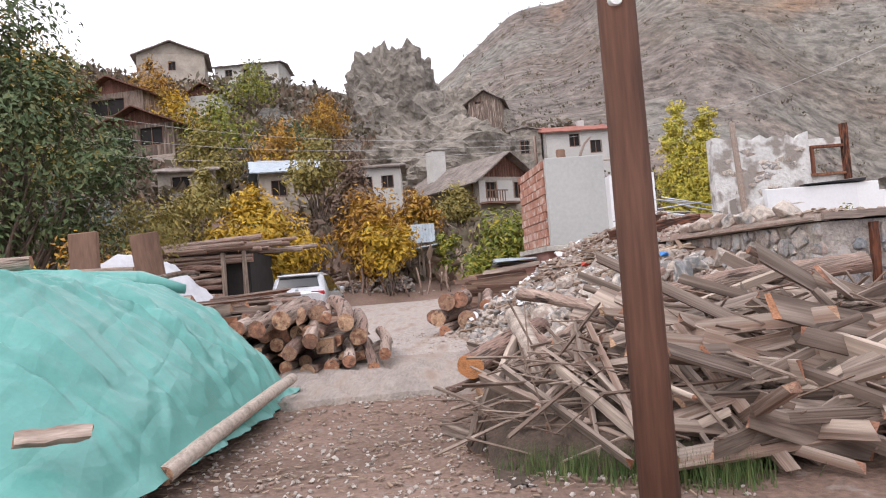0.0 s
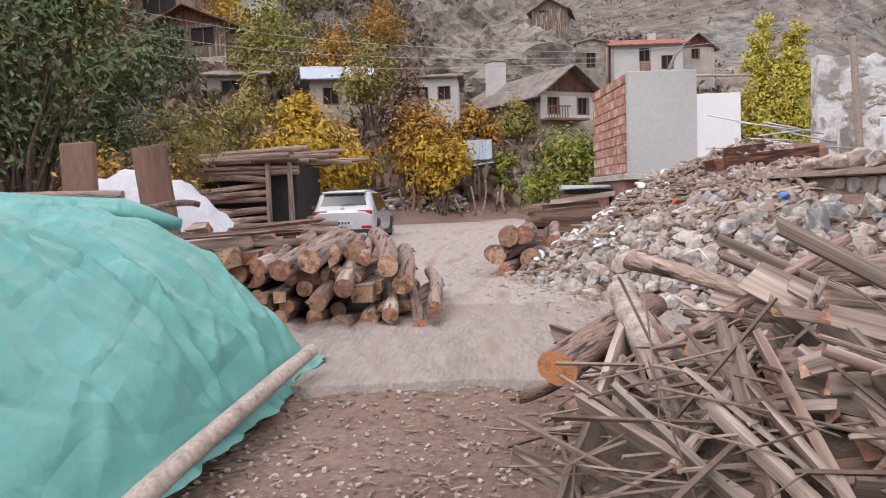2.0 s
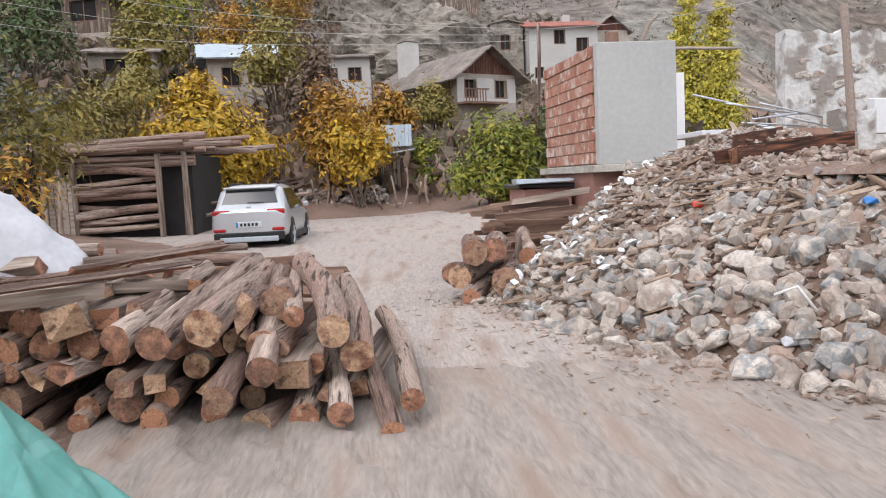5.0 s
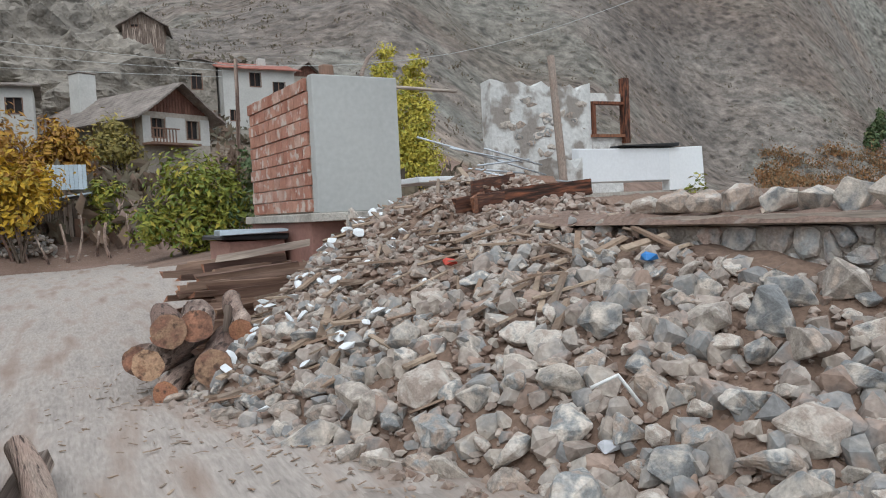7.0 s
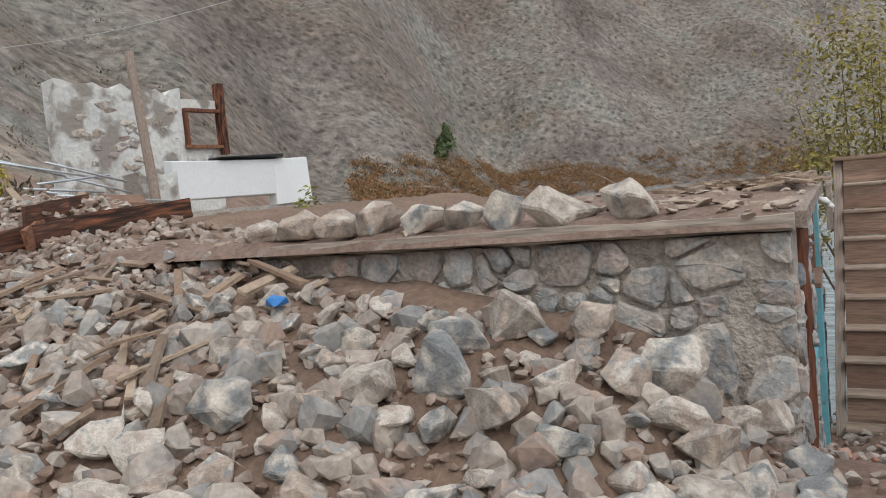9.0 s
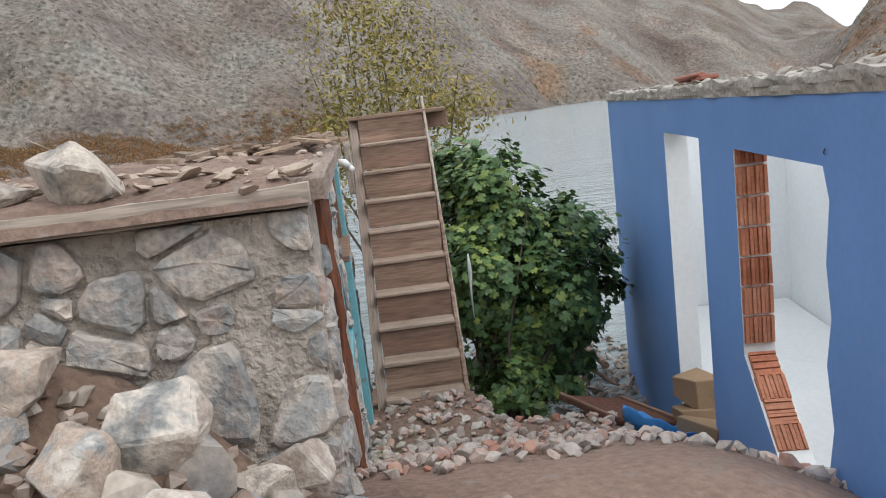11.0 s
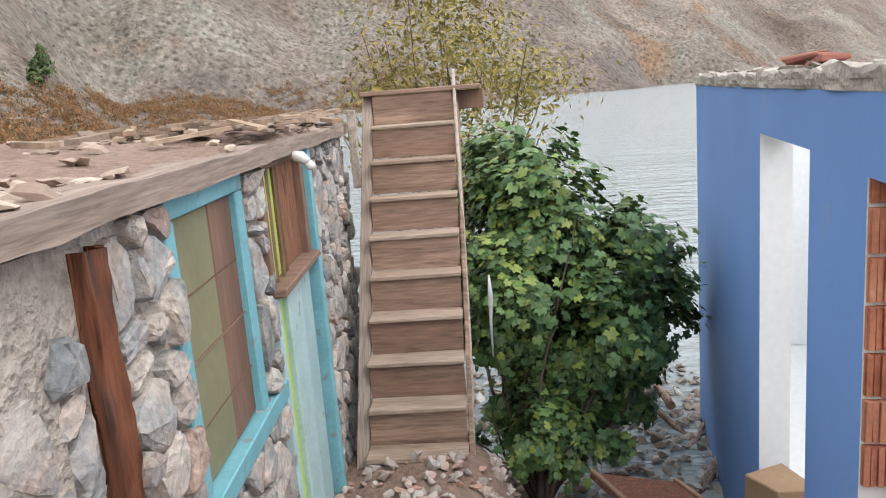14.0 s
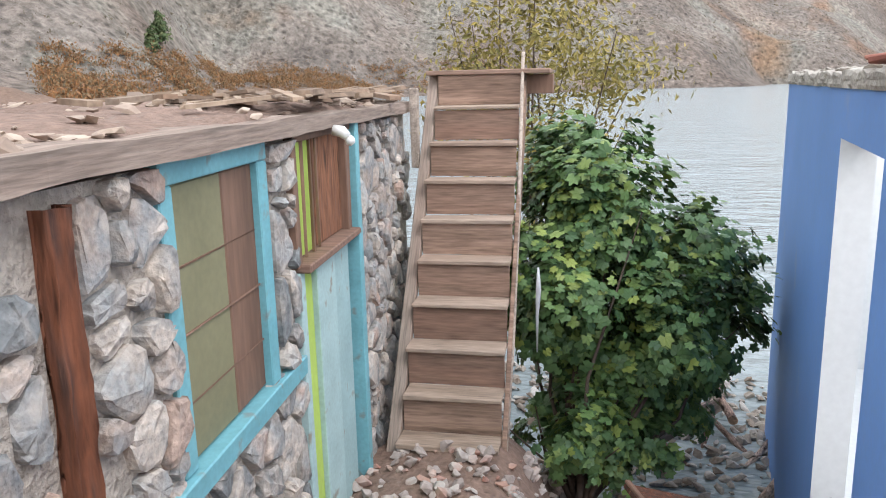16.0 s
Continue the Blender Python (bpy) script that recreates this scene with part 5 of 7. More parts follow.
b2 = part("wall_beam", beam_bm(3.5, 0, -0.07, 0.12, 1.41, 1.5, 4), BEAM, None, m=WM @ Matrix(((0, 1, 0, 0), (1, 0, 0, 0), (0, 0, 1, 0), (0, 0, 0, 1))))
tagged(b2, "weathered beam along the west wall head", "beam", kind="structure")
rng = random.Random(77)
# row of capping stones on the west wall
v = 0.7
while v < 3.7:
    s = rng.uniform(0.38, 0.56)
    v += s * 0.36
    p = WM @ Vector((0.12, v, 1.5 + s * 0.2))
    tagged(ob_of("boulder", ROCK_MESHES[rng.randrange(12)], Matrix.Translation(p) @ Matrix.Rotation(radians(99), 4, "Z") @ turn(rng, 0.15) @ Matrix.Rotation(rng.uniform(-0.4, 0.4), 4, "Z") @ Matrix.Diagonal((s, s, s * 1.15, 1))), "grey stone set loose on the wall head", "stone", "stones on the wall head")
    v += s * 0.36
flat = []
for _ in range(420):
    x, y = rng.uniform(-0.1, 5.7), rng.uniform(0.0, 5.5)
    if rng.random() < 0.5:
        x = rng.uniform(3.6, 5.7) if rng.random() < 0.6 else rng.uniform(0.0, 1.2)
        y = abs(rng.gauss(0.2, 0.4))
    s = rng.uniform(0.03, 0.14)
    flat.append(HM @ Matrix.Translation((x, y, roof_fn((x + 0.1) / 5.95, (y + 0.02) / 6.5)[2] + s * 0.12)) @ turn(rng, 0.3) @ Matrix.Diagonal((s * 1.4, s, s * 0.6, 1)))
scatter("roof_debris", CHIPS, flat, mat("roof_debris", [(0.36, 0.28, 0.22), (0.48, 0.4, 0.33), (0.26, 0.19, 0.15)], 0.9, 4, 0.2, 30, 0.4, 0.01, island=True), "chips, clods and flat stones on the earth roof", "debris")
laths = []
for _ in range(110):
    x, y = rng.uniform(2.6, 5.8), abs(rng.gauss(0.35, 0.5))
    laths.append(HM @ Matrix.Translation((x, y, 1.56 + rng.uniform(0, 0.05))) @ Euler((0, rng.uniform(-0.1, 0.1), rng.gauss(0.1, 0.6))).to_matrix().to_4x4() @ Matrix.Diagonal((rng.uniform(0.15, 0.6), 0.5, 0.7, 1)))
scatter("roof_laths", SPLINTERS, laths, WOODBITS, "broken laths strewn along the roof edge", "lath")

# rotten post, window, transom window and door in the south wall


def post_fn(u, v):
    """A split, grooved timber standing in the wall: v goes round, u goes up."""
    a = 2 * math.pi * v
    z = -1.2 + 2.56 * u
    x = 0.052 * max(-1, min(1, 1.3 * math.cos(a)))
    y = 0.055 * max(-1, min(1, 1.3 * math.sin(a)))
    groove = 0.04 * abs(math.sin((x + 0.02 * fbm(z * 2, 3)) * 48)) * (math.sin(a) < 0.2)
    return (0.67 + 0.03 * u + x + 0.018 * fbm(z * 3, v * 3), -0.01 + y + groove + 0.01 * fbm(z * 5, x * 20), z)


post = tagged(ob_of("wall_post", grid_mesh("wall_post", [k / 60 for k in range(61)], [k / 48 for k in range(49)], post_fn, [RUSTY]), HM), "rotten red-brown split timber post in the stone wall", "post")

FM = HM @ Matrix.Translation((-0.03, 0.025, 0))
win = empty("window_1", FM)
tagged(win, "turquoise wooden window frame boarded with olive panels", "window", kind="structure")


def bar(name, parent, lo, hi, material, label="", bevel=0.006):
    return part(name, boxbm(lo, hi, bevel, wob=0.004), material, parent, label)


bar("frame_top", win, (1.29, -0.035, 1.33), (2.26, 0.06, 1.44), TURQ)
bar("frame_left", win, (1.29, -0.03, 0.29), (1.38, 0.06, 1.328), TURQ)
bar("frame_right", win, (2.16, -0.03, 0.29), (2.26, 0.06, 1.328), TURQ)
bar("frame_sill", win, (1.15, -0.055, 0.19), (2.6, 0.05, 0.287), TURQ, "long chipped turquoise board under the window")
bar("panel", win, (1.382, 0.0, 0.3), (1.83, 0.03, 1.326), OLIVE, "olive green board")
bar("panel", win, (1.834, 0.002, 0.3), (2.158, 0.032, 1.326), BROWNBOARD, "brown board")
for z in (0.52, 0.78, 1.03):
    bar("lath", win, (1.385, -0.006, z), (2.15, -0.001, z + 0.006), BROWNBOARD, "", 0.0)

tran = empty("window_2", FM)
tagged(tran, "dark brown transom window with green boards behind bars", "window", kind="structure")
bar("frame_top", tran, (2.58, -0.05, 1.38), (3.7, 0.06, 1.47), BROWNBOARD)
bar("frame_left", tran, (2.58, -0.045, 0.74), (2.66, 0.06, 1.378), BROWNBOARD)
bar("frame_right", tran, (3.6, -0.045, 0.74), (3.69, 0.06, 1.378), BROWNBOARD)
bar("frame_sill", tran, (2.6, -0.1, 0.72), (3.69, 0.06, 0.76), STAIR, "weathered sill board")
bar("panel", tran, (2.662, 0.01, 0.765), (3.05, 0.03, 1.376), LIME, "lime green board")
bar("panel", tran, (3.054, 0.0, 0.765), (3.598, 0.03, 1.376), RUSTY, "red-brown board")
for u in (2.78, 2.92, 3.03):
    bar("bar", tran, (u, -0.03, 0.765), (u + 0.016, -0.014, 1.376), BROWNBOARD, "", 0.002)
lamp_bm = bmesh.new()
tube(lamp_bm, [(3.1, -0.08, 1.41), (3.1, -0.13, 1.4), (3.105, -0.16, 1.37)], [0.03, 0.033, 0.025], 10)
tube(lamp_bm, [(3.105, -0.16, 1.37), (3.11, -0.175, 1.345), (3.115, -0.185, 1.33)], [0.022, 0.03, 0.018], 10)
tagged(part("lamp_holder", lamp_bm, PORCELAIN, None, "", True, HM), "white porcelain lamp holder screwed to the transom", "lamp holder")

door = empty("door_1", FM)
tagged(door, "faded turquoise and lime painted plank door, closed", "door", kind="structure")
bar("frame_left", door, (2.585, -0.05, -1.15), (2.66, 0.06, 0.715), PALETURQ, "faded turquoise post")
bar("board", door, (2.665, 0.0, -1.15), (2.93, 0.03, 0.715), LIME, "lime green board")
bar("board", door, (2.936, -0.03, -1.15), (3.28, 0.03, 0.715), PALETURQ, "pale turquoise board")
bar("board", door, (3.286, -0.02, -1.15), (3.64, 0.03, 0.715), PALETURQ, "pale turquoise board")
bar("frame_right", door, (3.71, -0.085, -1.15), (3.8, 0.06, 1.47), TURQ, "bright turquoise post")
# near-black panel: the unlit room's shade as plain colour
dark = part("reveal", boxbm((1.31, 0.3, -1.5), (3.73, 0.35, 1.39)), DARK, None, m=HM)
tagged(dark, "near-black panel standing in for the shaded room behind the boarded openings", "wall", kind="structure")

# ---- steep wooden stair ----
SM = Matrix.Translation((8.5, 8.41, 0)) @ Matrix.Rotation(radians(4.0), 4, "Z")
stair = empty("wooden_stair", SM)
tagged(stair, "steep bare plank stair beside the stone house", "stair")
RISE, RUN, W = 0.292, 0.205, 0.82
for k in range(10):
    x0, z0 = 0.1 + RUN * k, -1.18 + RISE * k
    wob = random.Random(k).uniform(-0.01, 0.01)
    if k < 9:
        bar("tread", stair, (x0 - 0.03, 0.03, z0 + RISE - 0.02), (x0 + RUN + 0.01, W - 0.05 + wob, z0 + RISE + 0.012), TREAD, "pale tread", 0.005)
    bar("riser", stair, (x0, 0.035, z0 + 0.015), (x0 + 0.022, W - 0.055, z0 + RISE - 0.023), STAIR, "", 0.003)
bar("landing", stair, (0.1 + RUN * 9 - 0.03, -0.22, -1.18 + RISE * 10 - 0.02), (0.1 + RUN * 9 + 0.45, W + 0.05, -1.18 + RISE * 10 + 0.02), STAIR)
bar("bearer", stair, (0.1 + RUN * 9 + 0.12, -0.24, -1.18 + RISE * 10 - 0.19), (0.1 + RUN * 9 + 0.24, W + 0.05, -1.18 + RISE * 10 - 0.024), BROWNBOARD, "dark cross beam under the landing")
slope_a = math.atan2(RISE, RUN)
for name, y0, y1, off in (("stringer", W - 0.045, W + 0.05, 0.02), ("stringer", -0.01, 0.025, 0.1)):
    L = math.hypot(RUN, RISE) * 10 + 0.1
    m = Matrix.Translation((0.02, 0, -1.28)) @ Matrix.Rotation(-slope_a, 4, "Y")
    bm = boxbm((0, y0, -off), (L, y1, 0.06), 0.006, wob=0.006)
    part(name, bm, BEAM if off < 0.05 else STAIR, stair, "long side board", False, m)
rail = bmesh.new()
tube(rail, [(0.03, 0.0, -1.25), (0.75, -0.01, -0.22), (1.3, 0.0, 0.58), (2.02, 0.02, 1.9)], [0.016, 0.018, 0.018, 0.015], 7)
part("hand_pole", rail, BEAM, stair, "thin peeled pole along the open side", True)
bar("spare_board", stair, (1.55, W + 0.05, 0.95), (1.62, W + 0.12, 1.62), BEAM, "short upright board at the top")

# broken brick and stone at the stair's foot
rub = []
rng = random.Random(61)
for _ in range(1500):
    x, y = rng.uniform(5.0, 9.9), rng.uniform(6.6, 9.35)
    if x > 8.6 and y > 8.35:
        continue
    s = rng.uniform(0.04, 0.15)
    rub.append(Matrix.Translation((x, y, ground_z(x, y) + s * 0.2)) @ turn(rng, 0.7) @ Matrix.Scale(s, 4))
scatter("brick_rubble", CHIPS, rub, mat("brick_rubble", [(0.4, 0.2, 0.15), (0.45, 0.4, 0.36), (0.36, 0.3, 0.27), (0.5, 0.46, 0.42), (0.42, 0.26, 0.2)], 0.9, 4, 0.25, 30, 0.5, 0.01, island=True), "crushed brick and stone rubble in the yard", "rubble")
drift = []
for _ in range(900):
    x, y = rng.uniform(9.5, 14.0), rng.uniform(5.5, 10)
    s = rng.uniform(0.05, 0.2)
    drift.append(Matrix.Translation((x, y, max(ground_z(x, y), WATER_Z) + 0.02)) @ turn(rng, 0.5) @ Matrix.Diagonal((s * 1.3, s, s * 0.8, 1)))
scatter("shore_debris", CHIPS, drift, mat("shore_debris", [(0.28, 0.24, 0.2), (0.4, 0.37, 0.33), (0.22, 0.17, 0.13), (0.55, 0.53, 0.5)], 0.9, 4, 0.25, 30, 0.5, 0.01, island=True), "stones and driftwood along the lake shore", "shore debris")
for k in range(8):
    x, y = rng.uniform(10.5, 13), rng.uniform(6.4, 7.8)
    a = rng.uniform(-0.6, 0.6)
    lay("driftwood", STICKS[k], (x, y, max(ground_z(x, y), WATER_Z) + 0.05), (x + 1.2 * math.cos(a), y + 1.2 * math.sin(a), WATER_Z + 0.08), 0, (1.5, 1.5), "bare driftwood branch washed up on the shore", "driftwood", "driftwood on the shore")
lay("plank", PLANKS[2], (10.9, 7.5, -1.9), (12.9, 6.5, -2.15), 1.5, (1.0, 1.0), "long dark plank lying on the shore stones", "plank")

# ---- things lying before the blue wall ----
board = part("cabinet_door", boxbm((-0.5, -0.35, -0.02), (0.5, 0.35, 0.02), 0.01), RUSTY, None, m=Matrix.Translation((8.25, 7.1, -1.1)) @ Euler((0.28, 0.1, 0.35)).to_matrix().to_4x4())
tagged(board, "brown wooden cabinet door lying on rubble", "cabinet door")
part("rim", boxbm((-0.5, 0.31, 0.02), (0.5, 0.35, 0.045), 0.006), BROWNBOARD, board)
part("rim", boxbm((-0.5, -0.35, 0.02), (0.5, -0.31, 0.045), 0.006), BROWNBOARD, board)


def basin():
    bm = bmesh.new()
    prof = ((0.0, 0.0), (0.2, 0.0), (0.27, 0.06), (0.3, 0.14), (0.33, 0.15), (0.33, 0.135), (0.28, 0.05), (0.2, 0.015), (0.0, 0.015))
    n = 20
    rings = [[bm.verts.new((r * math.cos(6.2832 * k / n) * (1 + 0.1 * math.sin(3 * k)), r * math.sin(6.2832 * k / n), z + 0.02 * math.sin(2.2 * k) * (r > 0.25))) for k in range(n)] if r else [bm.verts.new((0, 0, z))] for r, z in prof]
    for a, b in zip(rings, rings[1:]):
        for k in range(n):
            q = [a[k % len(a)], a[(k + 1) % len(a)], b[(k + 1) % len(b)], b[k % len(b)]]
            q = list(dict.fromkeys(q))
            if len(q) > 2:
                bm.faces.new(q)
    return bm


tagged(part("plastic_basin", basin(), BLUEPLASTIC, None, "", True, Matrix.Translation((7.6, 6.95, -1.1)) @ Euler((0.5, 0.3, 0)).to_matrix().to_4x4()), "crushed blue plastic basin on the rubble", "basin")
for k, (x, y, z, s) in enumerate(((7.85, 6.55, -1.2, 0.4), (7.95, 6.5, -0.98, 0.34), (7.6, 6.6, -1.2, 0.36))):
    tagged(part("cardboard_box", boxbm((-s / 2, -0.14, 0), (s / 2, 0.14, 0.22), 0.008, wob=0.03), CARD, None, m=Matrix.Translation((x, y, z)) @ Euler((0.15 * k, 0.2 - 0.2 * k, 0.4 * k)).to_matrix().to_4x4()), "squashed brown cardboard box at the doorway", "cardboard box", "boxes at the doorway")
tagged(ob_of("boulder", ROCK_MESHES[4], Matrix.Translation((8.15, 8.15, -1.02)) @ Matrix.Scale(0.16, 4)), "small white stone at the foot of the bush", "stone")

# ---- brick lining of the broken hole, and the rough beam on the wall ----
BRICK_ME = []
for k in range(3):
    bm = bmesh.new()
    for j in range(7):
        box(bm, (-0.092 + 0.0265 * j, -0.02, -0.086), (-0.092 + 0.0265 * j + 0.021, 0.02 - 0.008 * (j % 2), 0.086), 0, wob=0.002)
    box(bm, (-0.094, -0.02, -0.088), (0.094, 0.005, 0.088))
    BRICK_ME.append(bm_mesh("brick", bm, BRICK))
z = -0.02
k = 0
while z < 1.2:
    ob_of("brick", BRICK_ME[k % 3], Matrix.Translation((2.425, -0.1, z + 0.09)) @ Matrix.Rotation(radians(90 + (-2 + 4 * (k % 2))), 4, "Z"), wall_blue)
    z += 0.195
    k += 1
lip = ((2.43, -0.08), (1.85, -0.54))
for k in range(4):
    t = (k + 0.5) / 4
    x, z = 2.42 + (1.9 - 2.42) * t, -0.1 + (-0.54 + 0.1) * t
    ob_of("brick", BRICK_ME[k % 3], Matrix.Translation((x - 0.01, -0.1, z + 0.015)) @ Matrix.Rotation(radians(-40), 4, "Y") @ Matrix.Rotation(radians(90), 4, "X") @ Matrix.Rotation(radians(90 * (k % 2)), 4, "Y") @ Matrix.Diagonal((0.95, 1, 0.95, 1)), wall_blue)


def ring_fn(u, v):
    x = -0.05 + (BL + 0.1) * u
    a = 2 * math.pi * v
    y = -0.1 + 0.115 * max(-1, min(1, 1.35 * math.cos(a))) + 0.018 * fbm(x * 3, v * 6, 3) * (math.cos(a) > 0 or True)
    z = 1.62 + 0.05 * max(-1, min(1, 1.4 * math.sin(a))) + 0.03 * fbm(x * 3.5, v * 4, 8) * (math.sin(a) > 0)
    return (x, y, z)


ring = ob_of("wall_head", grid_mesh("wall_head", [k / 160 for k in range(161)], [k / 16 for k in range(17)], ring_fn, [ROUGHCON], None, False), BM)
tagged(ring, "broken grey concrete ring beam on the blue wall", "beam", kind="structure")
tile_bits = []
for _ in range(60):
    u = rng.uniform(0.2, BL)
    s = rng.uniform(0.05, 0.16)
    tile_bits.append(BM @ Matrix.Translation((u, -0.1 + rng.uniform(-0.08, 0.08), 1.68)) @ turn(rng, 0.4) @ Matrix.Diagonal((s, s, s * 0.5, 1)))
scatter("mortar_crumbs", CHIPS, tile_bits, ROUGHCON, "mortar crumbs on top of the blue wall", "mortar crumb")
for k in range(3):
    p = BM @ Vector((3.4 + 0.22 * k, -0.1 + 0.03 * (k % 2), 1.7 + 0.012 * k))
    tagged(part("roof_tile", boxbm((-0.11, -0.07, -0.01), (0.11, 0.07, 0.012), 0.006, wob=0.01), REDROOF, None, m=Matrix.Translation(p) @ Euler((0.1 * k, 0.12, 0.5 * k)).to_matrix().to_4x4()), "broken dark red roof tile left on the wall", "roof tile", "roof tiles on the wall")
hook = bmesh.new()
tube(hook, [(1.02, 0.003, 1.33), (1.024, 0.008, 1.315), (1.02, 0.006, 1.305)], 0.003, 6)
part("cable_stub", hook, CARBLACK, wall_blue, "short black cable stub")


# ================= plants =================
def leaf_quad(rng, size):
    return [(-0.5 * size, 0, 0), (0, 0.22 * size, 0.06 * size), (0.55 * size, 0, -0.05 * size), (0, -0.22 * size, 0.06 * size)], [(0, 1, 2, 3)]


def fig_leaf(rng, size):
    """A five-lobed leaf."""
    pts = [(0, 0, 0)]
    for a, r in ((-150, 0.4), (-100, 0.58), (-72, 0.5), (-45, 0.8), (-22, 0.62), (0, 0.95), (22, 0.62), (45, 0.8), (72, 0.5), (100, 0.58), (150, 0.4)):
        pts.append((r * size * math.cos(radians(a)), r * size * math.sin(radians(a)), -0.22 * size * r * r))
    return pts, [(0, i, i + 1) for i in range(1, 11)]


def tree(name, base, limbs, clumps, leafmat, n, size, label, category, seed, shape=leaf_quad, trunk_r=0.09, droop=0.3, spread=1.0, depth=0.75):
    """Trunk and limbs as tapered tubes, crown of single leaves gathered in clumps: (x, y, z, r, squash) about the base."""
    rng = random.Random(seed)
    root = empty(name, Matrix.Translation(base))
    tagged(root, label, category)
    bm = bmesh.new()
    for x, y, z, r, sq in clumps:
        if limbs == 0:
            break
        for _ in range(limbs):
            e = Vector((x + rng.gauss(0, r * 0.45), y + rng.gauss(0, r * 0.45), z + rng.gauss(0, r * 0.3)))
            b0 = Vector((rng.gauss(0, trunk_r), rng.gauss(0, trunk_r), -0.15))
            mid = b0.lerp(e, 0.45) + Vector((rng.gauss(0, r * 0.18), rng.gauss(0, r * 0.18), r * 0.15))
            tube(bm, [b0, b0.lerp(mid, 0.5) + Vector((0, 0, 0.05 * r)), mid, e], [trunk_r, trunk_r * 0.75, trunk_r * 0.45, trunk_r * 0.12], 5, False)
    if limbs:
        part("trunk", bm, TRUNK, root, "dark stem and bare limbs", True)
    total = sum(c[3] ** 2 * c[4] for c in clumps)
    vs, fs = [], []
    for x, y, z, r, sq in clumps:
        twigs = []
        for _ in range(max(6, int(30 * r))):
            d = Vector((rng.gauss(0, 1), rng.gauss(0, 1), rng.gauss(0, 1))).normalized()
            twigs.append(Vector((x, y, z)) + Vector((d.x * r, d.y * r, d.z * r * sq)) * rng.uniform(depth * 0.6, 1.05))
        for _ in range(int(n * r * r * sq / total)):
            c = rng.choice(twigs)
            p = c + Vector((rng.gauss(0, 1), rng.gauss(0, 1), rng.gauss(0, 1))) * 0.2 * r * spread
            s = size * rng.uniform(0.6, 1.25)
            pts, faces = shape(rng, s)
            out = (p - Vector((x, y, z - r * 0.4))).normalized()
            nrm = (out + Vector((rng.gauss(0, 0.45), rng.gauss(0, 0.45), droop + rng.gauss(0, 0.4)))).normalized()
            q = nrm.to_track_quat("Z", "Y").to_matrix() @ Matrix.Rotation(rng.uniform(0, 6.28), 3, "Z")
            b = len(vs)
            vs += [p + q @ Vector(a) for a in pts]
            fs += [tuple(b + i for i in f) for f in faces]
    ob_of("crown", mesh_of("crown", vs, fs, [leafmat]), None, root)
    return root


tree("fig_bush", (10.05, 8.0, -2.0), 4, ((0.7, -0.1, 2.45, 0.75, 0.95), (0.25, 0.1, 1.85, 0.7, 0.9), (1.1, -0.75, 1.85, 0.75, 0.95), (1.3, -1.15, 1.3, 0.55, 0.9), (0.5, -0.45, 1.4, 0.75, 0.9), (1.3, 0.1, 2.7, 0.65, 0.9), (0.3, -0.1, 0.85, 0.45, 0.8), (0.9, 0.4, 1.6, 0.6, 0.9), (0.75, -0.6, 0.95, 0.55, 0.8), (0.35, -0.5, 0.45, 0.4, 0.7), (0.9, -0.15, 0.55, 0.45, 0.7), (0.1, -0.25, 0.5, 0.42, 0.8), (-0.2, 0.0, 0.75, 0.4, 0.8), (0.45, 0.2, 0.45, 0.42, 0.7), (1.05, -0.85, 0.65, 0.45, 0.8)), GREENLEAF, 19000, 0.09, "dense fig bush with broad green lobed leaves", "bush", 5, fig_leaf, 0.035, 0.5, 0.75)
tree("shore_tree", (16.5, 9.2, -2.6), 3, ((0, 0, 5.0, 1.4, 1.1), (-0.3, 1.2, 4.2, 1.1, 0.9), (0.2, -1.1, 4.4, 1.0, 0.9), (0.5, 0.4, 6.3, 1.1, 1.1), (0.2, 0.2, 3.2, 1.4, 0.6), (0.1, -0.5, 2.8, 1.2, 0.5)), OCHRELEAF, 6500, 0.13, "thin willow-like tree with ochre autumn leaves on the shore", "tree", 8, leaf_quad, 0.06, -0.2, 1.3, 0.2)
rag = bmesh.new()
tube(rag, [(9.3, 8.27, 0.28), (9.31, 8.27, 0.1), (9.32, 8.28, -0.1), (9.33, 8.28, -0.4)], [0.008, 0.022, 0.012, 0.006], 7)
tagged(part("rag", rag, WHITETARP, None, "", True), "white rag hanging in the bush", "rag")


# ================= the village beyond the road =================
def roof_slope(x0, x1, y0, y1):
    """One uneven roof slope of overlapping courses with ragged eaves, 9 cm thick."""
    bm = bmesh.new()
    n = 20
    rows = []
    for i in range(n + 1):
        row = []
        for j in range(n + 1):
            x, y = x0 + (x1 - x0) * i / n, y0 + (y1 - y0) * j / n
            e = 0.06 * fbm(x * 3, y * 3, 4)
            row.append(bm.verts.new((x + e * (i in (0, n)), y + e * (j in (0, n)), 0.05 + 0.025 * ((i + j) % 2) + 0.05 * fbm(x * 0.8, y * 0.8))))
        rows.append(row)
    faces = [bm.faces.new((rows[i][j], rows[i + 1][j], rows[i + 1][j + 1], rows[i][j + 1])) for i in range(n) for j in range(n)]
    bm.normal_update()
    bmesh.ops.solidify(bm, geom=faces, thickness=0.09)
    return bm


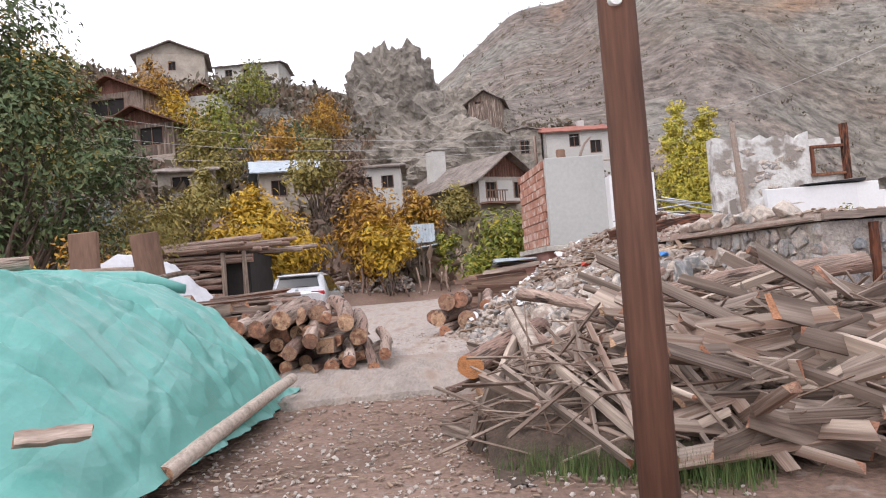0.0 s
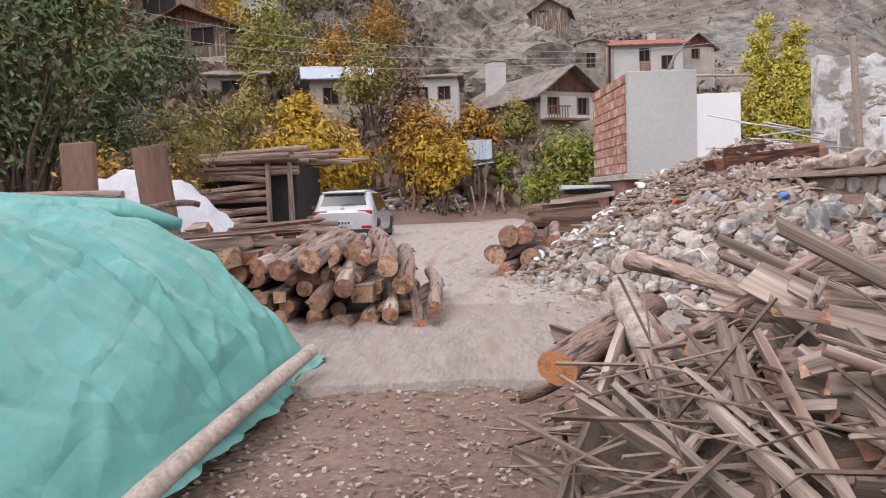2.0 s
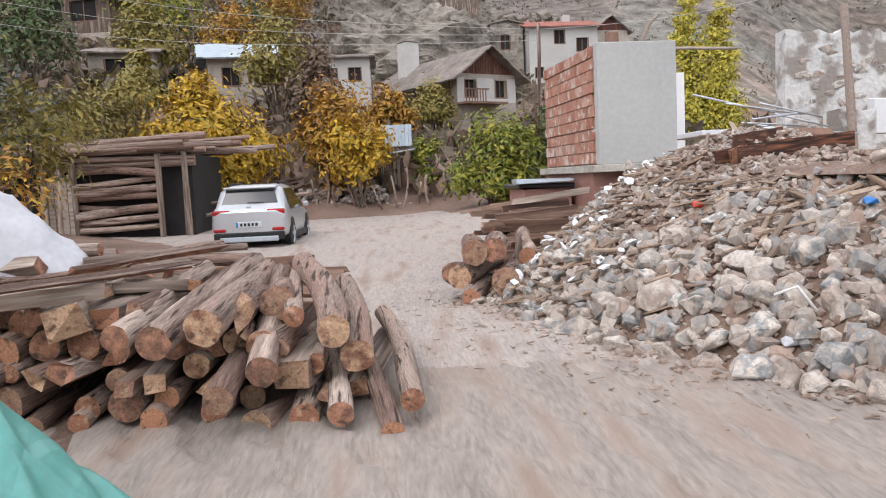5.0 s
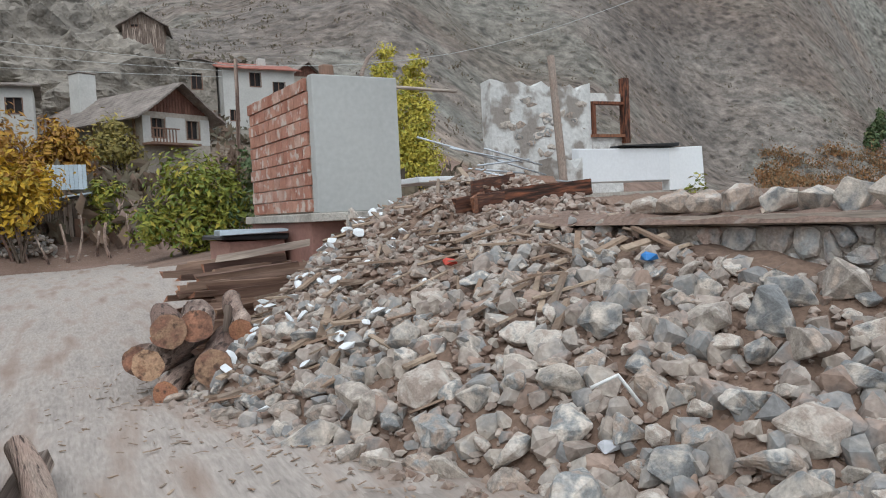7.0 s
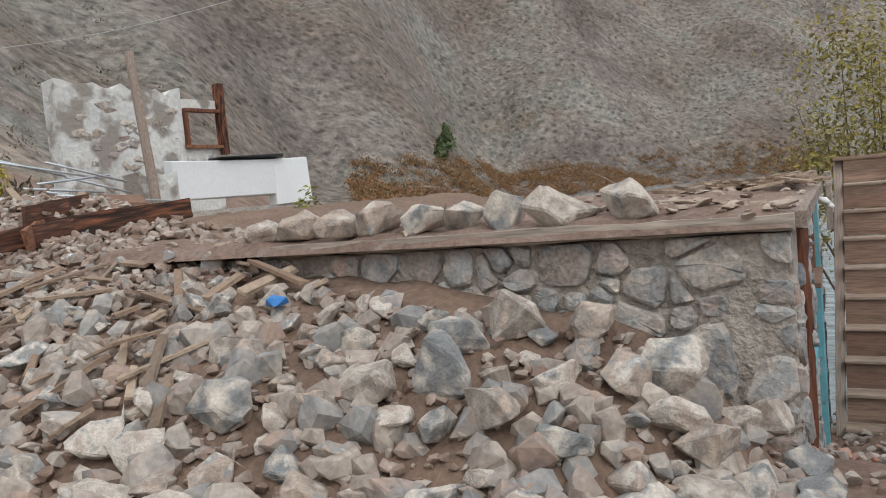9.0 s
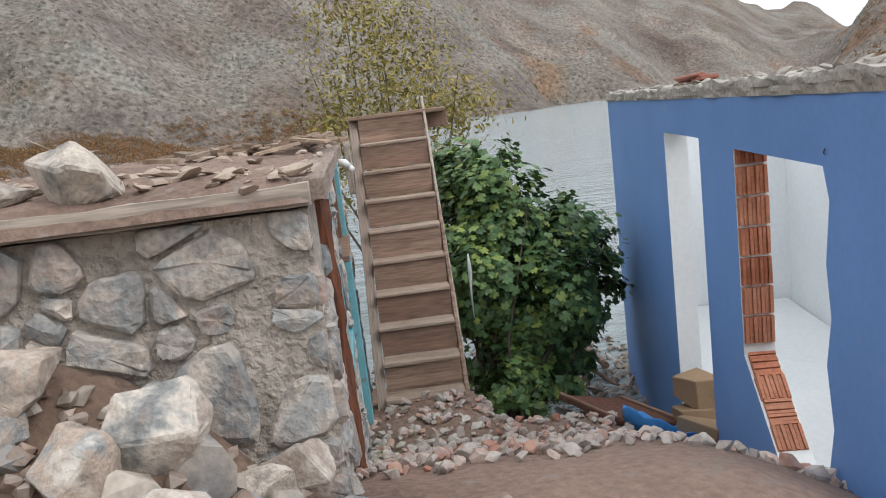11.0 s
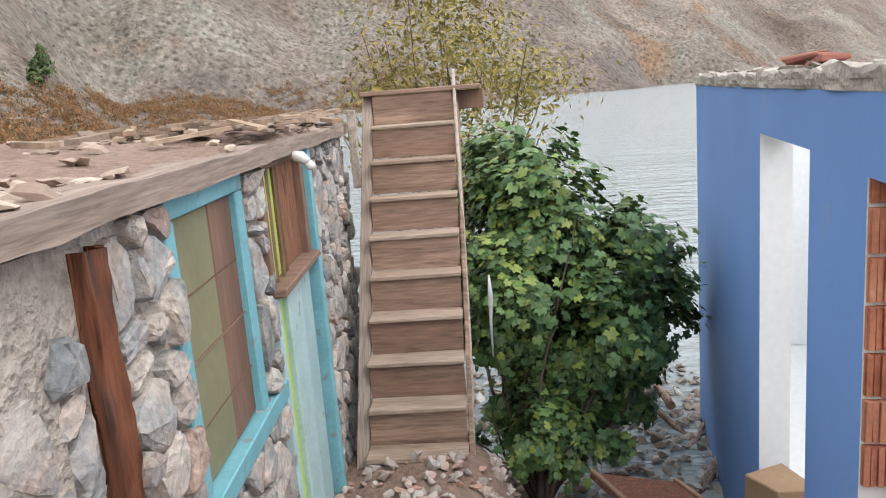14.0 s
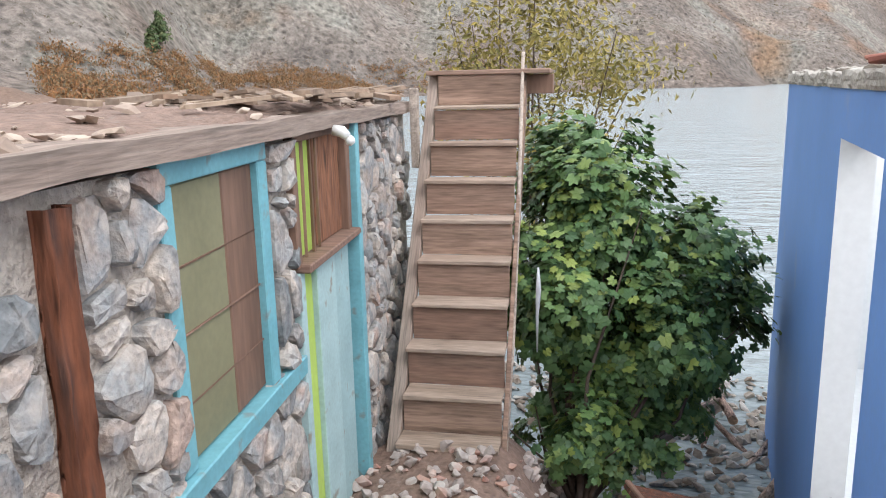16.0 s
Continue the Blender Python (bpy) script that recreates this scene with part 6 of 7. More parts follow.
def dwelling(name, at, yaw, w, d, z0, h, rise, wallmat, roofmat, label, windows=(), gable=None, over=0.5, side=False, base=None):
    """A gabled house: front wall with real openings along local x at y = 0, gable above it, roof slopes back along +y."""
    root = empty(name, Matrix.Translation((at[0], at[1], z0)) @ Matrix.Rotation(radians(yaw), 4, "Z"))
    tagged(root, label, "house")
    holes = [(a, a + b, c, c + e) for a, b, c, e in windows]
    part("wall", holed_wall(bmesh.new(), 0, w, -3.0, h, 0, 0.3, holes), wallmat, root)
    part("wall", boxbm((0, 0.301, -3.0), (0.3, d, h)), wallmat, root)
    part("wall", boxbm((w - 0.3, 0.301, -3.0), (w, d, h)), wallmat, root)
    part("wall", boxbm((0.301, d - 0.3, -3.0), (w - 0.301, d, h)), wallmat, root)
    if base:
        part("plinth", boxbm((-0.08, -0.1, -3.0), (w + 0.08, -0.003, base)), ROUGHCON, root)
    if side:
        for s in (-1, 1):
            L = math.hypot(d / 2 + over, rise * (1 + over / (d / 2)))
            a = math.atan2(rise, d / 2)
            bm = roof_slope(-over, w + over, 0, L)
            bmesh.ops.transform(bm, matrix=Matrix.Translation((0, d / 2, h + rise)) @ Matrix.Diagonal((1, s, 1, 1)) @ Matrix.Rotation(-a, 4, "X"), verts=bm.verts)
            bmesh.ops.recalc_face_normals(bm, faces=bm.faces)
            part("roof", bm, roofmat, root)
        for x in (0.05, w - 0.25):
            bm = bmesh.new()
            f = [bm.verts.new(p) for p in ((x, 0.1, h), (x, d - 0.1, h), (x, d / 2, h + rise * 0.95), (x + 0.2, 0.1, h), (x + 0.2, d - 0.1, h), (x + 0.2, d / 2, h + rise * 0.95))]
            for q in ((0, 1, 2), (5, 4, 3), (0, 3, 4, 1), (1, 4, 5, 2), (2, 5, 3, 0)):
                bm.faces.new([f[i] for i in q])
            part("gable", bm, wallmat, root)
    bm = bmesh.new()
    f = [bm.verts.new(p) for p in ((0.05, 0.08, h), (w - 0.05, 0.08, h), (w / 2, 0.08, h + rise * 0.94), (0.05, 0.22, h), (w - 0.05, 0.22, h), (w / 2, 0.22, h + rise * 0.94))]
    for q in ((0, 1, 2), (5, 4, 3), (0, 3, 4, 1), (1, 4, 5, 2), (2, 5, 3, 0)):
        bm.faces.new([f[i] for i in q])
    g = None
    if side:
        bm.free()
    else:
        g = part("gable", bm, gable or wallmat, root, "boarded gable" if gable else "")
    if gable and not side:
        x = 0.25
        while x < w - 0.3:
            top = h + rise * 0.9 * (1 - abs(x + 0.06 - w / 2) / (w / 2))
            if top > h + 0.1:
                part("board", boxbm((x, 0.05, h - 0.1), (x + 0.12, 0.078, top)), gable, g)
            x += 0.2
    for s in () if side else (-1, 1):
        L = math.hypot(w / 2 + over, rise * (1 + over / (w / 2)))
        a = math.atan2(rise, w / 2)
        bm = roof_slope(0, L, -over, d + over)
        m = Matrix.Translation((w / 2, 0, h + rise)) @ Matrix.Diagonal((s, 1, 1, 1)) @ Matrix.Rotation(a, 4, "Y")
        bmesh.ops.transform(bm, matrix=m, verts=bm.verts)
        bmesh.ops.recalc_face_normals(bm, faces=bm.faces)
        part("roof", bm, roofmat, root)
    for a, b, c, e in windows:
        win = part("window", boxbm((a - 0.08, -0.03, c - 0.08), (a + b + 0.08, -0.003, c - 0.003)), BROWNBOARD, root, "brown window")
        part("frame", boxbm((a - 0.07, -0.02, c), (a - 0.002, 0.05, c + e)), BROWNBOARD, win)
        part("frame", boxbm((a + b + 0.002, -0.02, c), (a + b + 0.07, 0.05, c + e)), BROWNBOARD, win)
        part("pane", boxbm((a, 0.18, c), (a + b, 0.2, c + e)), DARK, win, "dark pane")
        part("mullion", boxbm((a + b / 2 - 0.03, 0.1, c), (a + b / 2 + 0.03, 0.15, c + e)), BROWNBOARD, win)
    return root


hs = dwelling("village_house", (4.3, 57.9), 30, 4.4, 12.5, 4.6, 3.55, 1.6, ADOBE, DARKROOF, "old mud-plastered village house with red-brown boarded gable", ((0.6, 0.75, 2.2, 1.0), (2.9, 0.75, 2.2, 1.0)), REDWOOD, 0.7)
hs.scale = (1.17, 1.17, 1.17)
part("whitewash", boxbm((0.0, -0.03, 1.85), (4.4, -0.004, 2.11), 0), HOUSEWHITE, hs, "whitewashed upper wall")
for a, b in ((0.0, 0.5), (1.48, 2.72), (3.78, 4.4)):
    part("whitewash", boxbm((a, -0.03, 2.115), (b, -0.004, 3.3), 0), HOUSEWHITE, hs, "whitewashed upper wall")
bal = part("balcony", boxbm((-0.1, -1.0, 1.7), (3.0, -0.04, 1.82)), BROWNBOARD, hs, "leaning timber balcony")
for k in range(8):
    part("baluster", boxbm((-0.05 + 0.2 * k, -0.98, 1.82), (0.0 + 0.2 * k, -0.93, 2.5)), BROWNBOARD, bal)
part("rail", boxbm((-0.1, -1.0, 2.5), (1.6, -0.92, 2.57)), BROWNBOARD, bal)
for k in range(6):
    part("timber", boxbm((-0.05, 0.6 + 1.9 * k, -0.2), (-0.002, 0.78 + 1.9 * k, 3.5)), BROWNBOARD, hs, "dark wall timber")
for zz in (0.9, 2.1, 3.3):
    part("timber", boxbm((-0.045, 0.3, zz), (-0.004, 11.8, zz + 0.13)), BROWNBOARD, hs, "dark wall timber")
part("chimney", boxbm((0.9, 7.0, 3.6), (2.0, 8.1, 6.6), 0.05), HOUSEWHITE, hs, "whitewashed chimney")
part("chimney_cap", boxbm((0.85, 6.95, 6.605), (2.05, 8.15, 6.68), 0.02), DARKROOF, hs)

wh = dwelling("white_house", (12.1, 72.0), 4, 6.2, 7, 8.5, 5.9, 1.0, HOUSEWHITE, REDROOF, "white plastered house with a low red tiled roof", ((2.3, 0.9, 4.4, 1.15), (4.3, 1.0, 3.7, 1.15), (0.5, 0.7, 1.5, 0.9)), None, 0.5, True)
part("chimney", boxbm((4.0, 3, 6.0), (4.7, 3.6, 7.4), 0.03), HOUSEWHITE, wh)
dwelling("stone_house", (8.9, 73.0), 3, 2.9, 5, 9.0, 5.9, 0.3, CRAG, DARKROOF, "small grey stone house with a dark window", ((0.9, 0.8, 3.7, 1.3),), None, 0.15)
dwelling("hill_house", (18.9, 76.0), 8, 3.4, 4, 11.0, 3.6, 1.3, ADOBE, DARKROOF, "small hill house with brown boarded gable", ((1.2, 0.7, 2.6, 0.9),), REDWOOD, 0.4)
l1 = dwelling("timber_house", (-25.6, 62.0), -8, 6.2, 8, 9.6, 5.9, 1.4, OLDWOOD, REDWOOD, "dark timber hillside house with broad boarded gable", ((0.8, 1.9, 4.2, 1.4), (3.3, 1.9, 4.2, 1.4)), REDWOOD, 0.9)
for k in range(5):
    part("log_course", boxbm((0.0, -0.12, 0.9 + 0.6 * k), (6.2, -0.004, 0.5 + 0.42 * k), 0.05), BEAM, l1, "grey log course")
dwelling("timber_house", (-29.4, 67.0), -10, 6.0, 6, 14.8, 4.8, 1.4, OLDWOOD, REDWOOD, "upper dark timber house with an open veranda", ((1.0, 3.2, 2.9, 1.4),), REDWOOD, 0.7)
dwelling("hill_house", (-24.3, 80.0), -6, 4.2, 6, 18.6, 3.8, 1.2, HOUSEWHITE, REDWOOD, "whitewashed hill house with red boarded gable", ((0.6, 0.7, 1.6, 1.0), (2.6, 0.7, 1.6, 1.0)), REDWOOD, 0.6)
dwelling("ridge_house", (-38.0, 105.0), 12, 9.0, 8, 31.3, 4.2, 1.8, ADOBE, DARKROOF, "large grey house on the ridge against the sky", ((1.2, 0.9, 2.0, 1.2), (4.2, 0.9, 2.0, 1.2)), None, 0.7)
dwelling("ridge_house", (-27.6, 106.0), -4, 9.0, 7, 30.6, 2.6, 0.6, HOUSEWHITE, DARKROOF, "low pale house on the ridge", ((1.5, 0.9, 1.2, 0.9), (4.0, 0.9, 1.2, 0.9)), None, 0.5, True)
dwelling("grey_shed", (-17.2, 50.0), 6, 3.6, 3, 6.4, 3.2, 0.4, ADOBE, DARKROOF, "grey rendered shed with one small white window", ((0.9, 1.1, 1.9, 0.9),), None, 0.4, True)
dwelling("tin_roof_house", (-10.6, 50.0), 14, 3.6, 4, 6.3, 2.9, 0.9, ADOBE, SHEET, "low mud house under a pale sheet-metal roof", ((0.8, 0.9, 1.2, 1.0), (2.8, 0.9, 1.2, 1.0)), None, 0.6, True)
dwelling("white_cottage", (-6.6, 58.0), 0, 5.0, 5, 7.6, 2.5, 0.5, HOUSEWHITE, DARKROOF, "small whitewashed cottage behind the trees", ((2.0, 0.8, 0.9, 0.9), (3.6, 0.8, 0.9, 0.9)), None, 0.4, True)
dwelling("crag_house", (7.2, 105.0), -12, 4.6, 6, 22.6, 2.8, 1.4, OLDWOOD, DARKROOF, "lone mud house on the slope beside the crag", ((1.0, 0.8, 2.5, 1.0),), None, 0.6)

# shed with sheet roofs by the bend
shed = empty("plank_shed", Matrix.Translation((-1.1, 39.5, 0.15)))
tagged(shed, "crooked plank shed with blue-grey sheet roof by the bend", "shed")
for k in range(13):
    part("plank", boxbm((0.16 * k, 0, 0), (0.16 * k + 0.145, 0.05, 2.25 + 0.25 * random.Random(k).random()), 0.004), OLDWOOD, shed)
part("door", boxbm((1.0, -0.04, 0), (1.8, -0.003, 1.85), 0.01), BROWNBOARD, shed, "narrow brown door")
# black block puts the shed's interior shade into colour
part("body", boxbm((0.02, 0.06, 0), (2.05, 2.6, 2.3)), DARK, shed, "black block standing in for the shaded inside")
part("roof", boxbm((-0.3, -0.5, 2.55), (2.3, 2.7, 2.62), 0.01, Matrix.Rotation(radians(-7), 4, "Y")), SHEET, shed, "blue-grey sheet roof")
tin = empty("roof_sheet", Matrix.Translation((-0.95, 41.2, 3.2)))
tagged(tin, "ribbed pale metal sheet leaning on the wall", "metal sheet")
for k in range(9):
    part("rib", boxbm((0.16 * k, 0, 0), (0.16 * k + 0.155, 0.03 + 0.015 * (k % 2), 1.0), 0.008), SHEET, tin)

# unfinished brick box on a slab
tower = empty("brick_annex", Matrix.Translation((2.98, 18.2, 1.7)) @ Matrix.Rotation(radians(4), 4, "Z"))
tagged(tower, "unfinished brick annex with one cement-rendered face", "building")
part("rendered_wall", boxbm((0.0, 0.0, 0.0), (1.45, 0.2, 2.1), 0.012, wob=0.01), CONCRETE, tower, "grey cement-rendered face")
core = part("brick_wall", boxbm((0.03, 0.205, 0.0), (0.2, 3.4, 2.09)), MORTAR, tower, "red hollow-brick side")
part("wall", boxbm((1.26, 0.205, 0), (1.44, 3.4, 2.08)), CONCRETE, tower)
part("wall", boxbm((0.21, 3.2, 0), (1.25, 3.4, 2.08)), CONCRETE, tower)
part("roof_slab", boxbm((0.21, 0.21, 1.95), (1.25, 3.19, 2.07)), CONCRETE, tower)
part("floor_slab", boxbm((-0.12, -0.03, -0.13), (1.6, 3.5, -0.003), 0.01, wob=0.01), ROUGHCON, tower, "concrete floor slab")
cells = []
for k in range(2):
    bm = bmesh.new()
    for j in range(4):
        box(bm, (-0.02, 0.003 + 0.072 * j, 0.004), (0.035, 0.068 + 0.072 * j, 0.196 if k else 0.19), 0.004)
    cells.append(bm_mesh("brick", bm, PALEBRICK))
for r in range(10):
    for c in range(10):
        ob_of("brick", cells[(r + c) % 2], Matrix.Translation((0.0 + 0.008 * ((r * 7 + c * 3) % 3), 0.215 + 0.305 * c + 0.08 * (r % 2), 0.02 + 0.207 * r)), core)
part("post_stub", boxbm((0.55, 0.9, 2.08), (0.77, 1.1, 2.45), 0.02, wob=0.02), BROWNBOARD, tower, "wooden post stub on top")
tb = bmesh.new()
tube(tb, [(0.92, 0.3, 2.0), (1.0, 0.3, 2.25), (1.1, 0.3, 2.45), (1.26, 0.3, 2.6)], [0.035, 0.035, 0.03, 0.025], 6)
part("pole", tb, BEAM, tower, "pale bent pole poking up", True)
tb = bmesh.new()
tube(tb, [(1.0, 0.5, 2.06), (2.75, 0.3, 1.98)], 0.028, 6)
part("pole", tb, BEAM, tower, "pale pole poking out sideways", True)
red = empty("red_annex_base", Matrix.Translation((2.92, 18.42, 0)) @ Matrix.Rotation(radians(4), 4, "Z"))
tagged(red, "dusty pink rendered base under the annex", "building")
part("wall", boxbm((0.0, 0.0, -0.3), (1.5, 3.1, 1.568), 0.01), REDPAINT, red)
low = empty("lean_to", Matrix.Translation((1.85, 19.4, 0)))
tagged(low, "low pink lean-to with black sheeting on its roof", "shed")
part("wall", boxbm((0, 0, -0.3), (0.9, 1.8, 1.3)), REDPAINT, low)
part("roof", boxbm((-0.12, -0.15, 1.32), (0.93, 1.9, 1.42), 0.02, wob=0.03), CARBLACK, low, "black plastic roof")
part("roof_edge", boxbm((-0.2, -0.3, 1.43), (0.9, 0.15, 1.48), 0.01, wob=0.03), SHEET, low, "pale sheet along the edge")
lay("plank", PLANKS[3], (1.2, 16.9, 1.16), (2.5, 17.1, 1.3), 1.5, (1.2, 0.8), "pale board lying on the wood stack", "plank")
tagged(ob_of("boulder", ROCK_MESHES[3], Matrix.Translation((3.4, 17.85, 1.5)) @ Matrix.Diagonal((0.3, 0.26, 1.0, 1))), "ochre stone standing under the annex", "stone")

# ---- ruins above the rubble ----
def broken_block(lo, hi, seed, cut=0.15):
    bm = bmesh.new()
    n = 14
    verts = []
    for i in range(n + 1):
        x = lo[0] + (hi[0] - lo[0]) * i / n
        top = hi[2] - cut * abs(fbm(x * 1.3, seed)) - 0.12 * cut * abs(fbm(x * 5, seed))
        verts.append([bm.verts.new(p) for p in ((x, lo[1], lo[2]), (x, lo[1], top), (x, hi[1], top - 0.03), (x, hi[1], lo[2]))])
    for a, b in zip(verts, verts[1:]):
        for k in range(3):
            bm.faces.new((a[k], a[k + 1], b[k + 1], b[k]))
    bm.faces.new(verts[0][::-1])
    bm.faces.new(verts[-1])
    bmesh.ops.recalc_face_normals(bm, faces=bm.faces)
    return bm


ruin = empty("ruined_wall", Matrix.Translation((8.9, 23.0, 0)))
tagged(ruin, "ruined stone house wall with flaking whitewash", "ruin")
part("wall", broken_block((0, 0, 0.5), (2.98, 0.45, 4.75), 3, 0.5), PATCHY, ruin)
part("wall", boxbm((2.985, 0.02, 0.5), (3.98, 0.45, 3.42)), PATCHY, ruin)
part("wall", boxbm((2.985, 0.02, 4.28), (3.98, 0.42, 4.5)), PATCHY, ruin)
fr = part("window_frame", boxbm((3.0, -0.1, 4.2), (4.15, 0.1, 4.275)), RUSTY, ruin, "red-brown window frame")
part("jamb", boxbm((3.0, -0.08, 3.43), (3.08, 0.1, 4.195)), RUSTY, fr)
part("jamb", boxbm((4.0, -0.12, 3.2), (4.16, 0.1, 4.9)), RUSTY, fr)
part("sill", boxbm((2.95, -0.1, 3.35), (4.1, 0.0, 3.425)), RUSTY, fr)
for k in range(40):
    rr = random.Random(k)
    ob_of("stone", ROCK_MESHES[k % 12], Matrix.Translation((rr.uniform(0.1, 2.9), 0.0, rr.uniform(2.2, 4.3))) @ Matrix.Diagonal((rr.uniform(0.2, 0.5), 0.12, rr.uniform(0.25, 0.5), 1)), ruin)
w2 = empty("white_parapet", Matrix.Translation((8.84, 19.5, 0)))
tagged(w2, "bright white plastered wall remnant above the rubble", "wall remnant")
part("wall", boxbm((0, 0, 2.06), (2.38, 0.25, 2.76), 0.012, wob=0.02), WHITE, w2)
part("wall", boxbm((2.383, 0, 1.86), (3.36, 0.25, 2.78), 0.012, wob=0.02), WHITE, w2)
part("footing", boxbm((-0.05, 0.03, 0.5), (3.36, 0.3, 1.855)), ROUGHCON, w2, "grey footing")
part("roof_felt", boxbm((1.0, -0.1, 2.79), (2.6, 0.3, 2.84), 0.01, wob=0.03), CARBLACK, w2, "dark strip on top")
stump = part("wall_stump", broken_block((0, 0, 0.5), (0.7, 0.6, 2.55), 9, 0.4), PATCHY, None, m=Matrix.Translation((7.85, 19.0, 0)))
tagged(stump, "stub of a stone wall beside the white remnant", "ruin")
lay("post", PALELOG, (8.02, 18.8, 1.0), (7.9, 19.0, 4.45), 0, (0.75, 0.75), "tall bare grey post standing in the ruins", "post")
w3 = part("white_slab", boxbm((0, 0, 0), (1.3, 2.0, 0.12), 0.01), WHITE, None, m=Matrix.Translation((6.2, 21.5, 2.25)))
tagged(w3, "white plastered slab behind the annex", "slab")
tagged(part("pink_wall", boxbm((0, 0, 0), (2.2, 0.2, 1.05), 0.01), REDPAINT, None, m=Matrix.Translation((6.1, 22.0, 0.94))), "low dusty pink wall behind the rubble", "wall remnant")
back = part("white_block", boxbm((0, 0, 0), (1.8, 2.0, 4.2), 0.01), WHITE, None, m=Matrix.Translation((7.4, 30, 0.5)))
tagged(back, "white rendered block behind the annex", "building")
rng = random.Random(15)
for k in range(9):
    y = 17.5 + rng.uniform(-0.4, 0.6)
    bm = bmesh.new()
    a = rng.gauss(0.06, 0.12)
    L = rng.uniform(0.9, 2.0)
    c = Vector((5.9 + rng.uniform(-0.5, 0.7), y, 2.0 + 0.075 * k))
    d = Vector((math.cos(a), 0.25, -math.sin(a))) * L / 2
    tube(bm, [c - d, c + d], 0.016, 7)
    tagged(part("steel_tube", bm, METALTUBE, None, "", True), "thin galvanised tube in the tangled frame", "tube", "tubes of the tangled frame")
for k, (x, y, a, L) in enumerate(((4.2, 14.9, 0.15, 1.3), (4.7, 14.7, -0.5, 1.2), (4.5, 15.5, 0.6, 1.3), (4.0, 15.0, 0.9, 1.0))):
    z = surface(x, y)
    lay("scrap_board", RUSTPLANKS[k % 3], (x - math.cos(a) * L / 2, y - math.sin(a) * L / 2, z + 0.06), (x + math.cos(a) * L / 2, y + math.sin(a) * L / 2, z + 0.16), 1.5, (1, 1), "dark rust-brown board lying on the rubble top", "board", "scrap boards on the rubble")
tagged(part("drum", boxbm((-0.35, -0.3, 0), (0.35, 0.3, 0.42), 0.1, wob=0.03), BROWNBOARD, None, m=Matrix.Translation((6.1, 17.0, surface(6.1, 17.0) + 0.02))), "rusty brown crate on the rubble top", "crate")
for x, y, z, m, n in ((2.75, 13.4, 1.25, REDPLASTIC, "red"), (3.6, 11.6, 1.55, BLUEPLASTIC, "blue"), (2.2, 10.4, 0.45, WHITETARP, "white")):
    bm = hull_verts(7, 12, 0.1, 0.08, 0.06)
    tagged(part("plastic_scrap", bm, m, None, "", False, Matrix.Translation((x, y, surface(x, y) + 0.08))), n + " scrap of plastic caught among the stones", "plastic scrap")
bm = bmesh.new()
tube(bm, [(2.05, 10.35, 0.62), (2.2, 10.3, 0.68), (2.32, 10.25, 0.5)], 0.012, 6)
tagged(part("wire_loop", bm, PORCELAIN, None, "", True), "white bent wire among the stones", "wire")

# log barn
barn = empty("log_barn", Matrix.Translation((-12.3, 29.5, 0.35)))
tagged(barn, "collapsing log barn under a roof of loose poles", "barn")
for k in range(11):
    rr = random.Random(k)
    for a, b in ((1.9, 4.4),) if k < 8 else ((-0.4, 5.6),):
        me = LOGS[k % 10]
        p, q = Vector((a, 0.05, 0.15 + 0.24 * k)), Vector((b, 0.05, 0.17 + 0.24 * k))
        d = q - p
        ob_of("log", me, Matrix.Translation(p) @ d.to_track_quat("Z", "Y").to_matrix().to_4x4() @ Matrix.Diagonal((1.1, 1.1, d.length, 1)), barn)
for x in (0.9, 1.35, 1.8, 4.4, 5.2):
    part("post", boxbm((x, -0.12, -0.3), (x + 0.17, 0.02, 2.45), 0.02, wob=0.03), OLDWOOD, barn)
for k in range(4):
    part("board", boxbm((1.1 + 0.2 * k, -0.1, 0), (1.1 + 0.2 * k + 0.18, -0.06, 1.8 + 0.1 * (k % 2)), 0.005), BEAM, barn, "pale leaning board")
# solid black block drawn as the barn's inner shade
part("inside", boxbm((-0.4, 0.35, -0.3), (5.4, 4.5, 2.4)), DARK, barn, "black block standing in for the shaded inside")
for k in range(26):
    rr = random.Random(900 + k)
    p = Vector((-0.8 + rr.uniform(-0.5, 1.5), -0.5 + 0.19 * k, 2.62 + rr.uniform(-0.1, 0.18)))
    q = p + Vector((rr.uniform(4.5, 6.8), rr.uniform(-0.5, 0.5), rr.uniform(-0.15, 0.15)))
    d = q - p
    ob_of("roof_pole", LOGS[k % 10], Matrix.Translation(p) @ d.to_track_quat("Z", "Y").to_matrix().to_4x4() @ Matrix.Diagonal((0.9, 0.9, d.length, 1)), barn)
rng = random.Random(71)
for k in range(60):
    x, y = rng.uniform(-15, -5.6), rng.uniform(31, 39)
    z = ground_z(x, y)
    a = rng.gauss(0.1, 0.5)
    L = rng.uniform(1.2, 3.2)
    lay("pole", LOGS[k % 10], (x, y, z + 0.15 + rng.random() * 0.8), (x + L * math.cos(a), y + L * math.sin(a), z + 0.2 + rng.random()), 0, (0.7, 0.7), "grey pole in the tumbled heap behind the barn", "pole", "poles behind the barn")
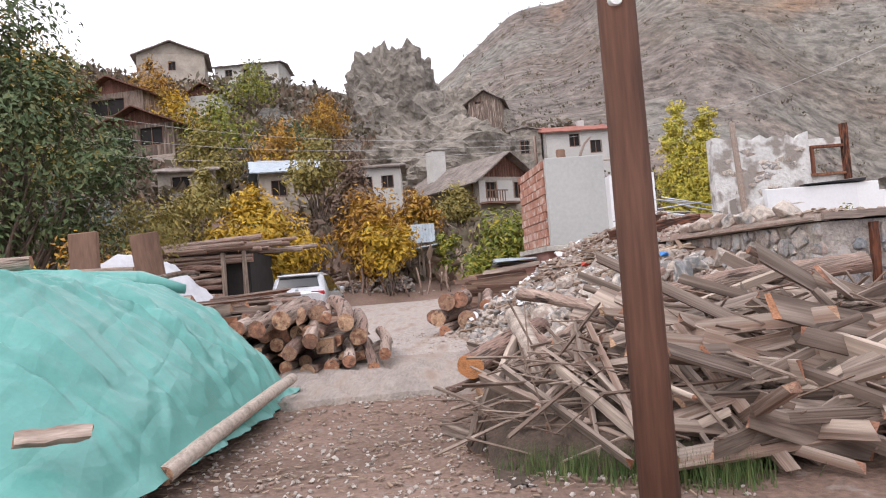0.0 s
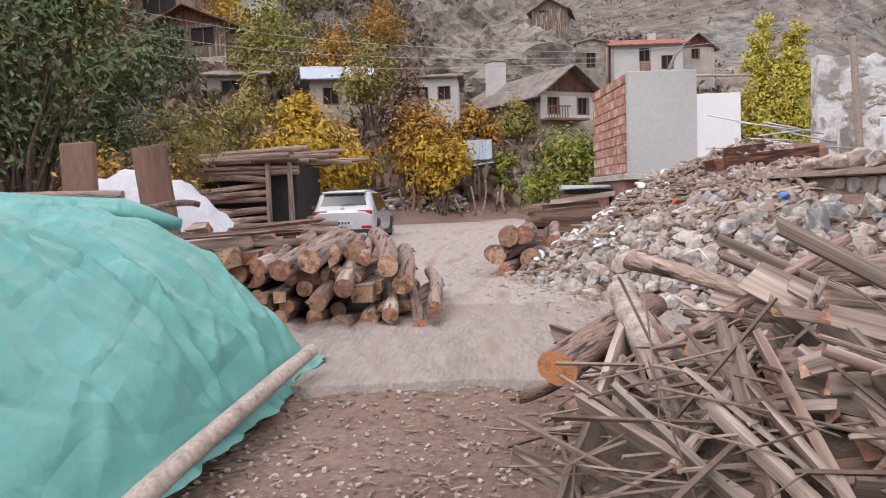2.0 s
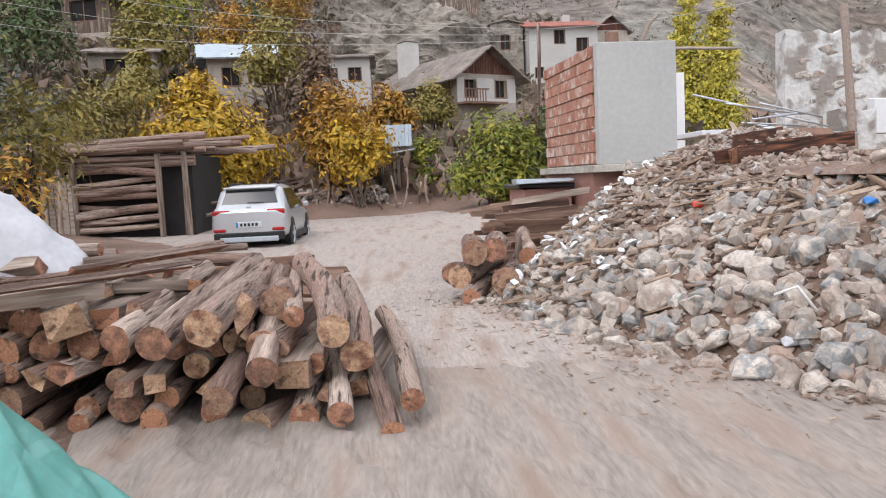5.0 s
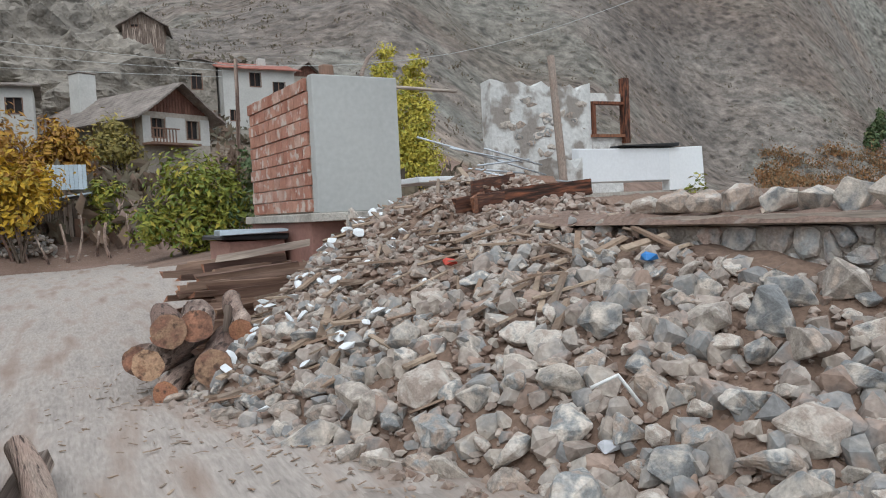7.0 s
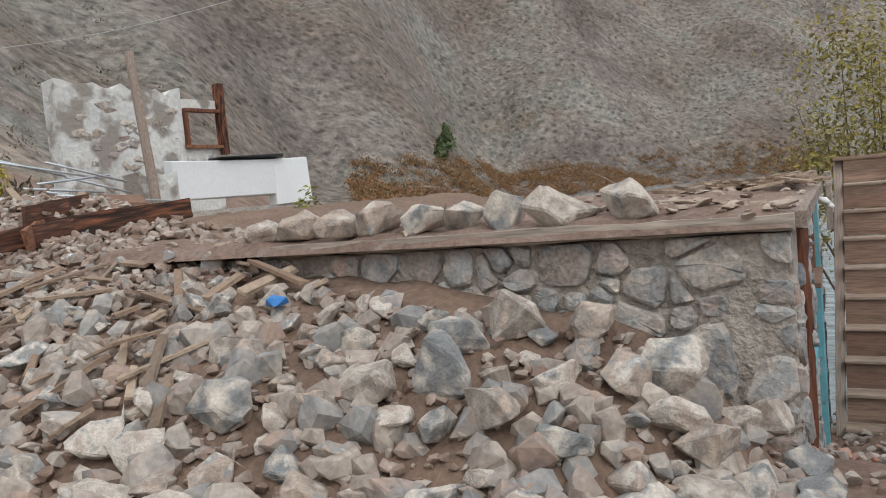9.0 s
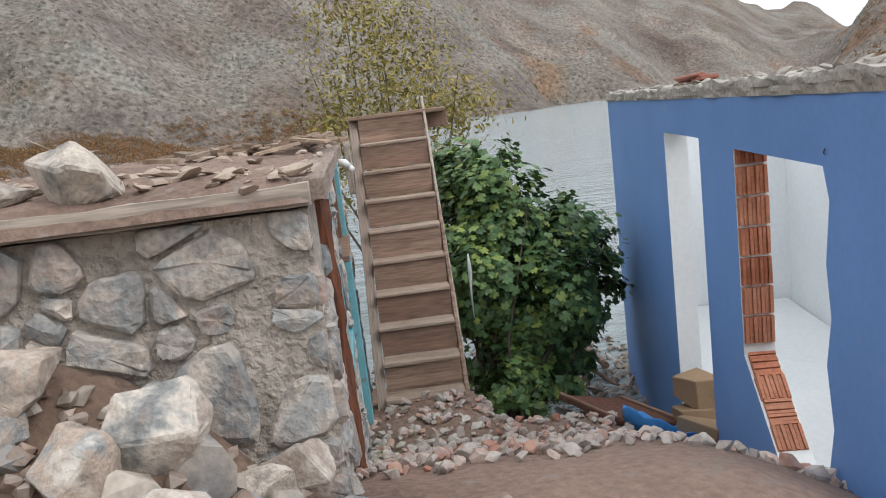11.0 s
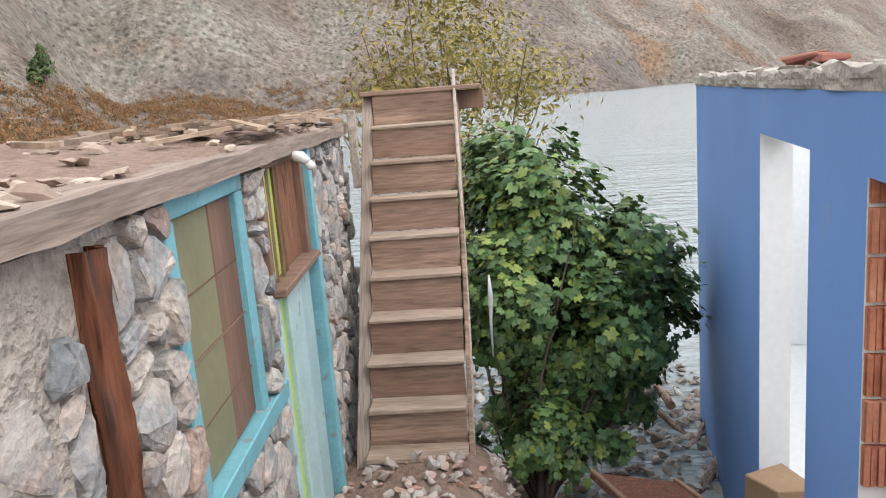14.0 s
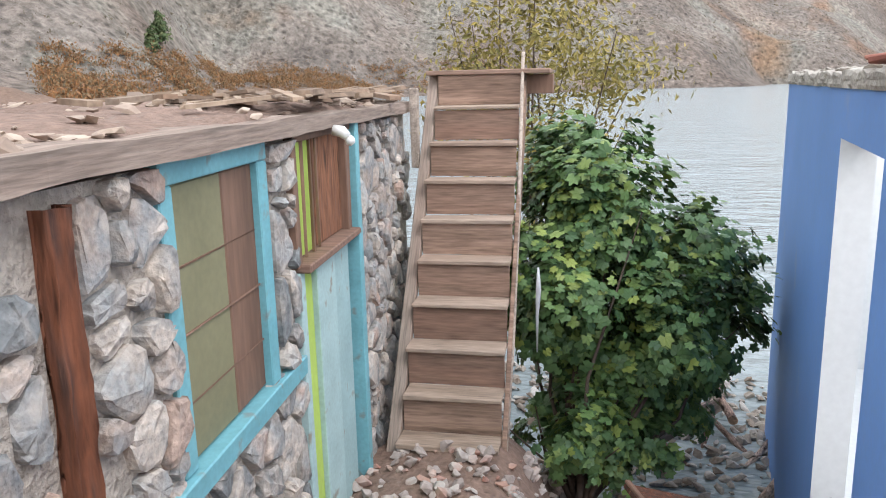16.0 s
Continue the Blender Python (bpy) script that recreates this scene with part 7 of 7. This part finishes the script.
# dry stone terrace wall and fence posts along the bend
stones = []
for _ in range(900):
    x = rng.uniform(-9, 3.2)
    y = 37.2 + 0.15 * rng.random() + 0.03 * (x + 3) ** 2 * 0.1
    s = rng.uniform(0.18, 0.42)
    stones.append(Matrix.Translation((x, y + rng.uniform(0, 0.3), 0.1 + rng.random() * (1.3 if x < -0.8 else 0.5))) @ turn(rng, 0.6) @ Matrix.Scale(s, 4))
scatter("terrace_wall", CHIPS, stones, MIDROCK, "low dry-stone terrace wall along the road bend", "stone wall")
for k in range(16):
    x = -4.5 + 0.55 * k
    lay("fence_post", STICKS[k % 8], (x, 36.9 + 0.1 * (k % 3), 0.0), (x + 0.1 * (k % 2), 37.0, 1.5 + 0.3 * (k % 3)), 0, (2.2, 2.2), "crooked grey fence post by the bend", "fence post", "fence posts by the bend")
lay("thin_pole", LOGS[3], (4.95, 34, 1.0), (5.12, 34, 7.2), 0, (0.75, 0.75), "thin dark wooden power pole by the bushes", "utility pole")
WIRE = []
for k, (a, b) in enumerate((((5.1, 34, 7.0), (-26, 50, 15.0)), ((5.1, 34, 6.8), (-26, 48, 13.2)), ((5.1, 34, 6.6), (-26, 46, 11.6)), ((5.1, 34, 7.0), (20, 30, 9.5)))):
    bm = bmesh.new()
    a, b = Vector(a), Vector(b)
    tube(bm, [a.lerp(b, t / 10) + Vector((0, 0, -0.9 * math.sin(math.pi * t / 10))) for t in range(11)], 0.012, 4)
    tagged(part("power_line", bm, CONCRETE, None, "", True), "sagging grey overhead power line", "power line", "overhead power lines")

# ---- parked car ----
def body_loft(sections, mats, pickf=None):
    """Skins cross-sections (y, half widths and heights) into one smooth body."""
    bm = bmesh.new()
    rings = [[bm.verts.new(p) for p in s] for s in sections]
    n = len(rings[0])
    for a, b in zip(rings, rings[1:]):
        for k in range(n):
            bm.faces.new((a[k], a[(k + 1) % n], b[(k + 1) % n], b[k])).smooth = True
    bm.faces.new(rings[0][::-1])
    bm.faces.new(rings[-1])
    bmesh.ops.recalc_face_normals(bm, faces=bm.faces)
    return bm


def car_ring(y, w, z0, z1, top, rnd=0.14):
    """Rounded section: half width w, sill z0, shoulder z1, top height and its half width."""
    tw, tz = top
    half = [(w * 0.8, z0), (w * 0.97, z0 + 0.12), (w, (z0 + z1) / 2), (w * 0.97, z1), (tw + 0.02, tz - 0.08), (tw - rnd, tz)]
    return [(x, y, z) for x, z in half] + [(-x, y, z) for x, z in half[::-1]]


car = empty("car", Matrix.Translation((-4.1, 23.55, 0.02)) @ Matrix.Rotation(radians(-1.5), 4, "Z"))
tagged(car, "silver compact SUV parked on the dusty road", "car")
secs = [car_ring(0.02, 0.82, 0.42, 0.78, (0.78, 0.98)), car_ring(0.1, 0.9, 0.34, 0.85, (0.84, 1.08)), car_ring(0.32, 0.925, 0.3, 0.95, (0.8, 1.2)), car_ring(0.55, 0.925, 0.3, 0.98, (0.72, 1.56)), car_ring(0.85, 0.925, 0.28, 0.98, (0.68, 1.62)), car_ring(1.8, 0.925, 0.27, 0.97, (0.67, 1.645)), car_ring(2.5, 0.925, 0.27, 0.95, (0.67, 1.6)), car_ring(3.3, 0.92, 0.28, 0.92, (0.78, 1.08)), car_ring(3.9, 0.9, 0.3, 0.82, (0.8, 0.96)), car_ring(4.35, 0.84, 0.35, 0.7, (0.7, 0.82)), car_ring(4.47, 0.7, 0.4, 0.6, (0.6, 0.7))]
part("body", body_loft(secs, None), CARPAINT, car, "silver body")


def quad(name, pts, material, parent, label="", t=0.012):
    bm = bmesh.new()
    f = bm.faces.new([bm.verts.new(p) for p in pts])
    bm.normal_update()
    bmesh.ops.solidify(bm, geom=[f], thickness=t)
    return part(name, bm, material, parent, label)


quad("rear_window", [(-0.68, 0.27, 1.17), (0.68, 0.27, 1.17), (0.58, 0.465, 1.5), (-0.58, 0.465, 1.5)], CARGLASS, car, "dark rear window")
part("spoiler", boxbm((-0.64, 0.38, 1.53), (0.64, 0.7, 1.59), 0.02), CARPAINT, car, "roof spoiler")
part("wiper", boxbm((-0.05, 0.235, 1.19), (0.35, 0.255, 1.215), 0.004), CARBLACK, car)
for s in (-1, 1):
    quad("side_window", [(s * 0.915, 0.75, 1.0), (s * 0.905, 2.9, 0.99), (s * 0.71, 2.35, 1.53), (s * 0.725, 0.95, 1.52)], CARGLASS, car, "dark side window")
    part("tail_light", boxbm((s * 0.42, 0.035, 0.9), (s * 0.86, 0.15, 1.04), 0.03), CARRED, car, "red tail light")
    part("fog_light", boxbm((s * 0.55, -0.005, 0.52), (s * 0.84, 0.06, 0.6), 0.02), CARRED, car, "red bumper reflector")
    part("roof_rail", boxbm((s * 0.6, 0.8, 1.63), (s * 0.64, 2.4, 1.69), 0.012), CARBLACK, car, "black roof rail")
    mir = part("mirror", boxbm((s * 0.93, 2.72, 1.0), (s * 1.08, 2.86, 1.13), 0.03), CARPAINT, car)
    part("sill", boxbm((s * 0.86, 0.95, 0.24), (s * 0.945, 3.3, 0.4), 0.02), CARBLACK, car, "black sill trim")
    for y in (0.8, 3.45):
        bm = bmesh.new()
        bmesh.ops.create_cone(bm, cap_ends=True, segments=28, radius1=0.345, radius2=0.345, depth=0.23, matrix=Matrix.Translation((s * 0.83, y, 0.345)) @ Matrix.Rotation(1.5708, 4, "Y"))
        bmesh.ops.bevel(bm, geom=list(bm.edges), offset=0.03, segments=2, affect="EDGES")
        wheel = part("wheel", bm, CARBLACK, car, "black tyre")
        bm = bmesh.new()
        for k in range(5):
            box(bm, (-0.02, -0.035, 0.02), (0.02, 0.035, 0.24), 0.008, Matrix.Translation((s * 0.945, y, 0.345)) @ Matrix.Rotation(k * 1.2566, 4, "X"))
        bmesh.ops.create_cone(bm, cap_ends=True, segments=12, radius1=0.06, radius2=0.05, depth=0.05, matrix=Matrix.Translation((s * 0.94, y, 0.345)) @ Matrix.Rotation(1.5708, 4, "Y"))
        part("rim", bm, SHEET, wheel, "silver five-spoke rim")
        bm = bmesh.new()
        bmesh.ops.create_cone(bm, cap_ends=True, segments=24, radius1=0.43, radius2=0.43, depth=0.06, matrix=Matrix.Translation((s * 0.9, y, 0.37)) @ Matrix.Rotation(1.5708, 4, "Y"))
        part("wheel_arch", bm, CARBLACK, car, "black wheel arch trim")
part("bumper", boxbm((-0.84, -0.03, 0.3), (0.84, 0.1, 0.5), 0.03), CARBLACK, car, "black lower bumper")
part("skid_plate", boxbm((-0.7, -0.045, 0.27), (0.7, 0.02, 0.4), 0.02), SHEET, car, "silver skid plate")
plate = part("number_plate", boxbm((-0.3, -0.01, 0.62), (0.3, 0.03, 0.75), 0.006), PLATE, car, "white number plate")
part("band", boxbm((-0.298, -0.016, 0.622), (-0.25, -0.012, 0.748)), BLUEPLASTIC, plate, "blue band")
for k in range(5):
    part("mark", boxbm((-0.2 + 0.09 * k, -0.016, 0.65), (-0.145 + 0.09 * k, -0.012, 0.72)), CARBLACK, plate, "dark mark")
part("badge", boxbm((-0.06, 0.09, 1.07), (0.06, 0.12, 1.13), 0.02), SHEET, car)

# ---- crag ----
def crag(name, c, r, seed, label):
    us, vs = [k / 60 for k in range(61)], [k / 40 for k in range(41)]

    def fn(u, v):
        a, b = 2 * math.pi * u, math.pi * 0.55 * v
        d = Vector((math.cos(a) * math.sin(b), math.sin(a) * math.sin(b), math.cos(b)))
        p = Vector((math.cos(a), math.sin(a), 0)) * 0.6
        k = 1 + 0.28 * fbm(d.x * 2 + seed, d.y * 2, d.z * 2) + 0.2 * abs(fbm(d.x * 5, d.y * 5 + seed, d.z * 2.2)) + 0.06 * fbm(d.x * 14, d.y * 14, d.z * 8)
        return (c[0] + d.x * r[0] * k, c[1] + d.y * r[1] * k, c[2] + max(d.z, -0.1) ** 1 * r[2] * k)

    return tagged(ob_of(name, grid_mesh(name, us, vs, fn, [CRAG], None, False)), label, "rock", kind="structure")


crag("crag", (-3.6, 114, 22.0), (8.0, 7.5, 13.0), 2.0, "jagged grey rock crag rising above the village")
crag("crag_spur", (6.0, 111, 16.0), (9.0, 7, 11.5), 5.0, "broken grey rock spur beside the crag")
crag("crag_spur", (-1.0, 92, 14.0), (10.0, 7, 8.5), 8.0, "broken grey rock spur below the crag")
crag("crag_spur", (2.0, 76, 10.0), (9.0, 6, 6.0), 11.0, "rocky outcrop behind the houses")

# ---- trees and bushes ----
tree("yellow_bush", (-7.8, 36.0, 0.3), 3, ((0, 0, 3.6, 1.9, 0.85), (-1.5, 0.2, 3.0, 1.3, 0.8), (1.4, 0.1, 2.8, 1.4, 0.9), (0.2, -0.4, 2.0, 1.5, 0.7), (-0.3, 0, 5.0, 1.0, 0.9)), YELLOWLEAF, 8500, 0.28, "bright yellow autumn bush behind the car", "bush", 21, leaf_quad, 0.07, 0.2, 1.0)
tree("orange_tree", (-2.8, 38.2, 0.4), 3, ((0.2, 0, 2.2, 1.3, 0.9), (-0.8, 0, 3.2, 1.1, 0.9), (0.9, 0.2, 2.8, 1.2, 0.8), (0.1, 0.2, 4.4, 1.3, 0.9)), ORANGELEAF, 4200, 0.28, "orange and gold autumn tree by the bend", "tree", 22, leaf_quad, 0.07, 0.1, 1.2)
tree("yellow_tree", (-1.9, 37.0, 0.4), 2, ((0.0, 0, 2.0, 1.0, 0.9), (0.6, 0, 2.7, 0.9, 0.8), (-0.6, 0, 3.0, 0.8, 0.8)), YELLOWLEAF, 1500, 0.28, "gold-leaved young tree by the bend", "tree", 23, leaf_quad, 0.05, 0.1, 1.2)
tree("green_bush", (3.2, 33.6, 0.3), 3, ((0.2, 0, 2.4, 1.3, 0.9), (-1.0, 0, 1.3, 1.0, 0.8), (1.2, 0.2, 2.2, 1.1, 0.9), (0.4, 0, 1.1, 1.2, 0.7)), LIMELEAF, 4200, 0.26, "green and yellow bush beside the thin pole", "bush", 24, leaf_quad, 0.05, 0.2, 1.0)
tree("vine_bush", (0.9, 38.8, 0.3), 2, ((0, 0, 1.4, 0.6, 1.2), (0.1, 0, 2.6, 0.6, 1.0)), LIMELEAF, 900, 0.24, "green climbing vine on the shed", "bush", 25, leaf_quad, 0.04, 0.2, 1.0)
tree("dark_bush", (5.6, 33.2, 0.4), 2, ((0, 0, 1.6, 1.1, 1.0), (0.2, 0, 3.0, 0.9, 1.0)), DARKLEAF, 1600, 0.24, "dark green bush behind the annex", "bush", 26, leaf_quad, 0.05, 0.2, 1.0)
for x, h, sd in ((15.3, 7.6, 31), (17.0, 7.2, 32)):
    tree("poplar", (x, 45.0, 2.6), 1, tuple((0.25 * math.sin(k * 2.1), 0.2 * math.cos(k), 1.0 + h * 0.12 * k, 1.3 - 0.1 * k, 1.2) for k in range(8)), POPLARLEAF, 8500, 0.24, "slender yellow-green poplar behind the annex", "tree", sd, leaf_quad, 0.07, 0.0, 1.1)
tree("leafy_tree", (-10.1, 18.2, 0.3), 4, ((0, 0, 4.6, 2.2, 0.9), (-2.2, 0.3, 3.8, 1.9, 0.9), (1.7, 0, 3.4, 1.3, 0.9), (-0.4, -0.6, 2.6, 1.7, 0.7), (-1.4, 0, 6.4, 1.9, 0.8), (0.6, 0.2, 6.2, 1.2, 0.8), (1.9, 0.4, 2.3, 0.9, 0.7), (-3.5, 0, 5.4, 1.9, 0.9), (-1.8, 0, 8.2, 1.6, 0.8), (1.3, 0, 5.6, 1.3, 0.9), (0.2, 0, 7.8, 1.4, 0.9), (2.3, 0.2, 4.2, 0.9, 0.9), (-4.2, 0.4, 3.4, 1.8, 0.9), (-2.4, -0.6, 1.9, 1.5, 0.7)), DARKLEAF, 20000, 0.2, "large dark green leafy tree at the roadside", "tree", 33, leaf_quad, 0.11, 0.35, 0.9)
tree("olive_bush", (-8.2, 21.0, 0.3), 3, ((0, 0, 2.2, 1.1, 0.9), (0.9, 0, 3.0, 0.8, 1.0)), OCHRELEAF, 1700, 0.18, "rust and olive coloured bush beside the big tree", "bush", 34, leaf_quad, 0.06, 0.1, 1.0)
tree("roadside_shrub", (-6.6, 17.2, 0.1), 3, ((0, 0, 1.3, 0.8, 0.9), (-1.2, 0.3, 1.6, 0.9, 0.9)), ORANGELEAF, 1500, 0.15, "russet shrub under the big tree", "bush", 35, leaf_quad, 0.05, 0.1, 1.0)
tree("sage_bush", (-11.9, 37.6, 2.2), 3, ((0, 0, 2.4, 1.4, 0.9), (-1.6, 0.3, 2.8, 1.5, 0.9), (0.9, 0, 3.6, 1.1, 0.9)), OCHRELEAF, 2200, 0.26, "olive and ochre bush before the grey shed", "bush", 37, leaf_quad, 0.07, 0.1, 1.0)
tree("sage_bush", (-13.2, 33.0, 1.2), 3, ((0, 0, 3.0, 1.6, 0.9), (-2.0, 0.3, 3.6, 1.8, 0.9)), SAGELEAF, 2200, 0.26, "grey-green willow bush above the barn", "bush", 36, leaf_quad, 0.07, 0.1, 1.0)
FAR = (((-14.5, 26, 1.0), 9.5, 3.2, OCHRELEAF, "thin ochre tree behind the big leafy tree"), ((-17.5, 31, 1.0), 8.5, 3.2, DARKLEAF, "dark green tree behind the barn"), ((-10, 56, 1), 5.0, 2.4, ORANGELEAF, "russet tree on the hillside"), ((-21, 66, 1), 5.0, 2.6, YELLOWLEAF, "yellow tree between the hillside houses"), ((-31, 66, 1), 6.0, 3.2, OCHRELEAF, "ochre tree high on the hillside"), ((-6, 60, 1), 4.0, 2.2, DRYLEAF, "bare twiggy tree on the hillside"), ((-0.5, 47.5, 1), 3.0, 1.5, ORANGELEAF, "rust-coloured tree by the house"), ((-12.6, 44, 4.0), 3.4, 1.5, OCHRELEAF, "gold autumn tree among the hillside houses"), ((-6.2, 46, 3.6), 5.4, 2.0, OCHRELEAF, "thin yellow-green tree among the houses"), ((-15.5, 60, 8.5), 6.5, 3.2, LIMELEAF, "tall yellow-green tree on the hillside"), ((-29, 56, 9.0), 6.5, 3.2, YELLOWLEAF, "yellow tree on the hillside"), ((-11, 66, 10), 4.2, 2.6, DARKLEAF, "green tree on the hillside"), ((-9, 74, 13), 4.0, 2.4, ORANGELEAF, "orange tree on the hillside"), ((-27, 78, 18), 5.0, 3.0, ORANGELEAF, "bare orange tree by the ridge house"), ((-18, 84, 18), 5.5, 2.6, LIMELEAF, "green tree near the ridge"), ((2.5, 58, 7), 3.6, 1.8, OCHRELEAF, "pale green tree above the house"), ((-4.0, 43.5, 2.5), 4.2, 1.5, DRYLEAF, "bare brown tree by the bend"), ((-19, 47, 5), 4.5, 2.4, DARKLEAF, "dark green tree below the timber house"), ((-14.5, 52, 6.2), 4.6, 2.0, OCHRELEAF, "ochre tree below the hillside houses"), ((-35, 52, 7.5), 7.0, 3.6, DARKLEAF, "green tree at the foot of the hill"), ((-20, 36, 3.2), 5.5, 2.6, OCHRELEAF, "olive-yellow tree behind the barn"))
for i, (b, h, r, m, lab) in enumerate(FAR):
    b = (b[0], b[1], ground_z(b[0], b[1]) - 0.1)
    tree("hillside_tree", b, 2, ((0, 0, h * 0.75, r * 0.75, 0.9), (-r * 0.5, 0, h * 0.6, r * 0.6, 0.9), (r * 0.5, 0.2, h * 0.55, r * 0.6, 0.9), (0.1, 0, h, r * 0.5, 1.0)), m, 1900, 0.34, lab, "tree", 50 + i, leaf_quad, 0.09, 0.1, 1.25)


def scrub(name, spots, material, size, per, label, seed):
    """Low shrubs as loose sprays of small leaves: (x, y, z, r)."""
    rng = random.Random(seed)
    vs, fs = [], []
    for x, y, z, r in spots:
        for _ in range(per):
            p = Vector((x + rng.gauss(0, r * 0.5), y + rng.gauss(0, r * 0.5), z + abs(rng.gauss(0, r * 0.45))))
            s = size * r * rng.uniform(0.6, 1.3)
            q = Euler((rng.uniform(0, 6), rng.uniform(0, 6), rng.uniform(0, 6))).to_matrix()
            b = len(vs)
            vs += [p + q @ Vector(a) for a in ((-s, 0, 0), (0, s * 0.5, 0.1 * s), (s, 0, 0), (0, -s * 0.5, 0.1 * s))]
            fs.append((b, b + 1, b + 2, b + 3))
    return tagged(ob_of(name, mesh_of(name, vs, fs, [material])), label, "scrub", kind="stuff")


rng = random.Random(99)
near, dry, shore, high = [], [], [], []
while len(near) < 1100:
    x, y = rng.uniform(-48, 22), rng.uniform(38, 100)
    near.append((x, y, ground_z(x, y), rng.uniform(0.5, 1.5)))
while len(dry) < 600:
    x, y = rng.uniform(-40, 12), rng.uniform(38, 95)
    dry.append((x, y, ground_z(x, y), rng.uniform(0.6, 1.4)))
while len(shore) < 1500:
    a, r = radians(rng.uniform(47, 82)), rng.uniform(125, 330)
    x, y = r * math.sin(a), r * math.cos(a)
    z = ground_z(x, y)
    if -1.8 < z < 11:
        shore.append((x, y, z, rng.uniform(0.8, 2.2)))
while len(high) < 6500:
    a, r = radians(rng.uniform(4, 118)), rng.uniform(75, 620)
    x, y = r * math.sin(a), r * math.cos(a)
    z = ground_z(x, y)
    if z > 6:
        high.append((x, y, z, rng.uniform(0.35, 0.95) * (0.6 + r / 330)))
scrub("hillside_scrub", near, SHRUB, 0.35, 26, "dry brown scrub between the hillside houses", 1)
scrub("dry_brush", dry, DRYLEAF, 0.3, 26, "bare twiggy brush on the hillside", 2)
scrub("shore_scrub", shore, AUTUMNSHRUB, 0.17, 60, "rust-coloured autumn scrub on the far shore", 3)
scrub("mountain_scrub", high, SHRUB, 0.3, 9, "sparse dark scrub dotting the bare mountain", 4)
far_hill = []
while len(far_hill) < 500:
    a, r = radians(rng.uniform(117, 134)), rng.uniform(210, 480)
    x, y = r * math.sin(a), r * math.cos(a)
    far_hill.append((x, y, ground_z(x, y), rng.uniform(1.5, 4)))
scrub("hill_scrub", far_hill, AUTUMNSHRUB, 0.2, 50, "yellow-brown trees and scrub on the far hill", 5)
for x, y, h in ((172, 122, 7), (161, 117, 5)):
    z = ground_z(x, y)
    tree("pine", (x, y, z), 1, ((0, 0, h * 0.3, h * 0.3, 1.0), (0, 0, h * 0.6, h * 0.26, 1.0), (0, 0, h * 0.9, h * 0.15, 1.2)), DARKLEAF, 700, 1.2, "dark green pine across the water", "tree", int(h), leaf_quad, 0.3, 0.2, 1.0)
tree("roof_plant", (9.6, 16.8, -0.3), 2, ((0, 0, 1.9, 0.4, 0.9), (0.35, 0.2, 1.6, 0.35, 0.9)), LIMELEAF, 450, 0.12, "yellow-green shrub behind the earth roof", "bush", 91, leaf_quad, 0.02, 0.2, 1.0)
